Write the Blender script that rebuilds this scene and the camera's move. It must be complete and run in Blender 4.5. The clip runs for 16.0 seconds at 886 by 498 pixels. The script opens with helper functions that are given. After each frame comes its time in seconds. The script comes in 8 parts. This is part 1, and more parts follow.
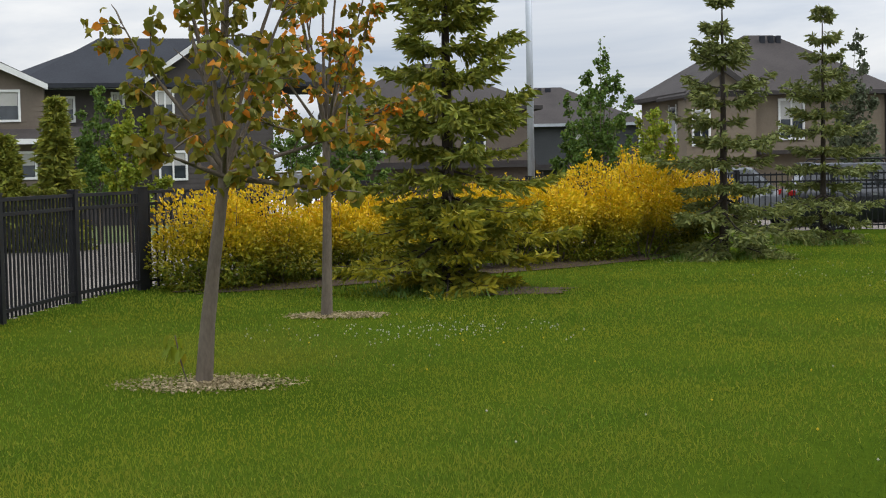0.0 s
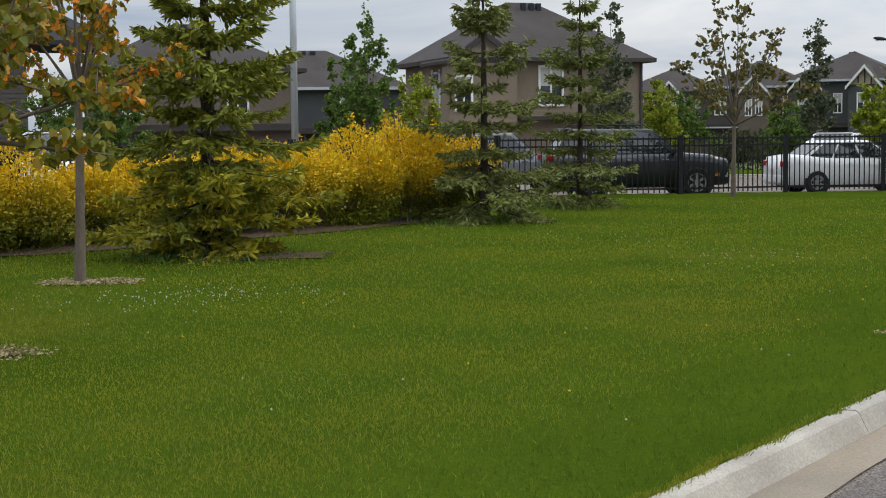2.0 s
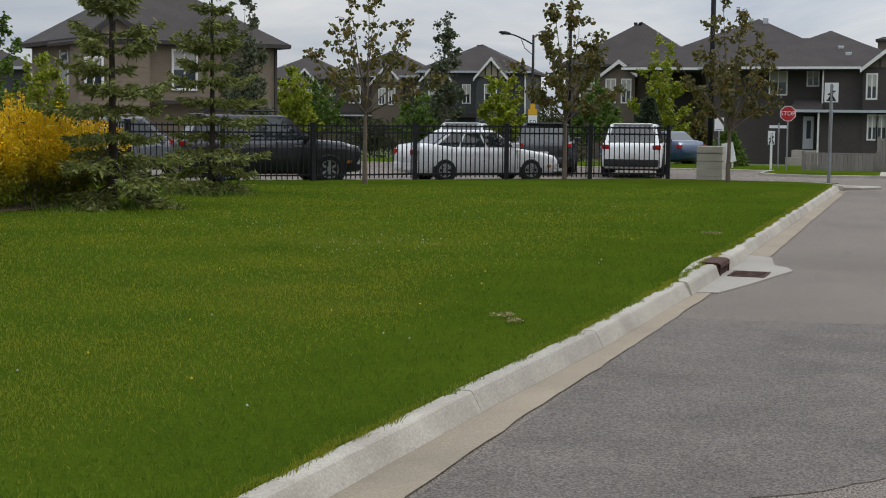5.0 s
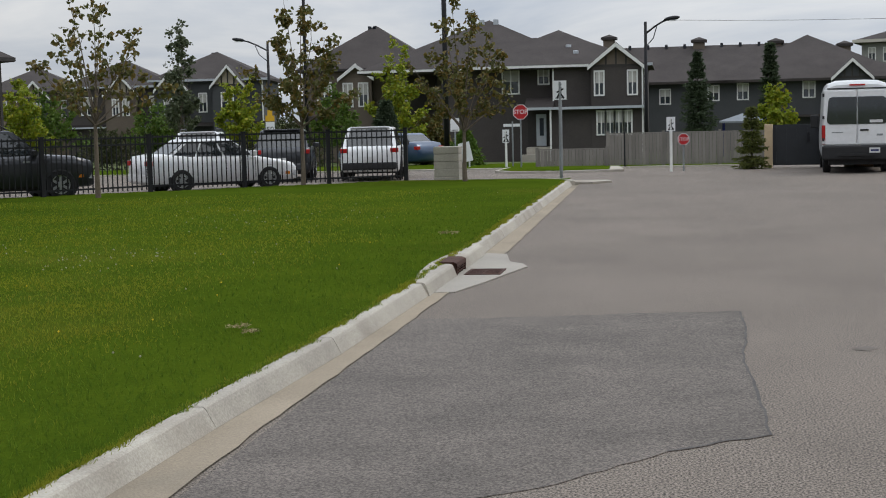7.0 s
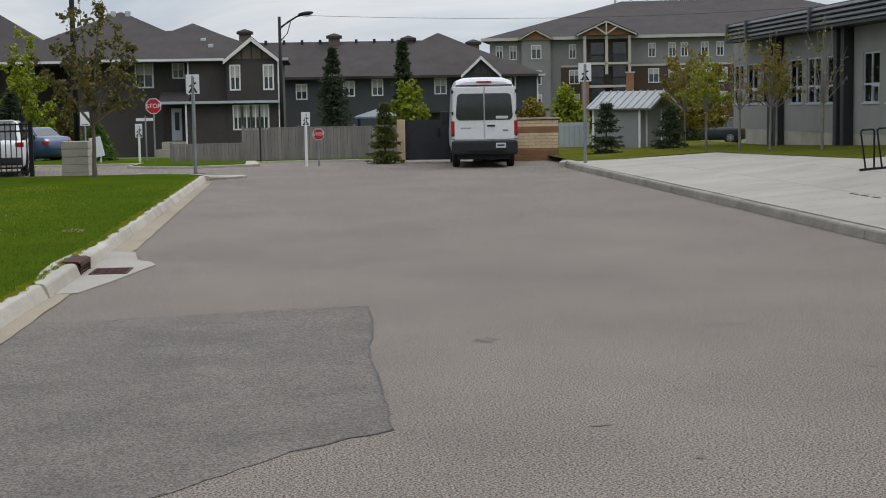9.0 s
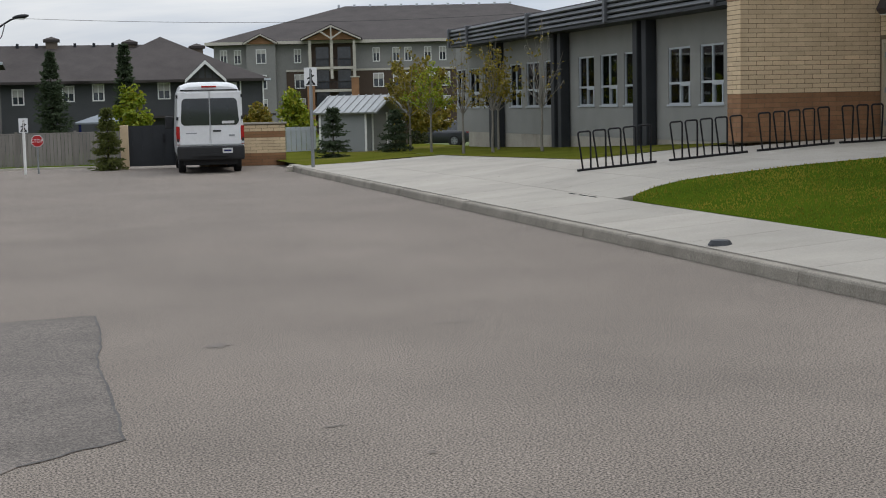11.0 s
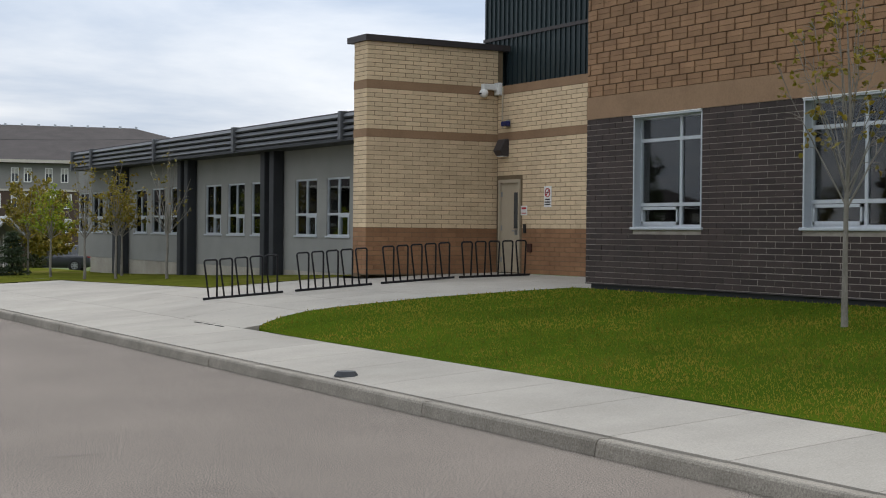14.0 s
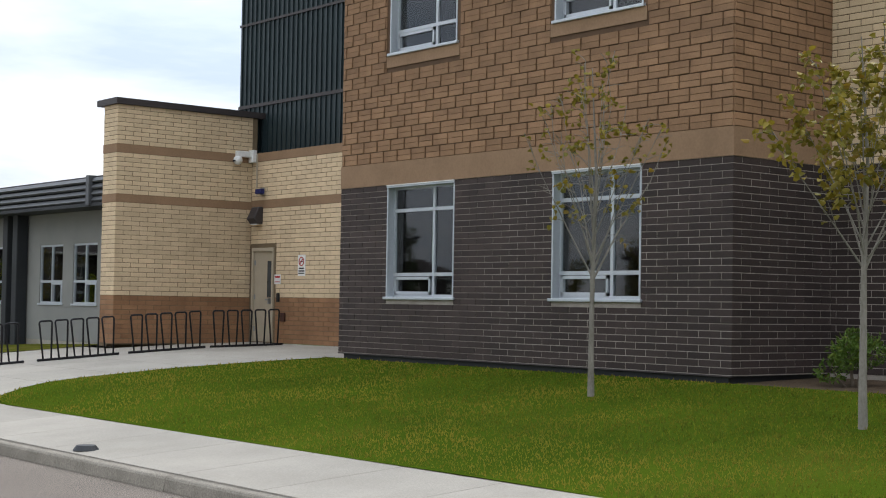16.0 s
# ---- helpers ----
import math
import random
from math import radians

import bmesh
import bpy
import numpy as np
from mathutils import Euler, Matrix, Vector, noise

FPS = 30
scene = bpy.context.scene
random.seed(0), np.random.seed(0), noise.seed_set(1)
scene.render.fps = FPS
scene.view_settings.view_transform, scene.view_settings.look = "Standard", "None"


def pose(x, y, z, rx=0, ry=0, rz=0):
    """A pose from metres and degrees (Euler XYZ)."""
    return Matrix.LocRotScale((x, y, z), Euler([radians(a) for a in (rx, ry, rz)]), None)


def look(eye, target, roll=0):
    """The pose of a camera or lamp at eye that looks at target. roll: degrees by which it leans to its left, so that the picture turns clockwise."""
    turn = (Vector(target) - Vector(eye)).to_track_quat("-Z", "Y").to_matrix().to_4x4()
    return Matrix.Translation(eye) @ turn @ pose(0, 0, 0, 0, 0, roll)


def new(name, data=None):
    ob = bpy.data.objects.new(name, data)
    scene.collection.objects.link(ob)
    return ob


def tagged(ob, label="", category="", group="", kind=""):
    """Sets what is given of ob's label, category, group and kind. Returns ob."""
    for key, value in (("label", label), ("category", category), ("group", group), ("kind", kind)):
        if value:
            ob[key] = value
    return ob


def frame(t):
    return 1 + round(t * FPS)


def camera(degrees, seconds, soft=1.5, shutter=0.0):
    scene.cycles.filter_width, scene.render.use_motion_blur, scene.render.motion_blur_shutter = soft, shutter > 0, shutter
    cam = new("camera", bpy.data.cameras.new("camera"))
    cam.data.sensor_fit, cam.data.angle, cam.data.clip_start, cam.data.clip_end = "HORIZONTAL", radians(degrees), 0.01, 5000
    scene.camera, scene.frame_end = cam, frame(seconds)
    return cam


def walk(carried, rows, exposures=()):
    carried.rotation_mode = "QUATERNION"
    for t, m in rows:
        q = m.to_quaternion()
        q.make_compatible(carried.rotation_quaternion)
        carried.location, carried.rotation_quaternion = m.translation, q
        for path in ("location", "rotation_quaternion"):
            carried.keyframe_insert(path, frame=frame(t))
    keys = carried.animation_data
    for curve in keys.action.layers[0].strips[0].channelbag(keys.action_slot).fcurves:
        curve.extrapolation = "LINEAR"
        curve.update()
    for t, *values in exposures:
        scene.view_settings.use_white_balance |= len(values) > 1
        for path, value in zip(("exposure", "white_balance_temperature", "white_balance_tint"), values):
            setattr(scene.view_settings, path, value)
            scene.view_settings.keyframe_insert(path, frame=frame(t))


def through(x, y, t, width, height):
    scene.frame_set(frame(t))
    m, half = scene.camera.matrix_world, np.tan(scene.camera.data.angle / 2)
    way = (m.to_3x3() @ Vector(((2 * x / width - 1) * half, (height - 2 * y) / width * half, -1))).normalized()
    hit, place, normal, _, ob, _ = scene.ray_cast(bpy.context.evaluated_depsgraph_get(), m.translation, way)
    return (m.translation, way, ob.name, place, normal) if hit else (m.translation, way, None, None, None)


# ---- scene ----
cam = camera(33.50, 16.0, soft=1.05)
# seconds, eye x and y, heading to the left of +y, tilt up, lean
PATH = [
    (0.0, -0.279, -0.483, 42.22, -3.15, -1.11),
    (0.5, -0.283, -0.465, 40.75, -3.69, -0.80),
    (1.0, -0.292, -0.426, 38.57, -3.87, -0.79),
    (1.5, -0.289, -0.399, 36.27, -4.17, -0.57),
    (2.0, -0.292, -0.364, 33.13, -4.69, -0.57),
    (2.5, -0.299, -0.351, 28.92, -5.09, -0.37),
    (3.0, -0.298, -0.354, 26.18, -5.13, -0.50),
    (3.2, -0.289, -0.352, 25.43, -5.10, -0.08),
    (5.5, -0.183, -0.321, 16.53, -5.35, 0.16),
    (6.0, -0.162, -0.298, 13.68, -5.36, -0.23),
    (6.5, -0.140, -0.236, 11.40, -5.09, -0.77),
    (7.0, -0.122, -0.174, 9.16, -5.09, -1.33),
    (7.5, -0.107, -0.154, 7.02, -5.14, -1.29),
    (8.0, -0.059, -0.122, 4.16, -5.28, -1.20),
    (8.5, -0.018, -0.088, 0.10, -5.33, -0.81),
    (9.0, 0.000, 0.000, -4.80, -5.57, -0.95),
    (9.2, -0.024, -0.000, -6.40, -5.64, -1.10),
    (11.3, -0.018, -0.109, -16.95, -5.49, -1.11),
    (11.5, -0.046, -0.140, -18.18, -5.42, -0.97),
    (12.0, -0.064, -0.114, -21.16, -5.28, -0.30),
    (12.5, -0.027, -0.070, -22.67, -3.76, -0.07),
    (13.0, -0.037, -0.059, -24.29, -2.43, 0.21),
    (13.5, -0.028, -0.004, -26.86, -1.75, 0.46),
    (14.0, -0.014, 0.056, -29.95, -0.66, 0.57),
    (14.5, 0.063, 0.055, -32.39, 0.78, 0.82),
    (15.0, 0.091, 0.096, -34.50, 1.36, 0.80),
    (15.5, 0.097, 0.132, -37.01, 2.27, 0.69),
    (16.0, 0.167, 0.195, -39.35, 2.16, 0.93),
]
EYE = 1.9
walk(cam, [(t, pose(x, y, EYE, 90 + up, 0, yaw) @ pose(0, 0, 0, 0, 0, lean)) for t, x, y, yaw, up, lean in PATH],
     exposures=[(0.0, 0.13), (1.5, 0.06), (2.5, -0.08), (5.5, -0.25), (9.0, -0.18), (12.5, -0.09), (14.5, 0.08), (16.0, 0.34)])

# ---- world and sun: a bright overcast sky, brighter overhead ----
world = bpy.data.worlds.new("overcast_sky")
scene.world = world
world.use_nodes = True
wt = world.node_tree
wt.nodes.clear()


def wnode(kind, **inputs):
    n = wt.nodes.new(kind)
    for k, v in inputs.items():
        n.inputs[k].default_value = v
    return n


def wmath(op, a, b):
    n = wt.nodes.new("ShaderNodeMath")
    n.operation = op
    for i, v in enumerate((a, b)):
        if isinstance(v, (int, float)):
            n.inputs[i].default_value = v
        else:
            wt.links.new(v, n.inputs[i])
    return n.outputs[0]


w_coord = wt.nodes.new("ShaderNodeTexCoord")
w_sep = wt.nodes.new("ShaderNodeSeparateXYZ")
wt.links.new(w_coord.outputs["Generated"], w_sep.inputs[0])
# clouds lie in a flat layer: direction divided by its height
w_up = wmath("MAXIMUM", w_sep.outputs["Z"], 0.0)
w_den = wmath("ADD", w_up, 0.12)
w_comb = wt.nodes.new("ShaderNodeCombineXYZ")
wt.links.new(wmath("DIVIDE", w_sep.outputs["X"], w_den), w_comb.inputs[0])
wt.links.new(wmath("DIVIDE", w_sep.outputs["Y"], w_den), w_comb.inputs[1])
w_noise = wnode("ShaderNodeTexNoise", Scale=0.55, Detail=7.0, Roughness=0.55, Distortion=0.4)
wt.links.new(w_comb.outputs[0], w_noise.inputs["Vector"])
w_ramp = wt.nodes.new("ShaderNodeValToRGB")
w_ramp.color_ramp.elements[0].position, w_ramp.color_ramp.elements[0].color = 0.34, (0.46, 0.545, 0.68, 1)
w_ramp.color_ramp.elements[1].position, w_ramp.color_ramp.elements[1].color = 0.66, (0.97, 0.98, 0.99, 1)
wt.links.new(w_noise.outputs["Fac"], w_ramp.inputs[0])
# the cloud layer is brighter towards the hidden sun
w_sun = wt.nodes.new("ShaderNodeVectorMath")
w_sun.operation = "DOT_PRODUCT"
w_sun.inputs[1].default_value = Vector((40, 24, 52)).normalized()
wt.links.new(w_coord.outputs["Generated"], w_sun.inputs[0])
w_glow = wmath("ADD", wmath("MULTIPLY", wmath("MAXIMUM", w_sun.outputs["Value"], 0.0), 0.42), 0.90)
w_level = wmath("MULTIPLY", wmath("MULTIPLY", wmath("ADD", wmath("MULTIPLY", w_up, 1.7), 1.0), 0.89), w_glow)
w_cloud = wt.nodes.new("ShaderNodeBackground")
wt.links.new(w_ramp.outputs[0], w_cloud.inputs["Color"])
wt.links.new(w_level, w_cloud.inputs["Strength"])
w_sky = wt.nodes.new("ShaderNodeTexSky")
w_sky.sky_type, w_sky.sun_disc = "NISHITA", False
w_sky.sun_elevation, w_sky.sun_rotation = radians(48), radians(60)
w_clear = wt.nodes.new("ShaderNodeBackground")
w_clear.inputs["Strength"].default_value = 0.05
wt.links.new(w_sky.outputs[0], w_clear.inputs["Color"])
w_mix = wt.nodes.new("ShaderNodeMixShader")
w_mix.inputs[0].default_value = 0.9
wt.links.new(w_clear.outputs[0], w_mix.inputs[1])
wt.links.new(w_cloud.outputs[0], w_mix.inputs[2])
w_out = wt.nodes.new("ShaderNodeOutputWorld")
wt.links.new(w_mix.outputs[0], w_out.inputs[0])

sun = new("sun", bpy.data.lights.new("sun", "SUN"))
sun.data.energy, sun.data.angle, sun.data.color = 1.1, radians(20), (1.0, 0.93, 0.84)
sun.matrix_world = look((40, 24, 52), (0, 0, 0))


# ---- materials ----
def material(name, c1, c2=None, scale=3.0, fine=40.0, rough=0.8, metal=0.0, bump=0.3, bump_scale=None, c3=None, spread=0.0,
             island=0.0, stretch=None, low=0.38, high=0.62, spec=0.3, distance=0.01, speck=0.0):
    """Two-scale noise between c1 and c2, a third colour in rare patches, bump from the fine noise."""
    m = bpy.data.materials.new(name)
    m.use_nodes = True
    t = m.node_tree
    bsdf = t.nodes["Principled BSDF"]
    bsdf.inputs["Roughness"].default_value = rough
    bsdf.inputs["Metallic"].default_value = metal
    bsdf.inputs["Specular IOR Level"].default_value = spec
    geo = t.nodes.new("ShaderNodeNewGeometry")
    vec = geo.outputs["Position"]
    if stretch:
        mp = t.nodes.new("ShaderNodeMapping")
        mp.inputs["Scale"].default_value = stretch
        t.links.new(vec, mp.inputs["Vector"])
        vec = mp.outputs[0]

    def tex(s, detail=4.0):
        n = t.nodes.new("ShaderNodeTexNoise")
        n.inputs["Scale"].default_value, n.inputs["Detail"].default_value = s, detail
        n.inputs["Roughness"].default_value = 0.6
        t.links.new(vec, n.inputs["Vector"])
        return n.outputs["Fac"]

    def mix(fac, a, b, blend="MIX"):
        n = t.nodes.new("ShaderNodeMix")
        n.data_type, n.blend_type = "RGBA", blend
        for sock, v in ((n.inputs[0], fac), (n.inputs[6], a), (n.inputs[7], b)):
            if isinstance(v, (int, float)):
                sock.default_value = v
            elif isinstance(v, tuple):
                sock.default_value = (*v, 1)
            else:
                t.links.new(v, sock)
        return n.outputs[2]

    def band(fac, lo, hi):
        n = t.nodes.new("ShaderNodeMapRange")
        n.inputs["From Min"].default_value, n.inputs["From Max"].default_value = lo, hi
        t.links.new(fac, n.inputs["Value"])
        return n.outputs[0]

    c2 = c2 or tuple(v * 0.75 for v in c1)
    big, small = tex(scale), tex(fine, 3.0)
    both = t.nodes.new("ShaderNodeMath")
    both.operation = "MULTIPLY_ADD"
    t.links.new(big, both.inputs[0])
    both.inputs[1].default_value = 0.55
    half = t.nodes.new("ShaderNodeMath")
    half.operation = "MULTIPLY"
    t.links.new(small, half.inputs[0])
    half.inputs[1].default_value = 0.45
    t.links.new(half.outputs[0], both.inputs[2])
    col = mix(band(both.outputs[0], low, high), c1, c2)
    if c3:
        col = mix(band(tex(scale * 0.37 + 0.013), 0.55, 0.72), col, c3)
    if speck:
        g = band(tex(fine * 1.6, 2.0), 0.36, 0.64)
        mr = t.nodes.new("ShaderNodeMapRange")
        mr.inputs["To Min"].default_value, mr.inputs["To Max"].default_value = 1 - speck, 1 + speck
        t.links.new(g, mr.inputs["Value"])
        gc = t.nodes.new("ShaderNodeCombineColor")
        for i in range(3):
            t.links.new(mr.outputs[0], gc.inputs[i])
        col = mix(1.0, col, gc.outputs[0], "MULTIPLY")
    for amount, source in ((spread, "object"), (island, "island")):
        if amount:
            if source == "object":
                n = t.nodes.new("ShaderNodeObjectInfo")
                rnd = n.outputs["Random"]
            else:
                rnd = geo.outputs["Random Per Island"]
            mr = t.nodes.new("ShaderNodeMapRange")
            mr.inputs["To Min"].default_value, mr.inputs["To Max"].default_value = 1 - amount, 1 + amount
            t.links.new(rnd, mr.inputs["Value"])
            g = t.nodes.new("ShaderNodeCombineColor")
            for i in range(3):
                t.links.new(mr.outputs[0], g.inputs[i])
            col = mix(1.0, col, g.outputs[0], "MULTIPLY")
    t.links.new(col, bsdf.inputs["Base Color"])
    if bump:
        b = t.nodes.new("ShaderNodeBump")
        b.inputs["Strength"].default_value, b.inputs["Distance"].default_value = bump, distance
        t.links.new(tex(bump_scale, 3.0) if bump_scale else small, b.inputs["Height"])
        t.links.new(b.outputs[0], bsdf.inputs["Normal"])
    return m


def glass(name, tint=(0.75, 0.8, 0.82), dark=0.0):
    """A clear pane: see-through with a Fresnel mirror on top."""
    m = bpy.data.materials.new(name)
    m.use_nodes = True
    t = m.node_tree
    t.nodes.remove(t.nodes["Principled BSDF"])
    clear, gloss, fres, mx = (t.nodes.new("ShaderNode" + k) for k in ("BsdfTransparent", "BsdfGlossy", "Fresnel", "MixShader"))
    clear.inputs["Color"].default_value = (*tint, 1)
    gloss.inputs["Roughness"].default_value = 0.02
    fres.inputs["IOR"].default_value = 1.9
    t.links.new(fres.outputs[0], mx.inputs[0])
    t.links.new(clear.outputs[0], mx.inputs[1])
    t.links.new(gloss.outputs[0], mx.inputs[2])
    t.links.new(mx.outputs[0], t.nodes["Material Output"].inputs[0])
    return m


def leaf_material(name, colours, rough=0.55, high_colours=None, z0=0.0, z1=1.0, shine=0.25, patch=None, through=0.3):
    """Leaves: a colour picked leaf by leaf from a row of colours; with high_colours the mix shifts with height in the plant."""
    m = bpy.data.materials.new(name)
    m.use_nodes = True
    t = m.node_tree
    bsdf = t.nodes["Principled BSDF"]
    bsdf.inputs["Roughness"].default_value = rough
    bsdf.inputs["Specular IOR Level"].default_value = shine
    geo = t.nodes.new("ShaderNodeNewGeometry")

    def ramp(cols, fac):
        r = t.nodes.new("ShaderNodeValToRGB")
        e = r.color_ramp.elements
        while len(e) < len(cols):
            e.new(0.5)
        for i, c in enumerate(cols):
            e[i].position, e[i].color = i / (len(cols) - 1), (*c, 1)
        t.links.new(fac, r.inputs[0])
        return r.outputs[0]

    col = ramp(colours, geo.outputs["Random Per Island"])
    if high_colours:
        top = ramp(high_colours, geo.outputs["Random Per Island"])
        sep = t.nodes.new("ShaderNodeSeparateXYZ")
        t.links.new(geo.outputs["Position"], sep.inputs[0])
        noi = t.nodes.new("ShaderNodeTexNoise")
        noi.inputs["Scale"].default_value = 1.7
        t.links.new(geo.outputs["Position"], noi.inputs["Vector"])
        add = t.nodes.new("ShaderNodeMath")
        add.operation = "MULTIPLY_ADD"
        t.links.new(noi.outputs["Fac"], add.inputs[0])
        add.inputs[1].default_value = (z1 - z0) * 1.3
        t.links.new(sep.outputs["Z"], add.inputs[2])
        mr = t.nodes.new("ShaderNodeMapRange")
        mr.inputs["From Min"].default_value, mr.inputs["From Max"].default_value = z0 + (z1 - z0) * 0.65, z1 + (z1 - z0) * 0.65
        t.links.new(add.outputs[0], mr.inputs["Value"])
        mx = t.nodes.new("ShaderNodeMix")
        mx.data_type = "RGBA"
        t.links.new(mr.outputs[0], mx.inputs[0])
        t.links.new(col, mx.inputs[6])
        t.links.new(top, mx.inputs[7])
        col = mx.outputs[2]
    if patch:
        noi = t.nodes.new("ShaderNodeTexNoise")
        noi.inputs["Scale"].default_value, noi.inputs["Detail"].default_value = 0.55, 5.0
        t.links.new(geo.outputs["Position"], noi.inputs["Vector"])
        mr = t.nodes.new("ShaderNodeMapRange")
        mr.inputs["From Min"].default_value, mr.inputs["From Max"].default_value = 0.42, 0.62
        t.links.new(noi.outputs["Fac"], mr.inputs["Value"])
        mx = t.nodes.new("ShaderNodeMix")
        mx.data_type = "RGBA"
        t.links.new(mr.outputs[0], mx.inputs[0])
        t.links.new(col, mx.inputs[6])
        mx.inputs[7].default_value = (*patch, 1)
        col = mx.outputs[2]
    t.links.new(col, bsdf.inputs["Base Color"])
    back = t.nodes.new("ShaderNodeBsdfTranslucent")
    t.links.new(col, back.inputs["Color"])
    ms = t.nodes.new("ShaderNodeMixShader")
    ms.inputs[0].default_value = through
    t.links.new(bsdf.outputs[0], ms.inputs[1])
    t.links.new(back.outputs[0], ms.inputs[2])
    t.links.new(ms.outputs[0], t.nodes["Material Output"].inputs[0])
    return m


M_GRASS = material("lawn_grass", (0.066, 0.100, 0.008), (0.042, 0.072, 0.006), scale=0.5, fine=26, rough=0.9, bump=0.9, bump_scale=55, c3=(0.088, 0.104, 0.012), distance=0.03, spec=0.0)
M_GRASS_DRY = material("drier_lawn_grass", (0.105, 0.108, 0.018), (0.070, 0.082, 0.012), scale=0.6, fine=26, rough=0.95, bump=0.9, bump_scale=45, c3=(0.150, 0.125, 0.040), distance=0.03, spec=0.0)
M_BLADE = leaf_material("grass_blades", [(0.094, 0.165, 0.020), (0.155, 0.225, 0.023), (0.074, 0.130, 0.020), (0.190, 0.240, 0.026), (0.299, 0.270, 0.044)], rough=0.95, shine=0.0, patch=(0.224, 0.235, 0.026), through=0.4)
M_BLADE_F = leaf_material("drier_grass_blades", [(0.095, 0.123, 0.019), (0.165, 0.176, 0.021), (0.074, 0.102, 0.019), (0.234, 0.205, 0.027)], rough=0.95, shine=0.0, patch=(0.287, 0.221, 0.039), through=0.4)
M_FIELD = material("far_field", (0.06, 0.09, 0.02), (0.09, 0.10, 0.035), scale=0.05, fine=2, rough=1.0, bump=0.2)
M_ASPHALT = material("worn_asphalt", (0.181, 0.153, 0.128), (0.115, 0.097, 0.081), scale=0.35, fine=44, rough=0.92, bump=0.05, bump_scale=90, c3=(0.168, 0.140, 0.116), distance=0.008, low=0.34, high=0.66, speck=0.85)
M_PATCH = material("asphalt_patch", (0.146, 0.126, 0.110), (0.080, 0.070, 0.061), scale=1.1, fine=44, rough=0.9, bump=0.08, bump_scale=110, c3=(0.110, 0.096, 0.084), distance=0.008, low=0.34, high=0.66, speck=0.5)
M_TAR = material("tar_seam", (0.05, 0.047, 0.045), (0.10, 0.093, 0.086), scale=3, fine=30, rough=0.85)
M_KERB = material("kerb_concrete", (0.42, 0.39, 0.33), (0.30, 0.275, 0.235), scale=1.2, fine=45, rough=0.9, bump=0.35, spread=0.05, c3=(0.24, 0.21, 0.17), speck=0.12)
# kerb concrete darkened for dirt and for the shade on the face turned from the sun
M_KERB_SHADED = material("stained_shaded_kerb_concrete", (0.27, 0.245, 0.205), (0.17, 0.152, 0.125), scale=1.6, fine=40, rough=0.92, bump=0.5, spread=0.1, c3=(0.13, 0.115, 0.095), speck=0.18)
M_GUTTER = material("gutter_concrete", (0.30, 0.250, 0.185), (0.225, 0.188, 0.138), scale=0.9, fine=50, rough=0.9, bump=0.3, c3=(0.16, 0.14, 0.11), speck=0.12)
M_WALK = material("pavement_concrete", (0.33, 0.305, 0.265), (0.26, 0.24, 0.208), scale=0.8, fine=45, rough=0.9, bump=0.25, spread=0.05, c3=(0.31, 0.29, 0.25), speck=0.08)
M_RUST = material("rusted_iron", (0.085, 0.040, 0.028), (0.045, 0.022, 0.017), scale=6, fine=60, rough=0.85, metal=0.3)
# near-black that paints the dark inside holes
M_DARKHOLE = material("painted_hole_dark", (0.01, 0.01, 0.01), (0.006, 0.006, 0.006), rough=1.0, bump=0)
M_MORTAR_D = material("grey_mortar", (0.38, 0.34, 0.30), (0.25, 0.22, 0.195), scale=3, fine=60, rough=0.95)
M_BRICK_D = material("dark_brown_brick", (0.046, 0.032, 0.029), (0.030, 0.022, 0.020), scale=2.2, fine=45, rough=0.75, bump=0.35, spread=0.22, island=0.22)
M_MORTAR_T = material("brown_mortar", (0.115, 0.070, 0.042), (0.085, 0.052, 0.032), scale=3, fine=60, rough=0.95)
M_BRICK_T = material("tan_brown_brick", (0.288, 0.169, 0.093), (0.215, 0.124, 0.068), scale=2.0, fine=40, rough=0.85, bump=0.35, spread=0.13, island=0.13)
M_TANBAND = material("tan_stone_band", (0.277, 0.175, 0.104), (0.220, 0.138, 0.081), scale=1.5, fine=30, rough=0.85, bump=0.2, spread=0.05)
M_MORTAR_B = material("buff_mortar", (0.17, 0.125, 0.075), (0.13, 0.095, 0.058), scale=3, fine=60, rough=0.95)
M_BRICK_B = material("buff_brick", (0.616, 0.479, 0.314), (0.517, 0.396, 0.259), scale=2.0, fine=45, rough=0.85, bump=0.3, spread=0.08, island=0.08)
M_BRICK_O = material("orange_brown_brick", (0.280, 0.151, 0.078), (0.213, 0.112, 0.058), scale=2.0, fine=45, rough=0.85, bump=0.3, spread=0.1, island=0.1)
M_TEAL = material("dark_teal_cladding", (0.022, 0.036, 0.040), (0.018, 0.029, 0.033), scale=0.7, fine=20, rough=0.45, metal=0.2, bump=0.05, spec=0.4)
M_CAP = material("dark_parapet_cap", (0.05, 0.042, 0.042), (0.038, 0.033, 0.033), scale=2, fine=30, rough=0.5, bump=0.05)
M_STUCCO = material("grey_stucco", (0.25, 0.25, 0.235), (0.21, 0.21, 0.20), scale=0.8, fine=60, rough=0.92, bump=0.3)
M_FASCIA = material("grey_metal_louvre", (0.115, 0.12, 0.128), (0.09, 0.094, 0.10), scale=1.2, fine=20, rough=0.5, metal=0.3, bump=0.05)
M_COLUMN = material("charcoal_steel", (0.030, 0.032, 0.036), (0.022, 0.024, 0.027), scale=2, fine=30, rough=0.6, bump=0.05)
M_ALU = material("light_aluminium", (0.50, 0.53, 0.56), (0.44, 0.47, 0.50), scale=2, fine=30, rough=0.45, metal=0.5, bump=0.03)
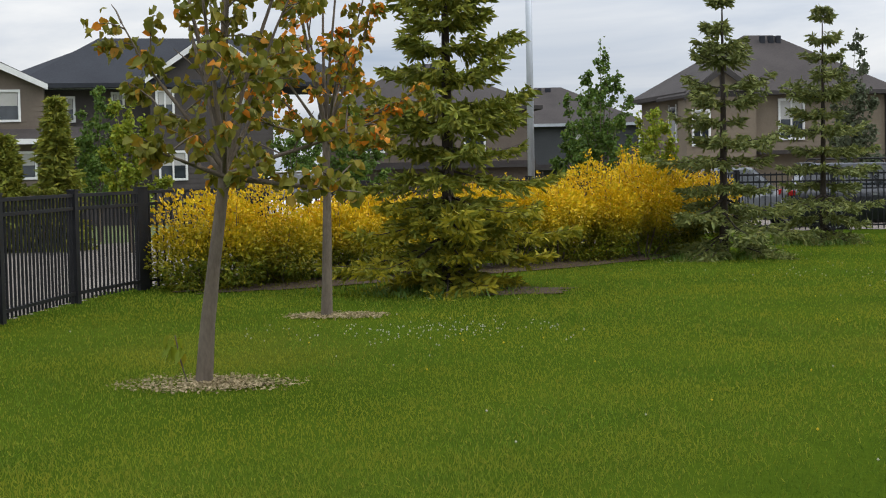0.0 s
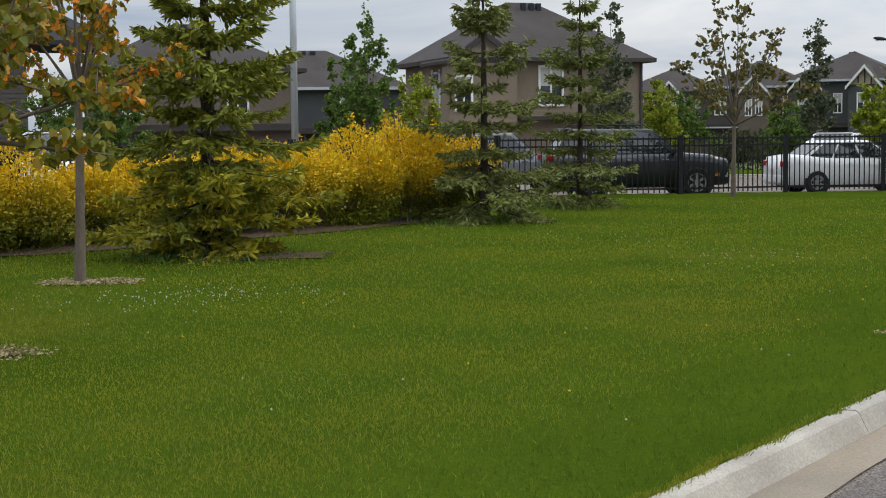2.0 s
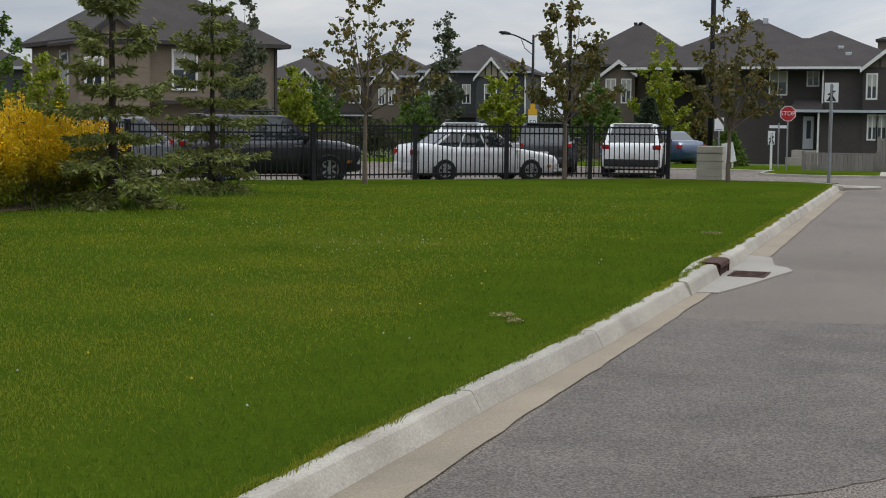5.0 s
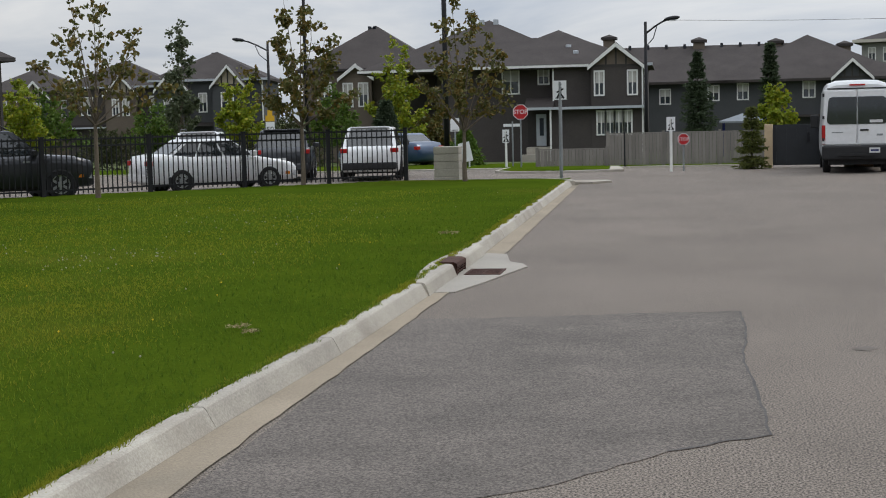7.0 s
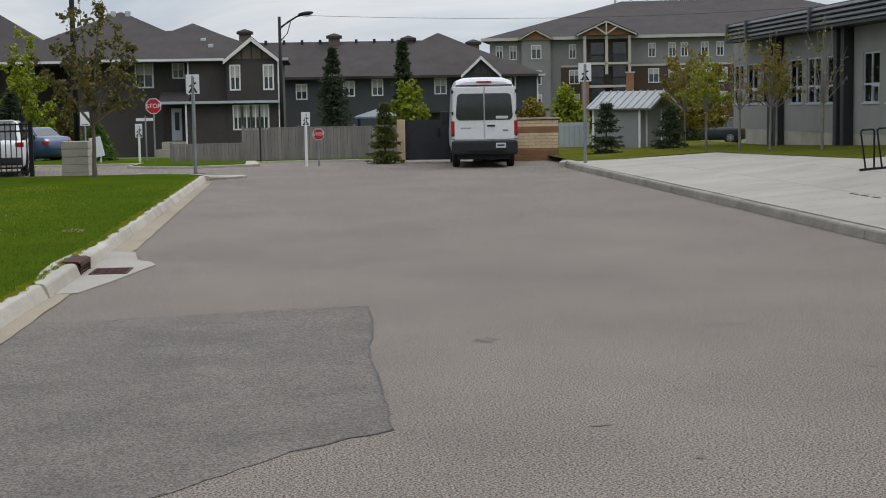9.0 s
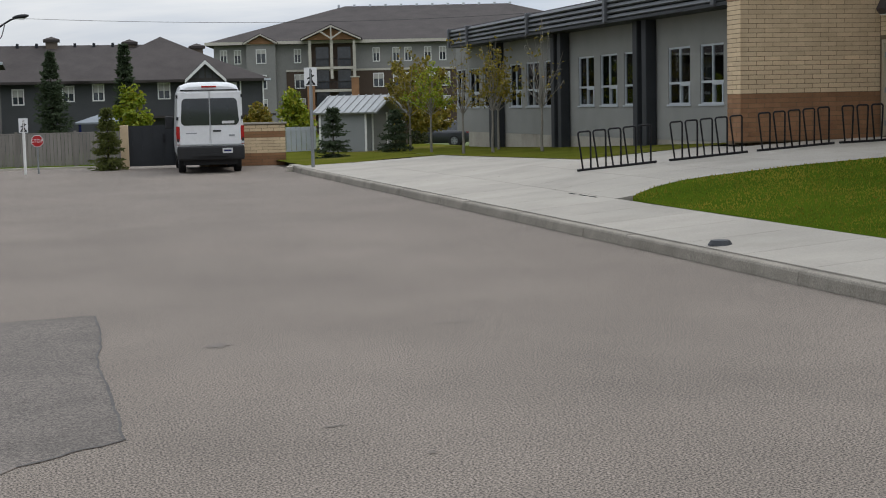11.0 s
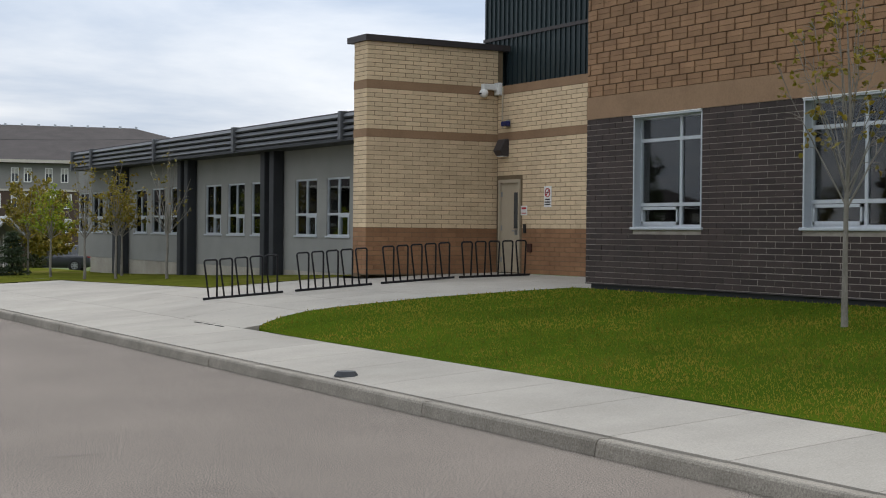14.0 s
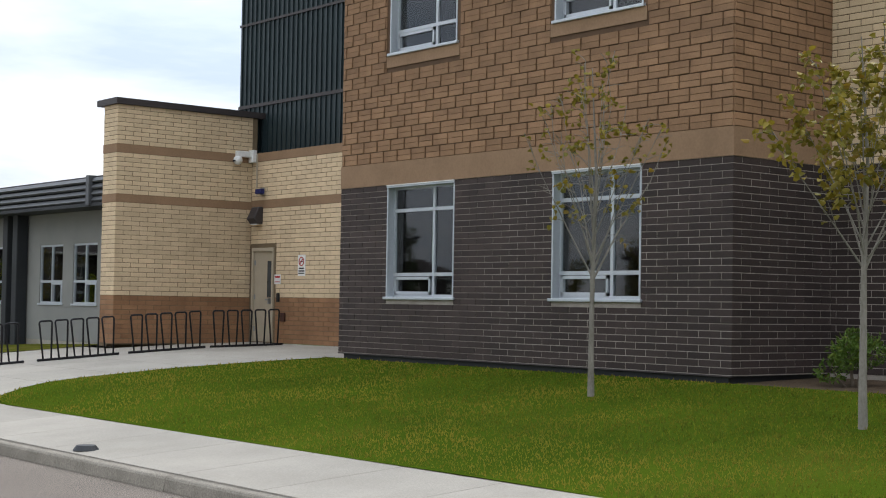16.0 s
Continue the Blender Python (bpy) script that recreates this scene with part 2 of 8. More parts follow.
M_WHITE = material("white_trim_paint", (0.74, 0.74, 0.72), (0.62, 0.62, 0.60), scale=2, fine=30, rough=0.6, bump=0.05)
M_GLASS = glass("window_glass")
M_DARKGLASS = material("dark_house_glass", (0.045, 0.055, 0.065), (0.02, 0.025, 0.03), scale=0.9, fine=3, rough=0.06, bump=0, spec=0.8)
M_BLIND = material("pale_blind", (0.45, 0.44, 0.41), (0.38, 0.37, 0.34), scale=1, fine=20, rough=0.9, bump=0)
# dark grey that puts the dimness of unlit interiors into the colour
M_ROOM = material("darkened_room_grey", (0.10, 0.10, 0.10), (0.07, 0.07, 0.07), scale=1, fine=8, rough=0.95, bump=0)
M_DOOR = material("beige_door_paint", (0.42, 0.36, 0.27), (0.36, 0.31, 0.23), scale=2, fine=30, rough=0.55, bump=0.05)
M_BLACK = material("black_powder_coat", (0.010, 0.010, 0.012), (0.016, 0.016, 0.018), scale=4, fine=40, rough=0.6, bump=0.05, spec=0.25)
M_STEEL = material("galvanised_steel", (0.30, 0.32, 0.33), (0.24, 0.25, 0.26), scale=3, fine=40, rough=0.5, metal=0.6, bump=0.05)
M_MULCH = material("dry_clippings_and_chips", (0.46, 0.37, 0.22), (0.22, 0.17, 0.09), scale=7, fine=60, rough=1.0, bump=0.8, c3=(0.12, 0.13, 0.03))
M_SOIL = material("dark_soil", (0.085, 0.056, 0.032), (0.050, 0.034, 0.020), scale=4, fine=40, rough=1.0, bump=0.8)


# ---- builders ----
def mesh_object(name, verts, faces, mat, smooth=False):
    me = bpy.data.meshes.new(name)
    me.from_pydata(verts, [], faces)
    if mat:
        me.materials.append(mat)
    if smooth:
        me.polygons.foreach_set("use_smooth", [True] * len(me.polygons))
    me.update()
    return new(name, me)


def thing(name, x, y, z, label, category, group="", kind="", turn=0.0):
    ob = new(name)
    ob.matrix_world = pose(x, y, z, 0, 0, turn)
    return tagged(ob, label, category, group, kind)


def part(name, bm, mat, parent, label="", smooth=False, kind=""):
    me = bpy.data.meshes.new(name)
    if smooth:
        for f in bm.faces:
            f.smooth = True
    bm.to_mesh(me)
    bm.free()
    me.materials.append(mat)
    ob = new(name, me)
    ob.parent = parent
    return tagged(ob, label, kind=kind)


def whole(name, bm, mat, label, category, group="", kind="", smooth=False):
    me = bpy.data.meshes.new(name)
    if smooth:
        for f in bm.faces:
            f.smooth = True
    bm.to_mesh(me)
    bm.free()
    me.materials.append(mat)
    return tagged(new(name, me), label, category, group, kind)


def box(bm, x0, x1, y0, y1, z0, z1, bevel=0.0, m=None):
    pts = [(x, y, z) for x in (x0, x1) for y in (y0, y1) for z in (z0, z1)]
    vs = [bm.verts.new(m @ Vector(p) if m else p) for p in pts]
    fs = [bm.faces.new([vs[i] for i in q]) for q in ((0, 1, 3, 2), (4, 6, 7, 5), (0, 4, 5, 1), (2, 3, 7, 6), (0, 2, 6, 4), (1, 5, 7, 3))]
    if bevel:
        edges = list({e for f in fs for e in f.edges})
        bmesh.ops.bevel(bm, geom=edges, offset=bevel, segments=2, profile=0.5, affect="EDGES")
    return bm


def boxes(*rows, bevel=0.0, m=None):
    bm = bmesh.new()
    for r in rows:
        box(bm, *r, bevel=bevel, m=m)
    return bm


def tube(bm, pts, radii, sides=8, cap=True):
    """A round tube along points, with a radius at each."""
    pts = [Vector(p) for p in pts]
    if isinstance(radii, (int, float)):
        radii = [radii] * len(pts)
    rings, side = [], None
    for i, p in enumerate(pts):
        d = (pts[min(i + 1, len(pts) - 1)] - pts[max(i - 1, 0)]).normalized()
        if side is None:
            side = d.orthogonal().normalized()
        side = (side - d * side.dot(d)).normalized()
        up = d.cross(side)
        rings.append([bm.verts.new(p + radii[i] * (math.cos(2 * math.pi * k / sides) * side + math.sin(2 * math.pi * k / sides) * up)) for k in range(sides)])
    for a, b in zip(rings, rings[1:]):
        for k in range(sides):
            bm.faces.new((a[k], a[(k + 1) % sides], b[(k + 1) % sides], b[k]))
    if cap:
        bm.faces.new(rings[0][::-1])
        bm.faces.new(rings[-1])
    return bm


def prism(bm, outline, lo, hi, axis="y"):
    """A solid from a flat outline, pushed from lo to hi along an axis; the outline holds the two other coordinates."""
    def at(a, b, c):
        return {"x": (c, a, b), "y": (a, c, b), "z": (a, b, c)}[axis]
    one, two = ([bm.verts.new(at(a, b, c)) for a, b in outline] for c in (lo, hi))
    n = len(outline)
    bm.faces.new(one[::-1])
    bm.faces.new(two)
    for i in range(n):
        bm.faces.new((one[i], one[(i + 1) % n], two[(i + 1) % n], two[i]))
    bmesh.ops.recalc_face_normals(bm, faces=bm.faces)
    return bm


def steps(v, table):
    """A value read off a table of (place, value) rows, straight between them."""
    for (a, fa), (b, fb) in zip(table, table[1:]):
        if v <= b:
            return fa + (fb - fa) * max(0.0, (v - a) / (b - a))
    return table[-1][1]


# ---- the lie of the land ----
KERB_L, KERB_R = -2.87, 7.36
LAWN_Z = 0.14


def bend(y):
    """How far the left kerb swings out from its straight line."""
    return steps(y, [(3, -0.24), (6, -0.19), (8.5, -0.105), (11.35, 0.03), (15.2, 0.10), (20, 0.07), (38, -0.08), (45, -0.08)])



def height_right(x, y):
    rise = steps(x, [(7.3, 0.15), (9.2, 0.29), (10.7, 0.50), (16.0, 0.87), (19.0, 0.95), (40, 0.95)]) - 0.15
    return 0.15 + rise * steps(y, [(31, 1.0), (42, 0.52), (52, 0.2), (70, 0.0)])


def height_far(x, y):
    d = math.hypot(x, y)
    return steps(d, [(57, 0.0), (90, -0.8), (200, -0.8), (1500, -0.8)])


def sheet(name, xs, ys, z_of, mat, label, category, kind="structure", keep=None):
    verts = [(x, y, z_of(x, y)) for y in ys for x in xs]
    n = len(xs)
    faces = [(j * n + i, j * n + i + 1, (j + 1) * n + i + 1, (j + 1) * n + i) for j in range(len(ys) - 1) for i in range(n - 1)
             if keep is None or keep((xs[i] + xs[i + 1]) / 2, (ys[j] + ys[j + 1]) / 2)]
    ob = mesh_object(name, verts, faces, mat, smooth=True)
    return tagged(ob, label, category, "", kind)


def span(a, b, n):
    return [a + (b - a) * i / (n - 1) for i in range(n)]


far_axis = [-2500, -900, -400, -200, -130] + span(-100, 100, 41) + [130, 200, 400, 900, 2500]
sheet("ground", far_axis, far_axis, lambda x, y: height_far(x, y) - 0.06, M_FIELD, "grassy ground running out to the horizon", "ground")
sheet("road", span(KERB_L + 0.05, KERB_R, 14), span(-30, 47.5, 40), lambda x, y: 0.0, M_ASPHALT, "worn grey asphalt service road between concrete kerbs", "road")


def blob(name, cx, cy, z, rx, ry, mat, label, category, kind="structure", rough=0.18, n=40, turn=0.0, seed=0, dome=0.0):
    """A flat patch with an uneven rim."""
    rnd = random.Random(seed)
    ph = [rnd.uniform(0, 6.28) for _ in range(4)]
    ring, c, s = [], math.cos(turn), math.sin(turn)
    for i in range(n):
        a = 2 * math.pi * i / n
        k = 1 + rough * (math.sin(2 * a + ph[0]) * 0.5 + math.sin(5 * a + ph[1]) * 0.35 + math.sin(9 * a + ph[2]) * 0.3 + rnd.uniform(-0.3, 0.3))
        u, v = rx * k * math.cos(a), ry * k * math.sin(a)
        ring.append((cx + c * u - s * v, cy + s * u + c * v, z))
    return tagged(mesh_object(name, [(cx, cy, z + dome)] + ring, [(0, 1 + i, 1 + (i + 1) % n) for i in range(n)], mat), label, category, "", kind)


# ---- paved areas and lawns ----
sheet("parking_lot", span(-34, KERB_L - 0.5, 12), span(-20, 42, 20), lambda x, y: 0.02, M_ASPHALT, "grey asphalt parking lot behind the fence", "parking lot")
sheet("cross_street", span(-70, 60, 40), span(41.5, 53.2, 6), lambda x, y: -0.004, M_ASPHALT, "asphalt side street across the end of the service road", "road")


def lawn_left_keep(x, y):
    # the fence line bounds the lawn
    edge = steps(y, [(-20, 8.0), (9.0, -16.2), (12.9, -19.1), (32.0, -20.4), (34.9, -16.7), (41.3, -8.1), (42.1, -4.0)])
    return x > edge


lawn_xs = span(-20.2, KERB_L - 0.15, 60)
lawn_ys = span(-6, 41.2, 120)
lawn_verts, lawn_faces, nx = [], [], len(lawn_xs)
for y in lawn_ys:
    for x in lawn_xs:
        pull = min(1.0, max(0.0, (x + 6.0) / 2.9))
        lawn_verts.append((x + bend(y) * pull, y, LAWN_Z + 0.012 * noise.noise(Vector((x * 0.4, y * 0.4, 0))) * (1 - pull) - 0.004 * pull))
for j in range(len(lawn_ys) - 1):
    for i in range(nx - 1):
        if lawn_left_keep((lawn_xs[i] + lawn_xs[i + 1]) / 2, (lawn_ys[j] + lawn_ys[j + 1]) / 2):
            lawn_faces.append((j * nx + i, j * nx + i + 1, (j + 1) * nx + i + 1, (j + 1) * nx + i))
tagged(mesh_object("lawn", lawn_verts, lawn_faces, M_GRASS, smooth=True), "mown green lawn with clover and a few thin spots", "lawn", "", "structure")


def kerb_run(parent, face, side, y0, y1, length, height, width, mat, z0=0.0):
    """Kerb blocks in a row along y. face: x of the face; side: -1 when the kerb lies to the left of the face."""
    rnd = random.Random(int(face * 10) + 77)
    y = y0
    while y < y1 - 0.05:
        e = min(y + length, y1)
        bm = bmesh.new()
        a, b = sorted((face, face + side * width))
        dz = rnd.uniform(-0.004, 0.004)
        dx = rnd.uniform(-0.004, 0.004)
        slope = 0.085 if side < 0 else 0.05
        top = [(face + dx, z0 + 0.012), (face + side * (slope - 0.03) + dx, z0 + height - 0.03 + dz), (face + side * (slope - 0.016) + dx, z0 + height - 0.009 + dz), (face + side * slope + dx, z0 + height + dz),
               (face + side * width, z0 + height + dz), (face + side * width, z0 - 0.1), (face + dx, z0 - 0.1)]
        prism(bm, top, y + 0.004, e - 0.004, "y")
        if side < 0:
            for v in bm.verts:
                v.co.x += bend(v.co.y)
        part("kerb_block", bm, mat, parent)
        y = e


kerb_left = thing("kerb_left", KERB_L, 12, 0, "pale concrete kerb with tooled joints along the lawn", "kerb", kind="structure")
kerb_left.location = (0, 0, 0)
kerb_run(kerb_left, KERB_L, -1, -5.85, 15.2, 2.87, 0.145, 0.18, M_KERB)
kerb_run(kerb_left, KERB_L, -1, 19.8, 39.4, 2.87, 0.145, 0.18, M_KERB)
kerb_right = thing("kerb_right", 0, 0, 0, "grey concrete kerb along the school pavement", "kerb", kind="structure")
# this kerb's shaded face is put into its darker concrete colour
kerb_run(kerb_right, KERB_R, 1, -8.0, 43.6, 1.52, 0.15, 0.16, M_KERB_SHADED)


def arc_kerb(parent, cx, cy, r, a0, a1, height, width, mat, n=10, z0=0.0):
    bm = bmesh.new()
    rings = []
    for i in range(n + 1):
        a = radians(a0 + (a1 - a0) * i / n)
        rings.append([bm.verts.new((cx + rr * math.cos(a), cy + rr * math.sin(a), zz)) for rr, zz in ((r, z0 - 0.1), (r, z0 + height - 0.02), (r - 0.03, z0 + height), (r - width, z0 + height), (r - width, z0 - 0.1))])
    for p, q in zip(rings, rings[1:]):
        for k in range(4):
            bm.faces.new((p[k], p[k + 1], q[k + 1], q[k]))
    bm.faces.new(rings[0])
    bm.faces.new(rings[-1][::-1])
    bmesh.ops.recalc_face_normals(bm, faces=bm.faces)
    return part("kerb_corner", bm, mat, parent)


arc_kerb(kerb_left, KERB_L - 2.2, 39.4, 2.2, 0, 88, 0.145, 0.15, M_KERB)
arc_kerb(kerb_right, KERB_R + 1.6, 43.6, 1.6, 180, 92, 0.15, -0.16, M_KERB)

# gutter pan: a strip of smoother concrete at the foot of the left kerb
gutter = bmesh.new()
rg = random.Random(4)
gy = span(-6, 39.4, 150)
left_row = [gutter.verts.new((KERB_L + 0.002 + bend(y), y, 0.011)) for y in gy]
rim_x = [(-6, -2.74), (6, -2.70), (8.8, -2.69), (12, -2.63), (15.2, -2.60), (20.6, -2.50), (39.5, -2.78)]
right_row = [gutter.verts.new((steps(y, rim_x) + rg.uniform(-0.012, 0.012), y, 0.011)) for y in gy]
for i in range(len(gy) - 1):
    gutter.faces.new((left_row[i], right_row[i], right_row[i + 1], left_row[i + 1]))
whole("gutter", gutter, M_GUTTER, "sandy concrete gutter pan beside the kerb", "gutter", kind="structure")

# storm drain: inlet hood in a thickened kerb, grate in the gutter on a concrete apron
drain = thing("storm_drain", -2.75, 17.2, 0, "rusty iron storm drain with a kerb inlet and a slotted grate", "drain")
apron = bmesh.new()
prism(apron, [(-0.10, -1.75), (0.22, -1.66), (0.42, -0.75), (0.70, 0.80), (0.74, 0.98), (0.64, 1.36), (0.45, 1.6), (0.29, 2.65), (-0.10, 2.9)], -0.04, 0.0165, "z")
part("apron", apron, M_WALK, drain, "pale concrete apron")
for y0, y1 in ((-2.0, -0.03), (0.72, 2.6)):
    bm = bmesh.new()
    prism(bm, [(0.0, 0.0), (-0.045, 0.125), (-0.062, 0.146), (-0.09, 0.156), (-0.15, 0.156), (-0.15, -0.1), (0.0, -0.1)], y0, y1, "y")
    part("hood_surround", bm, M_KERB, drain, "thick concrete kerb surround")
bm = bmesh.new()
prism(bm, [(-0.152, -1.95), (-0.22, -1.7), (-0.31, -0.9), (-0.36, 0.1), (-0.33, 0.9), (-0.25, 1.8), (-0.152, 2.55), (-0.152, 0.73), (-0.222, 0.73), (-0.222, -0.04), (-0.152, -0.04)], -0.1, 0.153, "z")
part("surround_back", bm, M_KERB, drain, "rounded concrete back of the inlet")
bm = bmesh.new()
prism(bm, [(-0.22, 0.158), (-0.22, 0.176), (-0.05, 0.176), (-0.015, 0.16), (0.0, 0.125), (0.0, 0.105), (-0.02, 0.11), (-0.03, 0.145), (-0.06, 0.158)], -0.025, 0.715, "y")
hood = part("hood", bm, M_RUST, drain, "rusted inlet hood")
for y in (-0.025, 0.675):
    part("hood_end", boxes((-0.2, -0.002, y, y + 0.04, 0.0165, 0.157)), M_RUST, hood)
for z in (0.045, 0.08):
    part("hood_bar", boxes((-0.035, -0.012, 0.015, 0.675, z - 0.007, z + 0.007)), M_RUST, hood)
for y in (0.18, 0.345, 0.51):
    part("hood_bar", boxes((-0.034, -0.013, y - 0.008, y + 0.008, 0.0165, 0.12)), M_RUST, hood)
# black sheet behind the hood bars, painted dark for the inlet's depth
part("cavity", boxes((-0.20, -0.19, 0.015, 0.675, 0.0165, 0.157)), M_DARKHOLE, drain)
part("grate_frame", boxes((0.07, 0.51, 0.02, 0.05, 0.014, 0.026), (0.07, 0.51, 0.62, 0.65, 0.014, 0.026), (0.07, 0.10, 0.05, 0.62, 0.014, 0.026), (0.48, 0.51, 0.05, 0.62, 0.014, 0.026)), M_RUST, drain)
# no opening below: a thin black sheet paints the shade under the grate
part("pit", boxes((0.10, 0.48, 0.05, 0.62, 0.0172, 0.0185)), M_DARKHOLE, drain)
for i in range(10):
    part("grate_bar", boxes((0.10, 0.48, 0.062 + i * 0.057, 0.088 + i * 0.057, 0.019, 0.026)), M_RUST, drain)
part("grate_rib", boxes((0.28, 0.30, 0.05, 0.62, 0.018, 0.0245)), M_RUST, drain)

# asphalt repair with a dark sealed rim
patch = bmesh.new()
pv = [(-2.62, 13.45), (-1.9, 13.52), (-0.7, 13.78), (0.46, 13.97), (0.45, 12.6), (0.36, 11.2), (0.41, 9.7), (0.40, 8.52), (-0.2, 8.03), (-0.85, 7.18), (-1.7, 6.6), (-2.66, 6.1)]
rp = random.Random(9)
rim = []
for (x0, y0), (x1, y1) in zip(pv, pv[1:] + pv[:1]):
    for k in range(8):
        f = k / 8
        rim.append((x0 + (x1 - x0) * f + rp.uniform(-0.012, 0.012), y0 + (y1 - y0) * f + rp.uniform(-0.02, 0.02)))
prism(patch, rim, -0.03, 0.006, "z")
whole("asphalt_patch", patch, M_PATCH, "darker square asphalt repair patch in the road", "road patch", kind="structure")
seam = bmesh.new()
cxp, cyp = -0.9, 10.4
for i in range(8 * 2, 8 * 8):
    (x0, y0), (x1, y1) = rim[i], rim[i + 1]
    k = 0.022
    d = Vector((x1 - x0, y1 - y0, 0)).normalized()
    nx, ny = d.y * k * (0.6 + 0.5 * rp.random()), -d.x * k * (0.6 + 0.5 * rp.random())
    seam.faces.new([seam.verts.new(p) for p in ((x0, y0, 0.0075), (x0 + nx, y0 + ny, 0.0075), (x1 + nx, y1 + ny, 0.0075), (x1, y1, 0.0075))])
whole("patch_seam", seam, M_TAR, "dark worn seam round the asphalt patch", "road seam", kind="structure")
# oil spots and scuffs on the road
M_STAIN = material("asphalt_stain", (0.100, 0.086, 0.073), (0.150, 0.129, 0.110), scale=5, fine=44, rough=0.85, bump=0.1)
for i, (cx, cy, rx, ry, mt) in enumerate(((1.32, 11.75, 0.16, 0.16, M_STAIN), (1.62, 8.45, 0.10, 0.04, M_STAIN), (2.0, 7.6, 0.05, 0.05, M_STAIN), (1.15, 25.0, 0.2, 0.35, M_STAIN), (3.9, 10.1, 0.09, 0.05, M_STAIN))):
    blob("road_stain", cx, cy, 0.004, rx * 0.6, ry * 0.6, mt, "dark irregular stain on the worn asphalt", "stain", rough=0.5, n=28, turn=0.3 * i, seed=70 + i)
crack = bmesh.new()
rc = random.Random(31)
for x0, x1, yc in ((0.9, 1.6, 14.3), (3.2, 3.7, 12.2)):
    edge = [(x0 + (x1 - x0) * k / 12, yc + rc.uniform(-0.02, 0.02)) for k in range(13)]
    for (a, b), (c, d) in zip(edge, edge[1:]):
        crack.faces.new([crack.verts.new(p) for p in ((a, b, 0.005), (c, d, 0.005), (c, d + 0.014, 0.005), (a, b + 0.012, 0.005))])
whole("road_cracks", crack, M_TAR, "fine dark cracks across the asphalt", "road crack", kind="structure")
# ---- pavement in front of the school: slabs with joints ----
walk_right = thing("pavement", 0, 0, 0, "pale concrete pavement of broom-finished slabs", "pavement", kind="structure")


def slab(x0, x1, y0, y1, zf, parent, mat=M_WALK, gap=0.005):
    bm = bmesh.new()
    top = [(x0 + gap, y0 + gap), (x1 - gap, y0 + gap), (x1 - gap, y1 - gap), (x0 + gap, y1 - gap)]
    up = [bm.verts.new((x, y, zf(x, y))) for x, y in top]
    dn = [bm.verts.new((x, y, zf(x, y) - 0.1)) for x, y in top]
    bm.faces.new(up)
    for i in range(4):
        bm.faces.new((dn[i], dn[(i + 1) % 4], up[(i + 1) % 4], up[i]))
    return part("slab", bm, mat, parent)


for i in range(35):
    slab(KERB_R + 0.16, 9.2, -8 + i * 1.52, -8 + (i + 1) * 1.52, height_right, walk_right)
# plaza towards the door
plaza_x = [9.2, 10.7, 12.2, 13.7, 15.2, 16.9, 18.75]
for i in range(6):
    for j in range(6):
        y0, y1 = 22.6 + j * 1.5, 24.1 + j * 1.5
        if plaza_x[i] >= 15.2 and y1 > 30.1:
            continue
        slab(plaza_x[i], plaza_x[i + 1], y0, y1, height_right, walk_right)
for j in range(8):
    slab(9.2, 12.0, 31.6 + j * 1.5, 33.1 + j * 1.5, height_right, walk_right)


front_z = lambda x, y: height_right(x, y) + 0.006
bm = bmesh.new()
cols = span(9.17, 16.1, 36)
rows_n = 50
grid = []
for x in cols:
    rim_y = steps(x, [(9.2, 21.4), (9.3, 22.2), (9.6, 22.7), (10.2, 23.2), (11.4, 23.65), (13.2, 23.75), (15.0, 23.4), (16.1, 22.9)])
    grid.append([bm.verts.new((x, y, front_z(x, y) + 0.01 * noise.noise(Vector((x * 0.5, y * 0.5, 3))))) for y in span(-8, rim_y, rows_n)])
for a, b in zip(grid, grid[1:]):
    for j in range(rows_n - 1):
        bm.faces.new((a[j], b[j], b[j + 1], a[j + 1]))
rim_row = [(c[-1].co.copy()) for c in grid] + []
low_edge = [bm.verts.new((v.co.x, v.co.y, v.co.z - 0.1)) for v in (c[-1] for c in grid)]
for i in range(len(grid) - 1):
    bm.faces.new((grid[i][-1], grid[i + 1][-1], low_edge[i + 1], low_edge[i]))
whole("front_lawn", bm, M_GRASS, "sloping mown lawn with a rounded tip before the school", "lawn", kind="structure", smooth=True)
sheet("wall_bed", span(16.0, 40, 8), span(-8, 13.5, 12), height_right, M_SOIL, "dark soil bed along the school wall", "planting bed")
sheet("side_lawn", span(12.0, 16.3, 8), span(31.6, 62, 30), lambda x, y: height_right(x, y) + 0.012, M_GRASS_DRY, "narrow strip of lawn along the grey wing", "lawn")
sheet("far_lawn", span(KERB_R + 0.4, 12.0, 6), span(43.65, 62, 12), lambda x, y: height_right(x, y) + 0.004, M_GRASS_DRY, "patch of lawn round the shed", "lawn")

# utility cover, and black strips that paint the dark of trench slots in the pavement
cover = bmesh.new()
bmesh.ops.create_cone(cover, cap_ends=True, segments=20, radius1=0.15, radius2=0.11, depth=0.055, matrix=pose(7.72, 15.75, height_right(7.72, 15.75) + 0.028))
whole("utility_cover", cover, M_COLUMN, "low dark iron utility cover on the pavement", "utility cover")
for i in range(3):
    slot = boxes((9.06, 9.11, 23.2 + i * 0.5, 23.5 + i * 0.5, height_right(9.1, 23), height_right(9.1, 23) + 0.006))
    whole("trench_slot", slot, M_DARKHOLE, "worn slot in the pavement joint, its dark put in as a black strip", "pavement slot", group="slots in the pavement")


# ---- the school ----
school = thing("school_building", 16.06, 13.3, 0.95, "school of dark, tan and buff brick with a grey stucco wing", "building")
school.location = (0, 0, 0)
BRICKS = []  # brick skins are laid last


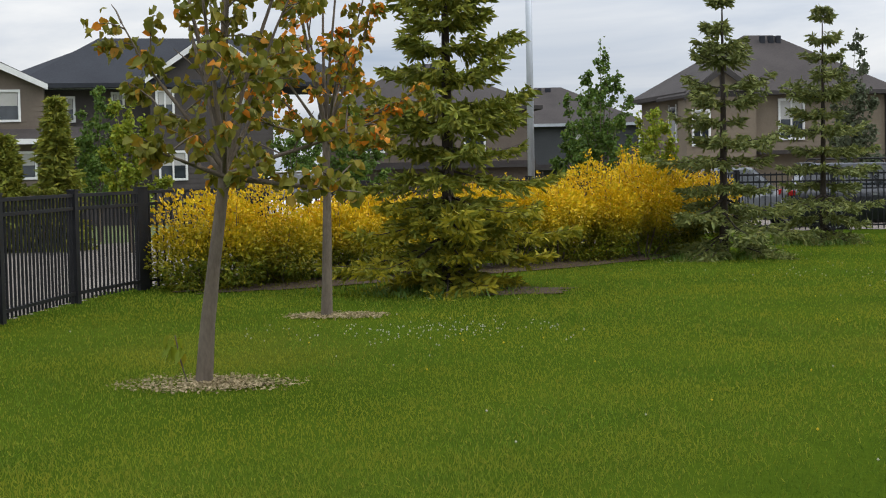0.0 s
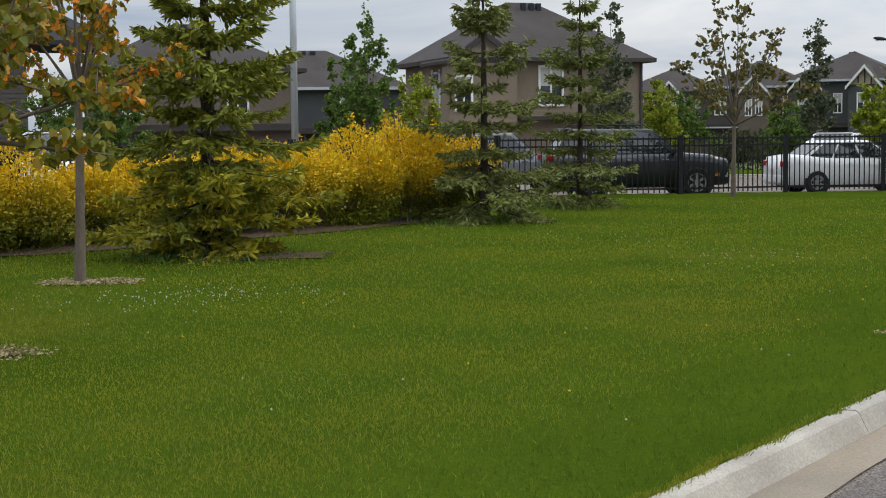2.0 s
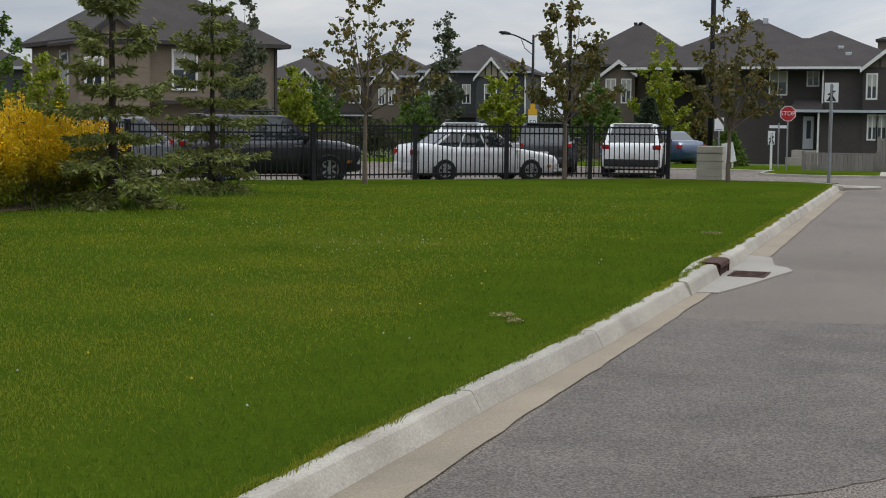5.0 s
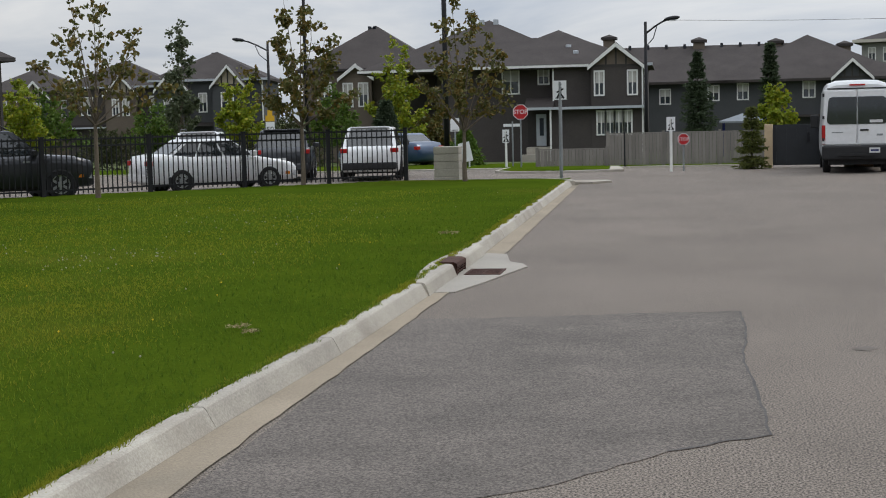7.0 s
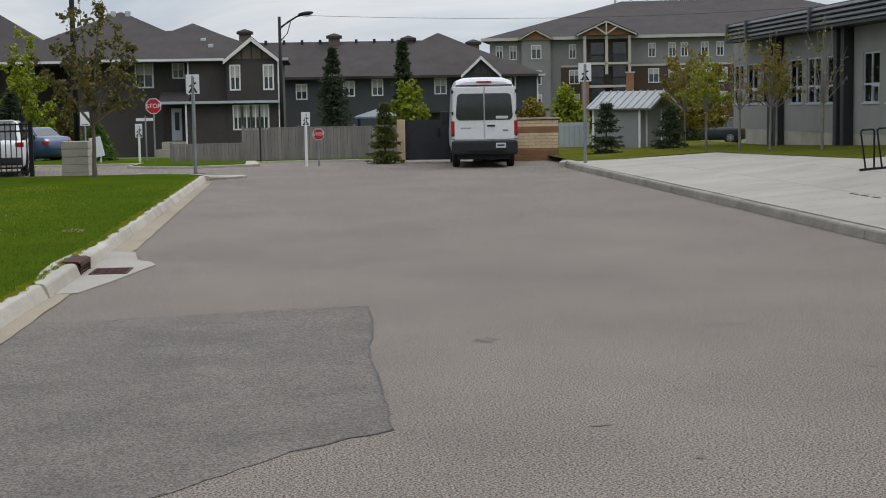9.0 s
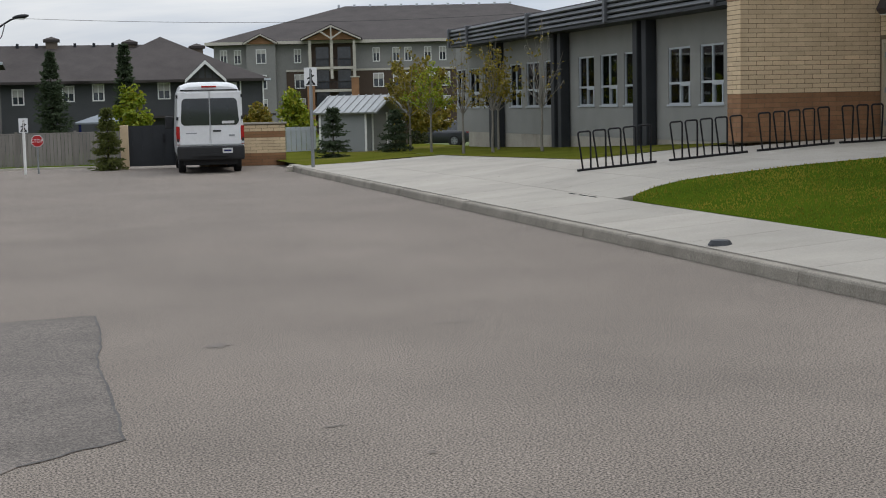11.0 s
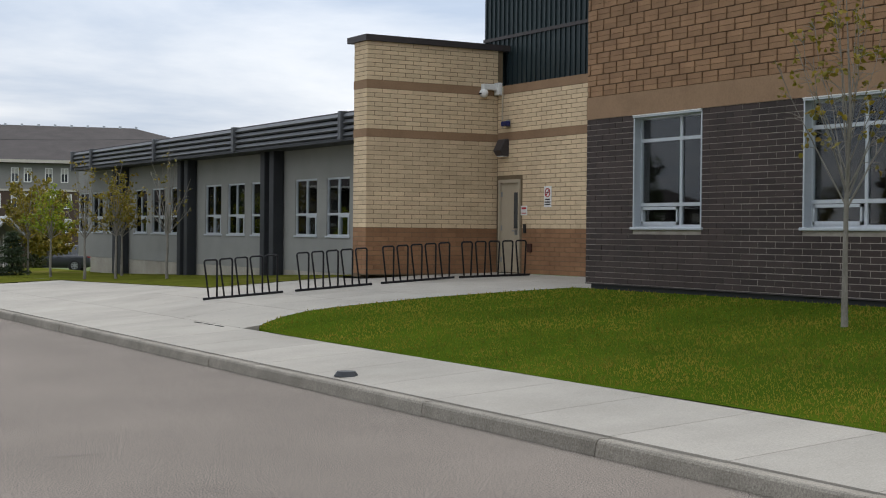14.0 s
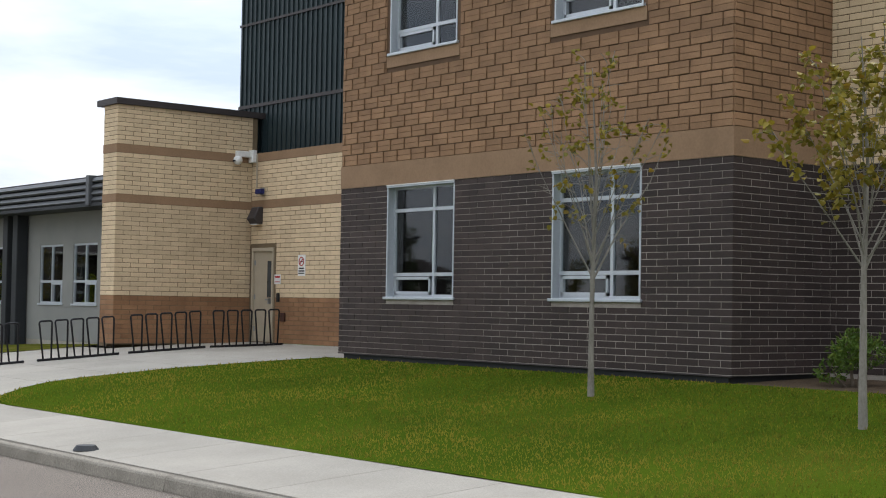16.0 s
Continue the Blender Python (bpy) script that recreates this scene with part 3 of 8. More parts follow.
def wall_cells(u0, u1, z0, z1, holes):
    """The wall's rectangle cut into boxes round its holes."""
    us = sorted({u0, u1, *(h[0] for h in holes), *(h[1] for h in holes)})
    zs = sorted({z0, z1, *(h[2] for h in holes), *(h[3] for h in holes)})
    out = []
    for za, zb in zip(zs, zs[1:]):
        run = None
        for ua, ub in zip(us, us[1:]):
            inside = any(h[0] <= (ua + ub) / 2 <= h[1] and h[2] <= (za + zb) / 2 <= h[3] for h in holes)
            if inside:
                if run:
                    out.append((*run, za, zb))
                run = None
            else:
                run = (run[0], ub) if run else (ua, ub)
        if run:
            out.append((*run, za, zb))
    return out


def wall_x(name, x, thick, y0, y1, z0, z1, holes, mat, label=""):
    """A wall whose face looks to -x."""
    return part(name, boxes(*[(x, x + thick, a, b, c, d) for a, b, c, d in wall_cells(y0, y1, z0, z1, holes)]), mat, school, label)


def wall_y(name, y, thick, x0, x1, z0, z1, holes, mat, label=""):
    """A wall whose face looks to -y."""
    return part(name, boxes(*[(a, b, y, y + thick, c, d) for a, b, c, d in wall_cells(x0, x1, z0, z1, holes)]), mat, school, label)


def school_window(y0, y1, z0, z1, x, recess=0.14):
    """Aluminium window in a wall that faces -x: two transoms, one mullion, a small opening sash low in the far half."""
    w = new("window")
    w.parent = school
    tagged(w, "aluminium window with a transom light and a low sash")
    a, b = x + recess, x + recess + 0.07
    f = 0.05
    my = y0 + (y1 - y0) * 0.38
    zt, zb = z1 - 0.42, z0 + 0.40
    part("frame", boxes((a, b, y0, y0 + f, z0, z1), (a, b, y1 - f, y1, z0, z1), (a, b, y0 + f, y1 - f, z0, z0 + f), (a, b, y0 + f, y1 - f, z1 - f, z1),
                        (a, b, my - 0.03, my + 0.03, z0 + f, z1 - f), (a - 0.004, b, y0 + f, y1 - f, zt - 0.03, zt + 0.03), (a - 0.004, b, y0 + f, y1 - f, zb - 0.03, zb + 0.03)), M_ALU, w)
    part("sash", boxes((a - 0.02, b, my + 0.06, my + 0.10, z0 + f, zb - 0.04), (a - 0.02, b, y1 - f - 0.06, y1 - f - 0.02, z0 + f, zb - 0.04), (a - 0.02, b, my + 0.06, y1 - f - 0.02, z0 + f, z0 + f + 0.05), (a - 0.02, b, my + 0.06, y1 - f - 0.02, zb - 0.09, zb - 0.04)), M_ALU, w)
    part("sill", boxes((x - 0.045, a + 0.02, y0 - 0.06, y1 + 0.06, z0 - 0.045, z0 + 0.004), bevel=0.008), M_ALU, w)
    part("reveal", boxes((x - 0.004, a, y1 - 0.012, y1 + 0.02, z0, z1), (x - 0.004, a, y0 - 0.02, y0 + 0.012, z0, z1), (x - 0.02, a, y0 - 0.02, y1 + 0.02, z1 - 0.012, z1 + 0.02)), M_ALU, w)
    for ya, yb in ((y0 + f, my - 0.03), (my + 0.03, y1 - f)):
        for za, zb2 in ((z0 + f, zb - 0.03), (zb + 0.03, zt - 0.03), (zt + 0.03, z1 - f)):
            p = part("pane", boxes((a + 0.03, a + 0.036, ya, yb, za, zb2)), M_GLASS, w)
            p.visible_shadow = False
    # curtain edge and a dim room behind
    part("blind", boxes((b + 0.1, b + 0.11, y1 - 0.42, y1 - 0.02, z0 + 0.05, z1)), M_BLIND, w)
    return w


FX = 16.06
WINS = [(15.03, 16.88, 2.02, 3.98), (19.31, 21.15, 2.02, 3.98)]
UWINS = [(15.03, 16.88, 6.38, 8.34), (19.31, 21.15, 6.38, 8.34)]
BW = FX + 0.007  # backing lies a brick's skin behind the face
wall_x("brick_wall", BW, 0.28, 13.307, 22.6, 0.98, 4.02, WINS, M_MORTAR_D, "dark brown brick ground-floor wall")
DARK = school.children[-1]
wall_x("upper_brick_wall", BW, 0.28, 13.307, 22.6, 4.43, 9.6, UWINS, M_MORTAR_T, "tan brick upper wall with projecting bricks")
TAN = school.children[-1]
wall_x("stone_band", FX - 0.012, 0.3, 13.288, 22.6, 4.02, 4.43, [], M_TANBAND, "smooth tan band between the storeys")
part("stone_band_side", boxes((FX + 0.288, 18.3, 13.288, 13.5, 4.02, 4.43)), M_TANBAND, school)
wall_y("side_brick_wall", 13.307, 0.28, BW + 0.28, 18.3, 0.98, 4.02, [], M_MORTAR_D, "dark brick return wall")
DARK_S = school.children[-1]
wall_y("upper_side_wall", 13.307, 0.28, BW + 0.28, 18.3, 4.43, 9.6, [], M_MORTAR_T)
TAN_S = school.children[-1]
# charcoal here paints the shadow gap below the flashing
part("footing", boxes((FX + 0.06, FX + 0.3, 13.4, 22.5, 0.3, 0.98), (FX + 0.3, 18.3, 13.4, 13.6, 0.3, 0.98)), M_COLUMN, school, "recessed footing, coloured charcoal for the shadow gap")
part("flashing", boxes((FX - 0.006, FX + 0.05, 13.3, 22.6, 0.965, 0.985)), M_CAP, school)
for w in WINS + UWINS:
    school_window(*w, FX)
for y0, y1, z0, z1 in WINS:
    part("drip_flashing", boxes((FX - 0.035, FX + 0.1, y0 - 0.02, y1 + 0.02, z1 + 0.02, z1 + 0.036)), M_WHITE, school)
for y0, y1, z0, z1 in UWINS:
    part("sill_band", boxes((FX - 0.012, FX + 0.02, y0 - 0.1, y1 + 0.1, z0 - 0.25, z0 - 0.045)), M_TANBAND, school)
# wall that steps back on the near side
wall_x("brick_wall", 18.287, 0.3, 2.0, 13.3, 0.9, 4.02, [], M_MORTAR_D)
DARK_R = school.children[-1]
wall_x("upper_brick_wall", 18.287, 0.3, 2.0, 13.3, 4.02, 6.9, [], M_MORTAR_B)
BUFF_R = school.children[-1]
part("dark_lintel", boxes((18.26, 18.6, 2.0, 13.3, 6.9, 7.5)), M_COLUMN, school)
# rooms and cupboards: added boxes, coloured dark so the panes look into gloom
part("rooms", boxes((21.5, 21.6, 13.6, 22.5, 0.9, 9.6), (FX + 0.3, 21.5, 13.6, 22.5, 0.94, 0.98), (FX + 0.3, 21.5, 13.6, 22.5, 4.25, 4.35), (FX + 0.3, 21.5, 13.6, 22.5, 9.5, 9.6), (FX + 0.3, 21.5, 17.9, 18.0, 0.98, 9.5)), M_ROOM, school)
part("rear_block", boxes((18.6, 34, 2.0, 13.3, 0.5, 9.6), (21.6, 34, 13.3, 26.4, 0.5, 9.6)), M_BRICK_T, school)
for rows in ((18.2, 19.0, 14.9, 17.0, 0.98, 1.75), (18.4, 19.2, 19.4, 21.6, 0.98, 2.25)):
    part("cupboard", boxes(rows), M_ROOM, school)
part("corner_panel", boxes((FX + 0.3, 18.8, 22.3, 22.6, 0.95, 9.6)), M_MORTAR_T, school)

# entrance recess: buff wall with the door, facing -x
AX = 18.77
AB = AX + 0.007
DOOR = (29.05, 29.98, 0.96, 3.16)
wall_x("buff_wall", AB, 0.28, 22.6, 30.1, 0.95, 5.2, [DOOR], M_MORTAR_B, "buff brick wall with a steel door")
BUFF = school.children[-1]
part("tan_band", boxes((AX - 0.008, AX + 0.05, 22.6, 30.08, 4.09, 4.28), (AX - 0.008, AX + 0.05, 22.6, 30.08, 5.2, 5.4)), M_TANBAND, school)
# buff stair block, facing -y and -x
BY = 30.08
wall_y("buff_wall", BY + 0.007, 0.28, 15.247, 18.9, 0.9, 6.26, [], M_MORTAR_B, "buff brick wall with tan bands")
BUFF_Y = school.children[-1]
wall_x("buff_wall", 15.247, 0.28, 30.38, 30.74, 0.85, 6.26, [], M_MORTAR_B)
BUFF_E = school.children[-1]
part("tan_band", boxes((15.232, 18.77, BY - 0.008, BY + 0.05, 4.07, 4.25), (15.232, 18.77, BY - 0.008, BY + 0.05, 5.18, 5.37), (15.232, 15.3, BY + 0.05, 30.74, 4.07, 4.25), (15.232, 15.3, BY + 0.05, 30.74, 5.18, 5.37)), M_TANBAND, school)
part("parapet_cap", boxes((15.18, 19.1, BY - 0.06, BY + 0.4, 6.26, 6.40), (15.18, 15.6, BY + 0.4, 31.0, 6.26, 6.40)), M_CAP, school, "dark metal parapet cap")
part("stair_block", boxes((15.54, 19.0, 30.38, 30.74, 0.8, 6.24)), M_MORTAR_B, school)
# steel door
door = new("door")
door.parent = school
tagged(door, "beige steel door with a narrow dark light")
part("frame", boxes((AX - 0.03, AX + 0.12, 29.05, 29.11, 0.96, 3.16), (AX - 0.03, AX + 0.12, 29.92, 29.98, 0.96, 3.16), (AX - 0.03, AX + 0.12, 29.11, 29.92, 3.08, 3.16)), M_DOOR, door)
part("leaf", boxes((AX + 0.03, AX + 0.08, 29.11, 29.92, 0.97, 3.08)), M_DOOR, door)
part("light", boxes((AX + 0.02, AX + 0.034, 29.17, 29.36, 2.0, 2.85)), M_DARKGLASS, door, "dark narrow glass")
part("handle", boxes((AX - 0.03, AX + 0.03, 29.2, 29.25, 1.85, 1.98), (AX - 0.05, AX - 0.03, 29.2, 29.33, 1.93, 1.96)), M_STEEL, door)
part("kick_plate", boxes((AX + 0.022, AX + 0.032, 29.14, 29.9, 0.99, 1.2)), M_DOOR, door)
for z in (1.2, 1.95, 2.75):
    part("hinge", boxes((AX + 0.01, AX + 0.03, 29.88, 29.92, z, z + 0.12)), M_STEEL, door)

# dark teal upper block, vertical ribs
CX = 19.07
part("clad_wall", boxes((CX, CX + 6, 22.6, 31.2, 5.4, 12.0)), M_TEAL, school, "dark teal metal cladding")
CLAD = school.children[-1]
for i in range(43):
    y = 22.7 + i * 0.2
    part("rib", boxes((CX - 0.035, CX, y - 0.018, y + 0.018, 6.66, 12.0)), M_TEAL, CLAD)
part("joint_flashing", boxes((CX - 0.045, CX, 22.6, 31.2, 6.58, 6.66), (CX - 0.045, CX, 22.6, 31.2, 8.6, 8.66)), M_CAP, CLAD)
for i in range(43):
    y = 22.7 + i * 0.2
    part("rib", boxes((CX - 0.03, CX, y - 0.014, y + 0.014, 5.42, 6.58)), M_TEAL, CLAD)

# grey stucco wing with louvred fascia and paired charcoal posts
GX = 16.0
gwins = [(32.46, 33.76, 1.77, 3.24), (34.34, 35.68, 1.77, 3.24)] + [(37.38 + g * 6.75 + k * 1.8, 38.68 + g * 6.75 + k * 1.8, 1.77, 3.24) for g in range(3) for k in range(3)]
wall_x("stucco_wall", GX, 0.25, 30.74, 54.2, 0.85, 4.2, gwins, M_STUCCO, "grey stucco wall")
wall_x("stucco_base", GX + 0.01, 0.25, 30.74, 54.2, -0.2, 0.85, [], M_KERB, "bare concrete wall base")
# added interior shell, coloured dark for the gloom behind the wing's panes
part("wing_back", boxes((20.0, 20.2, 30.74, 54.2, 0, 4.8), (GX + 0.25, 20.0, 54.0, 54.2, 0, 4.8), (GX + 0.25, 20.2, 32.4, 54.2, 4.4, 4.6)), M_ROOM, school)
for a, b, c, d in gwins:
    w = new("window")
    w.parent = school
    tagged(w, "grey-framed window with a crossbar and low sash")
    x0, x1, f = GX + 0.025, GX + 0.085, 0.045
    my, zs = (a + b) / 2, c + 0.55
    part("frame", boxes((x0, x1, a, a + f, c, d), (x0, x1, b - f, b, c, d), (x0, x1, a + f, b - f, c, c + f), (x0, x1, a + f, b - f, d - f, d), (x0, x1, my - 0.025, my + 0.025, c + f, d - f), (x0 - 0.004, x1, a + f, b - f, zs - 0.03, zs + 0.03)), M_ALU, w)
    part("sash", boxes((x0 - 0.02, x1, a + f + 0.01, a + f + 0.06, c + f, zs - 0.03), (x0 - 0.02, x1, my - 0.08, my - 0.03, c + f, zs - 0.03), (x0 - 0.02, x1, a + f + 0.06, my - 0.08, zs - 0.08, zs - 0.03)), M_ALU, w)
    part("sill", boxes((GX - 0.03, x0, a - 0.04, b + 0.04, c - 0.04, c + 0.004)), M_ALU, w)
    for ya, yb in ((a + f, my - 0.025), (my + 0.025, b - f)):
        p = part("pane", boxes((x0 + 0.03, x0 + 0.036, ya, yb, c + f, d - f)), M_GLASS, w)
        p.visible_shadow = False
for y in (36.4, 43.0, 49.6):
    for dy in (0.0, 0.62):
        part("post", boxes((GX - 0.32, GX - 0.02, y + dy, y + dy + 0.3, 0.2, 4.1), bevel=0.02), M_COLUMN, school, "charcoal steel post")
part("soffit", boxes((GX - 0.75, GX + 0.3, 30.74, 54.2, 4.02, 4.1)), M_COLUMN, school)
fascia = part("fascia", boxes((GX - 0.6, GX + 0.2, 30.74, 54.2, 4.1, 4.68)), M_COLUMN, school, "grey louvred metal fascia")
for i in range(4):
    z = 4.10 + i * 0.148
    bm = bmesh.new()
    prism(bm, [(GX - 0.72, z + 0.02), (GX - 0.76, z + 0.05), (GX - 0.70, z + 0.135), (GX - 0.6, z + 0.135), (GX - 0.6, z + 0.02)], 30.74, 54.2, "y")
    part("louvre", bm, M_FASCIA, fascia)
for y in (31.4, 38.15, 44.82, 51.6, 54.0):
    part("bracket", boxes((GX - 0.82, GX - 0.6, y - 0.08, y + 0.08, 4.05, 4.73), bevel=0.01), M_FASCIA, fascia)
part("flat_roof", boxes((GX - 0.6, 20.2, 30.74, 54.2, 4.68, 4.73)), M_CAP, school)

# fittings on the recess wall
cam_box = thing("security_camera", AX, 30.0, 5.28, "white dome security camera on a wall bracket", "camera")
part("arm", boxes((-0.5, 0.0, -0.06, 0.06, 0.02, 0.16), (-0.12, 0.0, -0.12, 0.08, -0.1, 0.2), bevel=0.02), M_WHITE, cam_box)
bm = bmesh.new()
bmesh.ops.create_uvsphere(bm, u_segments=16, v_segments=10, radius=0.11, matrix=pose(-0.45, 0, -0.06))
part("dome", bm, M_WHITE, cam_box, smooth=True)
part("lens_band", boxes((-0.57, -0.40, -0.05, 0.05, -0.1, -0.06), bevel=0.01), M_BLACK, cam_box)
part("conduit", tube(bmesh.new(), [(-0.02, -0.16, 0.1), (-0.02, -0.16, -0.9)], 0.02), M_DOOR, cam_box)
strobe = thing("strobe_light", AX, 29.57, 4.45, "small dark blue strobe light on the wall", "alarm light")
part("base", boxes((-0.06, 0.0, -0.06, 0.06, -0.05, 0.12), bevel=0.01), M_STEEL, strobe)
M_BLUE = material("blue_lens", (0.02, 0.025, 0.12), (0.015, 0.02, 0.09), rough=0.25, bump=0)
part("lens", boxes((-0.16, -0.05, -0.13, 0.13, -0.03, 0.09), bevel=0.02), M_BLUE, strobe)
pack = thing("wall_pack_light", AX, 29.72, 3.92, "dark bronze wall-pack lamp over the door", "lamp")
bm = bmesh.new()
prism(bm, [(0.0, -0.2), (-0.16, -0.2), (-0.26, -0.08), (-0.12, 0.2), (0.0, 0.2)], -0.16, 0.16, "y")
bmesh.ops.bevel(bm, geom=bm.edges[:], offset=0.015, segments=1, affect="EDGES")
part("housing", bm, M_CAP, pack)
part("shade", boxes((-0.17, -0.02, -0.13, 0.13, -0.215, -0.2)), M_WHITE, pack)
sign = thing("no_smoking_sign", AX, 27.9, 2.73, "white wall sign with a red barred circle", "sign")
part("plate", boxes((-0.008, 0.0, -0.15, 0.15, -0.24, 0.24), bevel=0.003), M_WHITE, sign)
M_RED = material("sign_red", (0.42, 0.018, 0.02), (0.36, 0.015, 0.018), scale=3, rough=0.5, bump=0)
M_INK = material("sign_black", (0.015, 0.015, 0.015), (0.02, 0.02, 0.02), rough=0.6, bump=0)
bm = bmesh.new()
ring_pts = [(-0.012, 0.095 * math.cos(a), 0.09 + 0.095 * math.sin(a)) for a in [2 * math.pi * i / 24 for i in range(25)]]
tube(bm, ring_pts, 0.012, 6)
tube(bm, [(-0.012, -0.065, 0.155), (-0.012, 0.065, 0.025)], 0.011, 6)
part("barred_circle", bm, M_RED, sign)
part("pictogram", boxes((-0.0095, -0.008, -0.05, 0.05, 0.08, 0.1)), M_INK, sign)
part("text_bars", boxes((-0.0095, -0.008, -0.1, 0.1, -0.08, -0.05), (-0.0095, -0.008, -0.12, 0.12, -0.14, -0.11), (-0.0095, -0.008, -0.12, 0.12, -0.19, -0.165)), M_INK, sign)
notice = thing("door_notice", AX, 28.88, 2.42, "small white and red notice beside the door", "sign")
part("plate", boxes((-0.008, 0.0, -0.13, 0.13, -0.11, 0.11)), M_WHITE, notice)
part("text_bars", boxes((-0.0095, -0.008, -0.1, 0.1, 0.03, 0.075), (-0.0095, -0.008, -0.1, 0.1, -0.07, -0.05)), M_RED, notice)
bell = thing("entry_buzzer", AX, 28.83, 2.0, "small dark entry buzzer on the wall", "buzzer")
part("case", boxes((-0.04, 0.0, -0.05, 0.05, -0.1, 0.1), bevel=0.01), M_INK, bell)
vent = thing("wall_outlet_box", AX, 28.6, 1.55, "small square metal outlet box low on the wall", "outlet box")
part("case", boxes((-0.05, 0.0, -0.08, 0.08, -0.1, 0.1), bevel=0.01), M_RUST, vent)


# ---- bike racks ----
def bike_rack(x0, x1, y):
    """A row of five tapered hoops welded to one rail."""
    z = height_right((x0 + x1) / 2, y)
    tilt = math.degrees(math.atan2(height_right(x1, y) - height_right(x0, y), x1 - x0))
    rack = thing("bike_rack", x0, y, height_right(x0, y), "black steel bike rack with five tapered hoops", "bike rack", group="bike racks by the school door")
    rack.rotation_euler = (0, -radians(tilt), 0)
    n, length = 5, x1 - x0
    part("rail", boxes((-0.05, length + 0.05, -0.03, 0.03, 0.004, 0.05), bevel=0.008), M_BLACK, rack)
    for i in range(n):
        c = 0.16 + (length - 0.32) * i / (n - 1)
        bm = bmesh.new()
        w0, w1, h, r = 0.085, 0.135, 0.80, 0.05
        pts = [(c - w0, 0, 0.03), (c - w1, 0, h - r)]
        for k in range(1, 6):
            a = math.pi - math.pi / 2 * k / 5
            pts.append((c - w1 + r + r * math.cos(a), 0, h - r + r * math.sin(a)))
        for k in range(1, 6):
            a = math.pi / 2 - math.pi / 2 * k / 5
            pts.append((c + w1 - r + r * math.cos(a), 0, h - r + r * math.sin(a)))
        pts.append((c + w0, 0, 0.03))
        tube(bm, pts, 0.019, 8)
        part("hoop", bm, M_BLACK, rack, smooth=True)
    return rack


for a, b in ((10.6, 12.24), (12.62, 14.3), (14.62, 16.33), (16.56, 18.3)):
    bike_rack(a, b, 28.0)


# ---- black metal fence ----
def fence_run(fence, pts, z, spacing=0.125, height=1.5, post_every=2.42):
    """Panels between posts along a line of points; three rails and square pickets."""
    for (x0, y0), (x1, y1) in zip(pts, pts[1:]):
        length = math.hypot(x1 - x0, y1 - y0)
        n = max(1, round(length / post_every))
        turn = math.degrees(math.atan2(y1 - y0, x1 - x0))
        for k in range(n):
            f = k / n
            m = pose(x0 + (x1 - x0) * f, y0 + (y1 - y0) * f, z, 0, 0, turn)
            w = length / n
            part("post", boxes((-0.055, 0.055, -0.055, 0.055, -0.1, height + 0.04), (-0.063, 0.063, -0.063, 0.063, height + 0.04, height + 0.065), m=m), M_BLACK, fence)
            for zz in (0.12, height - 0.22, height - 0.04):
                part("rail", boxes((0.055, w - 0.055, -0.021, 0.021, zz, zz + 0.046), m=m), M_BLACK, fence)
            cnt = int((w - 0.1) / spacing)
            for i in range(cnt):
                u = 0.045 + (w - 0.09) * (i + 0.5) / cnt
                mm = m @ pose(u, 0, 0)
                ob = new("picket", PICKET)
                ob.parent = fence
                ob.matrix_local = mm
    x1, y1 = pts[-1]
    part("post", boxes((-0.055, 0.055, -0.055, 0.055, -0.1, height + 0.04), (-0.063, 0.063, -0.063, 0.063, height + 0.04, height + 0.065), m=pose(x1, y1, z)), M_BLACK, fence)


bm = boxes((-0.013, 0.013, -0.013, 0.013, 0.04, 1.49))
PICKET = bpy.data.meshes.new("picket")
bm.to_mesh(PICKET)
bm.free()
PICKET.materials.append(M_BLACK)
fence_l = thing("metal_fence", 0, 0, 0, "black powder-coated metal picket fence round the lawn", "fence", group="fence runs")
fence_run(fence_l, [(-13.60, 5.87), (-15.92, 8.89), (-17.52, 11.02), (-18.56, 12.87)], LAWN_Z)
fence_b = thing("metal_fence", 0, 0, 0, "black metal picket fence behind the hedge", "fence", group="fence runs")
fence_run(fence_b, [(-18.60, 12.97), (-19.25, 23.10), (-19.69, 31.94)], LAWN_Z, spacing=0.14)
fence_r = thing("metal_fence", 0, 0, 0, "black metal picket fence before the parked cars", "fence", group="fence runs")
fence_run(fence_r, [(-19.69, 31.99), (-15.92, 34.81), (-13.95, 37.13), (-11.89, 38.88), (-9.82, 40.15), (-7.80, 41.16)], LAWN_Z, spacing=0.135, height=1.45)

# low concrete block beside the fence end
block = thing("concrete_block", -6.62, 41.4, 0.0, "stacked pale concrete block bollard at the lot entrance", "concrete block")
for i in range(5):
    part("course", boxes((-0.36 + 0.004 * (i % 2), 0.36, -0.35, 0.35 - 0.006 * (i % 3), 0.02 + i * 0.216, 0.022 + (i + 1) * 0.212), bevel=0.012), M_KERB, block)


# ---- street signs ----
M_SIGNPOST = M_STEEL
M_YELLOW = material("sign_yellow", (0.62, 0.36, 0.02), (0.56, 0.32, 0.02), rough=0.5, bump=0)
M_SIGNWHITE = material("sign_white", (0.72, 0.73, 0.74), (0.66, 0.67, 0.68), scale=3, rough=0.45, bump=0)


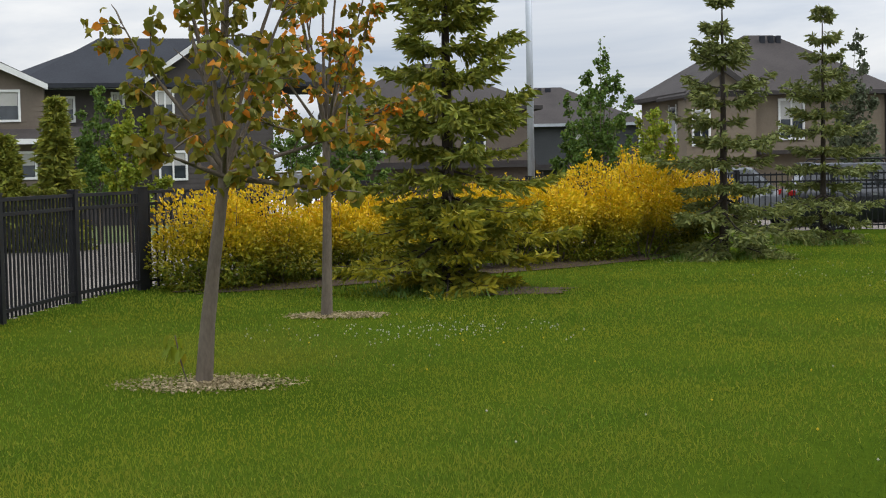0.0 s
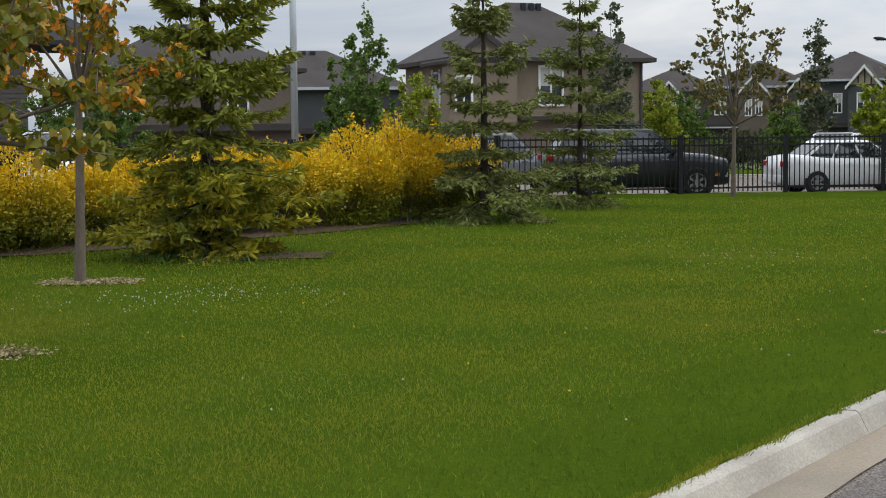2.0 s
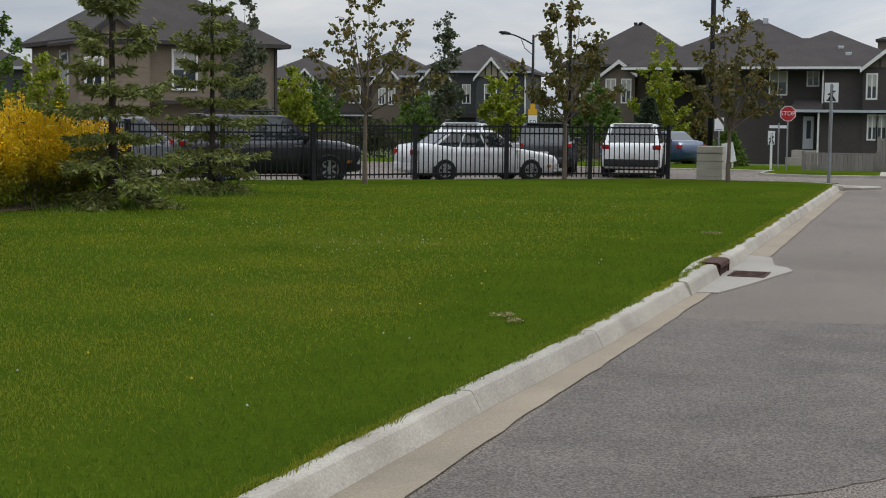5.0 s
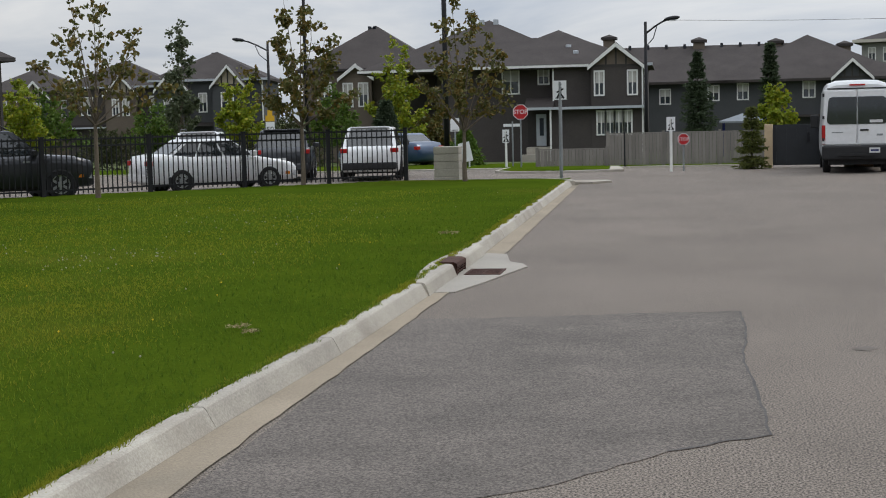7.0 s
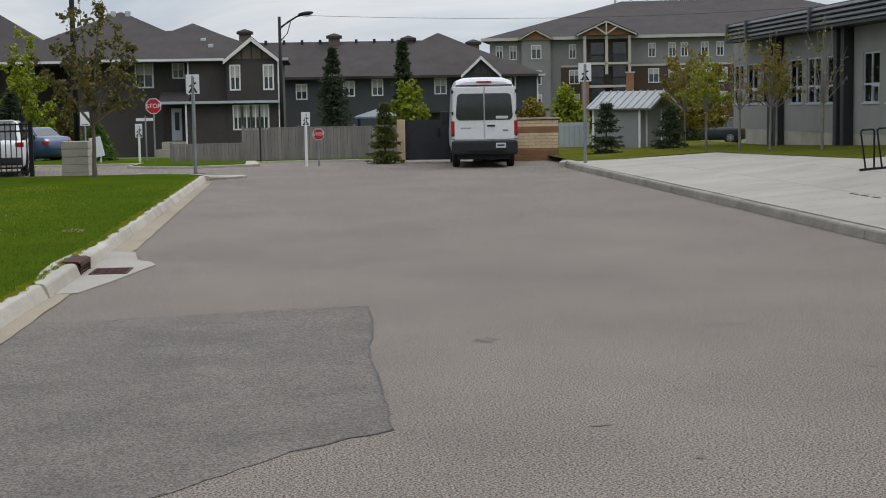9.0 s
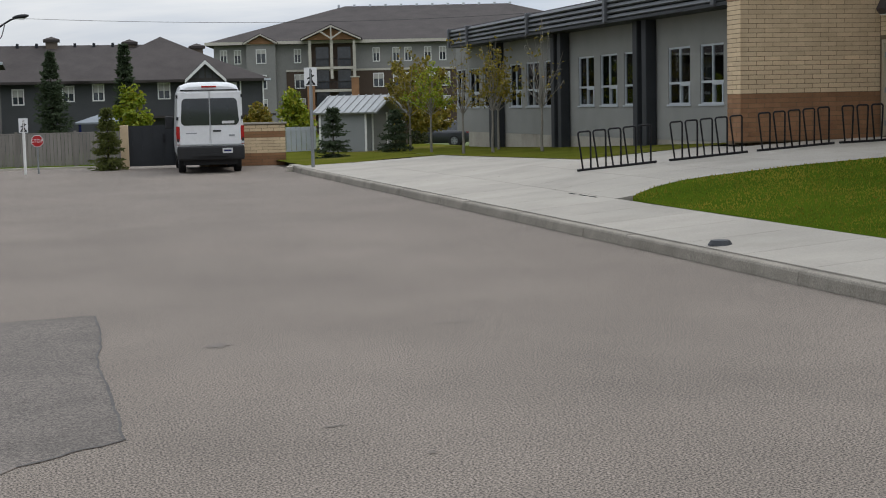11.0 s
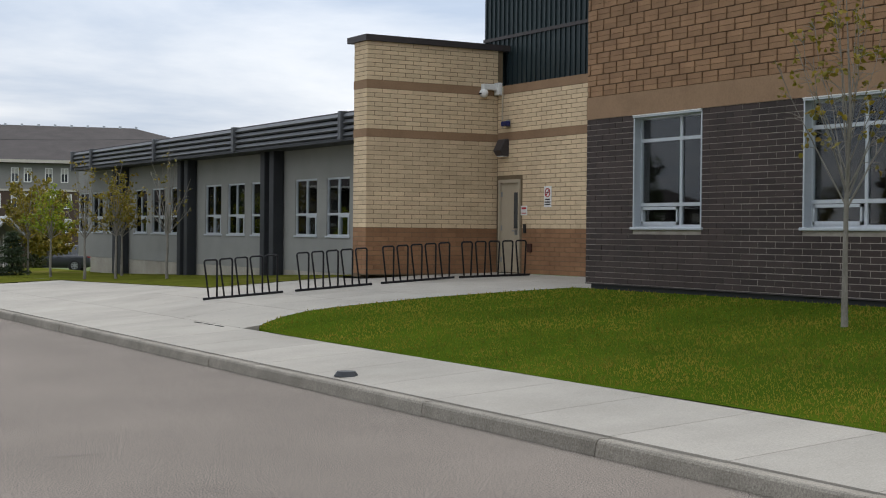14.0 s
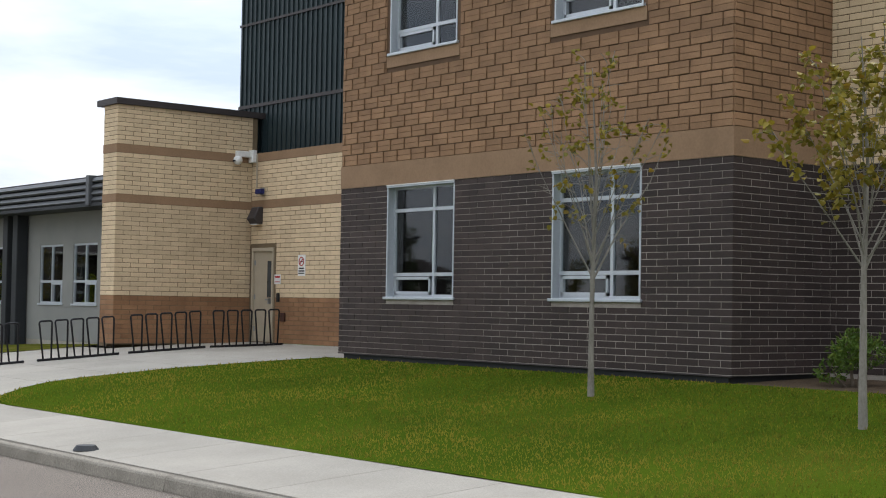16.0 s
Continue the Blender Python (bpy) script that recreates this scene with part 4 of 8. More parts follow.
def letters(text, size, mat, parent, m, name="lettering"):
    cu = bpy.data.curves.new(name, "FONT")
    cu.body, cu.size, cu.extrude, cu.align_x, cu.align_y = text, size, 0.002, "CENTER", "CENTER"
    tmp = new(name, cu)
    me = bpy.data.meshes.new_from_object(tmp.evaluated_get(bpy.context.evaluated_depsgraph_get()))
    bpy.data.objects.remove(tmp)
    me.materials.clear()
    me.materials.append(mat)
    ob = new(name, me)
    ob.parent = parent
    ob.matrix_local = m @ pose(0, 0, 0, 90, 0, 0)
    return ob


def octagon(r, z):
    return [(r * math.cos(radians(22.5 + 45 * i)), z + r * math.sin(radians(22.5 + 45 * i))) for i in range(8)]


def stop_sign(x, y, z, top, r, group="stop signs"):
    s = thing("stop_sign", x, y, z, "red octagonal stop sign with a white rim on a steel post", "sign", group=group)
    part("post", tube(bmesh.new(), [(0, 0.02, -0.1), (0, 0.02, top - 0.02)], 0.03, 8), M_SIGNPOST, s)
    c = top - r
    bm = bmesh.new()
    prism(bm, octagon(r, c), -0.016, -0.012, "y")
    part("rim", bm, M_SIGNWHITE, s)
    bm = bmesh.new()
    prism(bm, octagon(r * 0.92, c), -0.020, -0.0165, "y")
    part("face", bm, M_RED, s)
    letters("STOP", r * 0.74, M_SIGNWHITE, s, pose(0, -0.022, c))
    return s


def walker_mark(parent, z, k):
    """The dark mark of a crossing sign, as plain slanted bars."""
    bm = bmesh.new()
    for x0, z0, x1, z1, w in ((0.0, 0.10, 0.01, 0.34, 0.095), (0.0, 0.14, -0.11, -0.04, 0.06), (0.02, 0.12, 0.13, -0.04, 0.06), (-0.11, 0.16, 0.12, 0.28, 0.05), (0.0, 0.37, 0.02, 0.45, 0.085)):
        d = Vector((x1 - x0, 0, z1 - z0)).normalized()
        n = Vector((d.z, 0, -d.x)) * w / 2
        a, b = Vector((x0, -0.0185, z0 - 0.2)), Vector((x1, -0.0185, z1 - 0.2))
        bm.faces.new([bm.verts.new(v * k + Vector((0, -0.0185 * (1 - k), z))) for v in (a - n, a + n, b + n, b - n)])
    return part("symbol", bm, M_INK, parent)


def plate_sign(name, x, y, z, top, w, h, label, turn=0.0, post_mat=None, mark=True, post_r=0.03):
    s = thing(name, x, y, z, label, "sign", turn=turn)
    part("post", tube(bmesh.new(), [(0, 0.02, -0.1), (0, 0.02, top - 0.03)], post_r, 8), post_mat or M_SIGNPOST, s)
    part("plate", boxes((-w / 2, w / 2, -0.016, -0.011, top - h, top), bevel=0.002), M_SIGNWHITE, s)
    if mark:
        walker_mark(s, top - h * 0.55, h / 0.62)
    part("caption_bars", boxes((-w * 0.35, w * 0.35, -0.019, -0.017, top - h * 0.93, top - h * 0.88)), M_INK, s)
    return s


plate_sign("crossing_sign", -3.38, 41.2, 0.14, 2.72, 0.37, 0.53, "white crossing sign on a grey steel post", turn=-4, post_r=0.05)
plate_sign("crossing_sign", 7.74, 42.27, 0.15, 2.90, 0.37, 0.53, "white crossing sign on a grey steel post", turn=-8, post_r=0.05)
stop_sign(-5.95, 54.9, -0.02, 2.37, 0.30)
stop_sign(0.04, 48.3, 0.0, 1.23, 0.20)
plate_sign("school_zone_sign", -0.36, 48.05, 0.0, 1.76, 0.28, 0.45, "small white school sign on a white post", post_mat=M_WHITE, post_r=0.045)
plate_sign("school_zone_sign", -6.62, 55.8, -0.02, 1.42, 0.26, 0.5, "small white school sign on a white post", post_mat=M_WHITE, post_r=0.045)
plate_sign("parking_sign", -8.44, 54.9, -0.02, 1.9, 0.34, 0.5, "white sign plate on a steel post", mark=False)
post = thing("guide_post", -6.45, 56.6, -0.05, "white guide post with cross street-name blades", "sign post")
part("post", tube(bmesh.new(), [(0, 0, -0.1), (0, 0, 1.75)], 0.03, 8), M_STEEL, post)
part("blade", boxes((-0.35, 0.35, -0.006, 0.006, 1.55, 1.66)), M_SIGNWHITE, post)
board = thing("leaning_board", -8.1, 56.2, -0.1, "pale board leaning on its stake", "board")
part("panel", boxes((-0.22, 0.22, -0.02, 0.02, 0.3, 1.05), m=pose(0, 0, 0, 0, -12, 0)), M_SIGNWHITE, board)
part("stake", boxes((-0.03, 0.03, 0.02, 0.05, 0, 0.9)), M_WHITE, board)
sp = thing("speed_sign", -16.3, 57.3, -0.05, "white fifty sign below a yellow plate", "sign", turn=14)
part("post", tube(bmesh.new(), [(0, 0.02, -0.1), (0, 0.02, 2.35)], 0.03, 8), M_STEEL, sp)
part("plate", boxes((-0.18, 0.18, -0.012, 0.0, 1.45, 1.95)), M_SIGNWHITE, sp)
part("yellow_plate", boxes((-0.18, 0.18, -0.012, 0.0, 1.97, 2.2), (-0.1, 0.1, -0.012, 0.0, 2.2, 2.42)), M_YELLOW, sp)
letters("50", 0.3, M_INK, sp, pose(0, -0.014, 1.64))


def street_lamp(x, y, z, top, reach, turn, label):
    s = thing("street_lamp", x, y, z, label, "street lamp", group="street lamps", turn=turn)
    part("pole", tube(bmesh.new(), [(0, 0, -0.1), (0, 0, top * 0.5), (0, 0, top)], [0.085, 0.07, 0.055], 10), M_BLACK, s, smooth=True)
    pts = [(0.0, 0, top - 0.45)] + [(reach * f, 0, top - 0.45 + 0.55 * math.sin(f * 1.5)) for f in (0.3, 0.6, 0.85)]
    part("arm", tube(bmesh.new(), pts, 0.035, 8), M_BLACK, s, smooth=True)
    part("brace", tube(bmesh.new(), [(0, 0, top - 0.95), (reach * 0.28, 0, top - 0.62), (reach * 0.4, 0, top - 0.2)], 0.02, 6), M_BLACK, s)
    bm = bmesh.new()
    bmesh.ops.create_uvsphere(bm, u_segments=14, v_segments=8, radius=0.5, matrix=pose(reach * 0.95, 0, top + 0.1, 0, -8, 0) @ Matrix.Diagonal((0.62, 0.3, 0.17, 1)))
    part("head", bm, M_BLACK, s, "dark cobra lamp head", smooth=True)
    part("lens", boxes((reach * 0.85, reach * 1.08, -0.1, 0.1, top + 0.0, top + 0.03)), M_SIGNWHITE, s)
    return s


lamp_near = street_lamp(-1.32, 56.7, -0.05, 5.4, 1.05, 0, "black street lamp with a curved arm and cobra head")
street_lamp(-19.0, 66.9, -0.2, 5.85, 1.45, 184, "black street lamp with a curved arm and cobra head")
for x, y, r, h, z in ((-16.1, 62.5, 0.075, 11.0, -0.2), (-9.36, 58.75, 0.11, 10.5, -0.1)):
    mast = thing("floodlight_mast", x, y, z, "tall dark steel mast rising above the trees", "mast", group="tall masts")
    part("shaft", tube(bmesh.new(), [(0, 0, -0.1), (0, 0, h)], [r, r * 0.85], 12), M_BLACK, mast, smooth=True)
    part("base_plate", boxes((-0.25, 0.25, -0.25, 0.25, -0.02, 0.05)), M_STEEL, mast)
mast = thing("flag_pole", -30.94, 37.74, 0.0, "pale grey steel pole above the hedge", "pole")
part("shaft", tube(bmesh.new(), [(0, 0, 0), (0, 0, 11.0)], [0.12, 0.10], 14), M_ALU, mast, smooth=True)
part("base_plate", boxes((-0.2, 0.2, -0.2, 0.2, 0, 0.06)), M_STEEL, mast)
part("cable", tube(bmesh.new(), [(1.02 + 1.9 * i, 0.3 + 0.6 * i, 5.45 + 0.0022 * (i * 1.9) ** 2 - 0.045 * i) for i in range(20)], 0.008, 5), M_COLUMN, lamp_near, "thin sagging overhead cable")

# ---- waste enclosure, wooden fence, shed ----
enc = thing("waste_enclosure", 2.7, 49.9, 0.0, "buff brick waste enclosure with dark steel gates", "enclosure", turn=-6)
pillar_rows = [((0.0, 0.26, -0.12, 0.14), "pillar"), ((2.55, 2.85, -0.12, 0.14), "pillar")]
for (a, b, c, d), nm in pillar_rows:
    part(nm, boxes((a, b, c, d, -0.1, 1.44), bevel=0.01), M_BRICK_B, enc, "buff brick pillar")
gate = part("gate", boxes((0.27, 2.54, -0.05, -0.01, 0.08, 1.42)), M_COLUMN, enc, "dark blue-grey steel gate")
for i in range(7):
    part("gate_rib", boxes((0.35 + i * 0.33, 0.39 + i * 0.33, -0.075, -0.05, 0.1, 1.4)), M_COLUMN, gate)
part("gate_latch", boxes((1.38, 1.46, -0.11, -0.05, 0.85, 1.15)), M_BLACK, gate)
side_wall = part("side_wall", boxes((2.85, 5.45, 0.0, 0.2, -0.1, 1.38)), M_MORTAR_B, enc)
for j in range(13):
    z0 = 0.0 + j * 0.104
    mt = M_BRICK_O if j < 4 or j in (9, 10) else M_BRICK_B
    for i in range(7):
        u = 2.86 + i * 0.4 - (0.2 if j % 2 else 0)
        a, b = max(2.86, u), min(5.44, u + 0.39)
        if b - a > 0.05:
            part("brick", boxes((a, b, -0.018, 0.0, z0, z0 + 0.094)), mt, side_wall)
part("wall_cap", boxes((2.8, 5.5, -0.06, 0.26, 1.38, 1.44), bevel=0.01), M_KERB, enc)

M_BOARD = material("weathered_fence_board", (0.215, 0.20, 0.18), (0.165, 0.153, 0.137), scale=2, fine=25, rough=0.9, bump=0.3, spread=0.12, stretch=(3, 3, 0.4))
wf = thing("wooden_fence", 0, 0, 0, "weathered grey-brown board fence of a garden", "fence")


def board_fence(x0, x1, y, z, h, parent):
    n = max(1, round((x1 - x0) / 1.85))
    for k in range(n + 1):
        x = x0 + (x1 - x0) * k / n
        part("post", boxes((x - 0.05, x + 0.05, y - 0.02, y + 0.08, z - 0.2, z + h + 0.06)), M_BOARD, parent)
    part("rail", boxes((x0, x1, y + 0.02, y + 0.06, z + h - 0.04, z + h), (x0, x1, y + 0.02, y + 0.06, z + 0.12, z + 0.18)), M_BOARD, parent)
    c = int((x1 - x0) / 0.125)
    for i in range(c):
        u = x0 + (x1 - x0) * i / c
        part("board", boxes((u + 0.004, u + 0.121, y + 0.002, y + 0.018, z + 0.04, z + h - 0.045)), M_BOARD, parent)


board_fence(-2.7, 3.4, 54.4, -0.02, 1.22, wf)
board_fence(-5.3, -2.72, 54.3, -0.02, 0.68, wf)
post = thing("thin_post", -2.05, 53.6, 0, "thin dark steel post by the fence", "post")
part("shaft", tube(bmesh.new(), [(0, 0, -0.1), (0, 0, 1.25)], 0.03, 8), M_BLACK, post)
verge = bmesh.new()
box(verge, -40, 11, 52.6, 60, -0.3, -0.02)
whole("verge", verge, M_GRASS, "grass verge between the street and the gardens", "verge", kind="structure")
kf = thing("kerb_far", 0, 0, 0, "concrete kerb on the far side of the street", "kerb", kind="structure")
part("kerb_block", boxes((-40, -5.2, 52.3, 52.6, -0.1, 0.05), (-1.8, 2.4, 51.8, 52.0, -0.1, 0.06)), M_KERB, kf)
part("sidewalk", boxes((-40, 11, 53.0, 53.9, -0.1, -0.012)), M_WALK, kf)
isl = thing("corner_island", 0, 0, 0, "grass corner with a low kerb and a walk", "traffic island", kind="structure")
bm = bmesh.new()
prism(bm, [(-6.3, 49.6), (-5.7, 48.6), (-4.2, 48.2), (-1.9, 48.9), (-2.2, 52.4), (-6.2, 52.4)], -0.05, 0.07, "z")
part("kerb", bm, M_KERB, isl)
bm = bmesh.new()
prism(bm, [(-6.15, 49.7), (-5.6, 48.85), (-4.2, 48.45), (-2.4, 49.1), (-2.5, 52.2), (-6.0, 52.2)], 0.0, 0.085, "z")
part("turf", bm, M_GRASS, isl)
bm = bmesh.new()
prism(bm, [(-3.1, 40.3), (-2.45, 40.2), (-1.95, 40.9), (-2.1, 41.5), (-3.4, 41.8)], -0.05, 0.06, "z")
whole("ramp_apron", bm, M_KERB, "pale concrete ramp at the kerb's end", "ramp", kind="structure")

M_SHED = material("grey_shed_siding", (0.25, 0.26, 0.26), (0.22, 0.23, 0.23), scale=1, fine=30, rough=0.85, bump=0.1)
M_SHEDROOF = material("ribbed_metal_roof", (0.33, 0.34, 0.34), (0.26, 0.27, 0.27), scale=1, fine=20, rough=0.6, metal=0.0, bump=0)
shed = thing("storage_shed", 10.35, 54.9, 0.0, "grey storage shed with a pale ribbed metal roof", "shed", turn=-43)
part("wall", boxes((0.0, 2.05, 0.0, 1.9, -0.1, 1.72)), M_SHED, shed)
bm = bmesh.new()
prism(bm, [(-0.2, 1.62), (0.95, 2.22), (2.1, 1.62), (2.15, 1.68), (0.95, 2.32), (-0.25, 1.68)], -0.2, 2.6, "x")
part("roof", bm, M_SHEDROOF, shed, "pale ribbed metal roof")
for i in range(9):
    u = -0.1 + i * 0.32
    bm = bmesh.new()
    prism(bm, [(-0.25, 1.685), (0.95, 2.325), (0.95, 2.36), (-0.25, 1.72)], u, u + 0.04, "x")
    part("roof_rib", bm, M_SHEDROOF, shed)
bm = bmesh.new()
prism(bm, [(0.0, 1.7), (1.9, 1.7), (0.95, 2.2)], 2.02, 2.05, "x")
part("gable", bm, M_SHED, shed)
part("door", boxes((2.05, 2.08, 0.45, 1.45, 0.0, 1.6)), M_STUCCO, shed)
part("trim", boxes((2.05, 2.09, 0.38, 0.45, 0.0, 1.66), (2.05, 2.09, 1.45, 1.52, 0.0, 1.66), (-0.02, 0.06, -0.02, 0.0, -0.05, 1.7), (1.98, 2.06, -0.02, 0.0, -0.05, 1.7)), M_WHITE, shed)
vf = thing("vinyl_fence", 7.9, 57.5, 0.0, "low pale grey panel fence", "fence")
for i in range(14):
    part("board", boxes((i * 0.2, i * 0.2 + 0.18, 0, 0.04, 0.05, 1.15)), M_ALU, vf)
part("rail", boxes((0, 2.8, -0.02, 0.0, 1.0, 1.08), (0, 2.8, -0.02, 0.0, 0.15, 0.22)), M_ALU, vf)


# ---- houses ----
M_SHINGLE = material("brown_grey_shingle", (0.062, 0.053, 0.050), (0.042, 0.036, 0.034), scale=0.6, fine=14, rough=0.95, bump=0.5, bump_scale=20)
M_SHINGLE_D = material("dark_blue_shingle", (0.034, 0.037, 0.044), (0.024, 0.026, 0.032), scale=0.6, fine=14, rough=0.95, bump=0.5, bump_scale=20)
M_SIDE_D = material("dark_grey_siding", (0.070, 0.061, 0.057), (0.056, 0.049, 0.046), scale=0.7, fine=12, rough=0.85, bump=0.1)
M_SIDE_G = material("slate_grey_siding", (0.068, 0.071, 0.074), (0.056, 0.059, 0.062), scale=0.7, fine=12, rough=0.85, bump=0.1)
M_SIDE_B = material("beige_siding", (0.205, 0.165, 0.12), (0.17, 0.137, 0.10), scale=0.7, fine=12, rough=0.85, bump=0.1)
M_SIDE_T = material("taupe_siding", (0.15, 0.122, 0.095), (0.125, 0.10, 0.08), scale=0.7, fine=12, rough=0.85, bump=0.1)
M_CREAM = material("cream_panel", (0.36, 0.31, 0.24), (0.30, 0.26, 0.20), scale=0.7, fine=12, rough=0.85, bump=0.1)
M_TRIM_D = material("dark_trim", (0.05, 0.045, 0.042), (0.04, 0.036, 0.034), rough=0.7, bump=0.05)


def lap(bm, x0, x1, y, z0, z1, step=0.19, holes=()):
    """Lapped boards on a face that looks to -y, left out where holes (x0, x1, z0, z1) lie."""
    z = z0
    while z < z1 - 0.02:
        zt = min(z + step, z1)
        runs = [(x0, x1)]
        for a, b, c, d in holes:
            if c < (z + zt) / 2 < d:
                runs = [r for p, q in runs for r in ((p, min(q, a)), (max(p, b), q)) if r[1] - r[0] > 0.02]
        for p, q in runs:
            vs = [bm.verts.new(v) for v in ((p, y - 0.016, z), (q, y - 0.016, z), (q, y - 0.004, zt), (p, y - 0.004, zt), (p, y, z), (q, y, z))]
            bm.faces.new((vs[0], vs[1], vs[2], vs[3]))
            bm.faces.new((vs[4], vs[5], vs[1], vs[0]))
        z = zt


def hip_roof(bm, x0, x1, y0, y1, z, rise, over=0.4, thick=0.18):
    x0, x1, y0, y1 = x0 - over, x1 + over, y0 - over, y1 + over
    w, d = x1 - x0, y1 - y0
    if w >= d:
        r0, r1 = (x0 + d / 2, (y0 + y1) / 2), (x1 - d / 2, (y0 + y1) / 2)
    else:
        r0, r1 = ((x0 + x1) / 2, y0 + w / 2), ((x0 + x1) / 2, y1 - w / 2)
    e = [bm.verts.new((x, y, z)) for x, y in ((x0, y0), (x1, y0), (x1, y1), (x0, y1))]
    u = [bm.verts.new((x, y, z - thick)) for x, y in ((x0, y0), (x1, y0), (x1, y1), (x0, y1))]
    a, b = bm.verts.new((*r0, z + rise)), bm.verts.new((*r1, z + rise))
    if w >= d:
        fs = ((e[0], e[1], b, a), (e[1], e[2], b), (e[2], e[3], a, b), (e[3], e[0], a))
    else:
        fs = ((e[0], e[1], a), (e[1], e[2], b, a), (e[2], e[3], b), (e[3], e[0], a, b))
    for f in fs:
        bm.faces.new(f)
    for i in range(4):
        bm.faces.new((u[i], u[(i + 1) % 4], e[(i + 1) % 4], e[i]))
    bm.faces.new(u[::-1])
    return (r0, r1)


def house_window(parent, a, b, c, d, y, blind=0.5, bars=1):
    w = part("window", boxes((a, b, y - 0.012, y + 0.02, c, d)), M_DARKGLASS, parent)
    f = 0.09
    part("frame", boxes((a - f, a, y - 0.07, y - 0.0, c - f, d + f), (b, b + f, y - 0.07, y, c - f, d + f), (a, b, y - 0.07, y, c - f, c), (a, b, y - 0.07, y, d, d + f)), M_WHITE, w)
    n = bars + 1
    for i in range(1, n):
        u = a + (b - a) * i / n
        part("mullion", boxes((u - 0.035, u + 0.035, y - 0.05, y - 0.012, c, d)), M_WHITE, w)
    if blind:
        part("blind", boxes((a + 0.02, b - 0.02, y - 0.016, y - 0.012, d - (d - c) * blind, d)), M_BLIND, w)


def gable(parent, a, b, y0, y1, z0, eave, apex, wall, roof, windows=(), timber=True, panel=None):
    """A projecting bay with a gable towards -y, white barge boards and dark timber strips."""
    m = (a + b) / 2
    part("bay_wall", boxes((a, b, y0, y1, z0, eave)), wall, parent)
    bm = bmesh.new()
    lap(bm, a, b, y0, z0, eave, holes=[(p - 0.09, q + 0.09, r - 0.09, s + 0.09) for p, q, r, s in windows])
    part("bay_siding", bm, wall, parent, kind="stuff")
    bm = bmesh.new()
    prism(bm, [(a, eave), (b, eave), (m, apex)], y0 + 0.02, y0 + 0.1, "y")
    part("gable_panel", bm, panel or wall, parent)
    o = 0.16
    sl = (apex - eave) / ((b - a) / 2)
    bm = bmesh.new()
    prism(bm, [(a - o, eave - o * sl), (m, apex), (b + o, eave - o * sl), (b + o, eave - o * sl + 0.12), (m, apex + 0.14), (a - o, eave - o * sl + 0.12)], y0 - 0.3, y1 + 2.5, "y")
    part("gable_roof", bm, roof, parent)
    bm = bmesh.new()
    prism(bm, [(a - o - 0.02, eave - o * sl - 0.12), (m, apex - 0.16), (b + o + 0.02, eave - o * sl - 0.12), (b + o + 0.02, eave - o * sl + 0.1), (m, apex + 0.1), (a - o - 0.02, eave - o * sl + 0.1)], y0 - 0.36, y0 - 0.302, "y")
    part("barge_board", bm, M_TRIM_D if wall is M_SIDE_B else M_WHITE, parent)
    if timber:
        for f in (0.3, 0.5, 0.7):
            u = a + (b - a) * f
            top = eave + (apex - eave) * (1 - abs(f - 0.5) * 2) - 0.18
            part("timber", boxes((u - 0.05, u + 0.05, y0 - 0.02, y0 + 0.02, eave + 0.05, top)), M_TRIM_D, parent)
        part("timber", boxes((a, b, y0 - 0.04, y0 + 0.02, eave - 0.08, eave + 0.06)), M_TRIM_D, parent)
    for p in windows:
        house_window(parent, *p, y0)


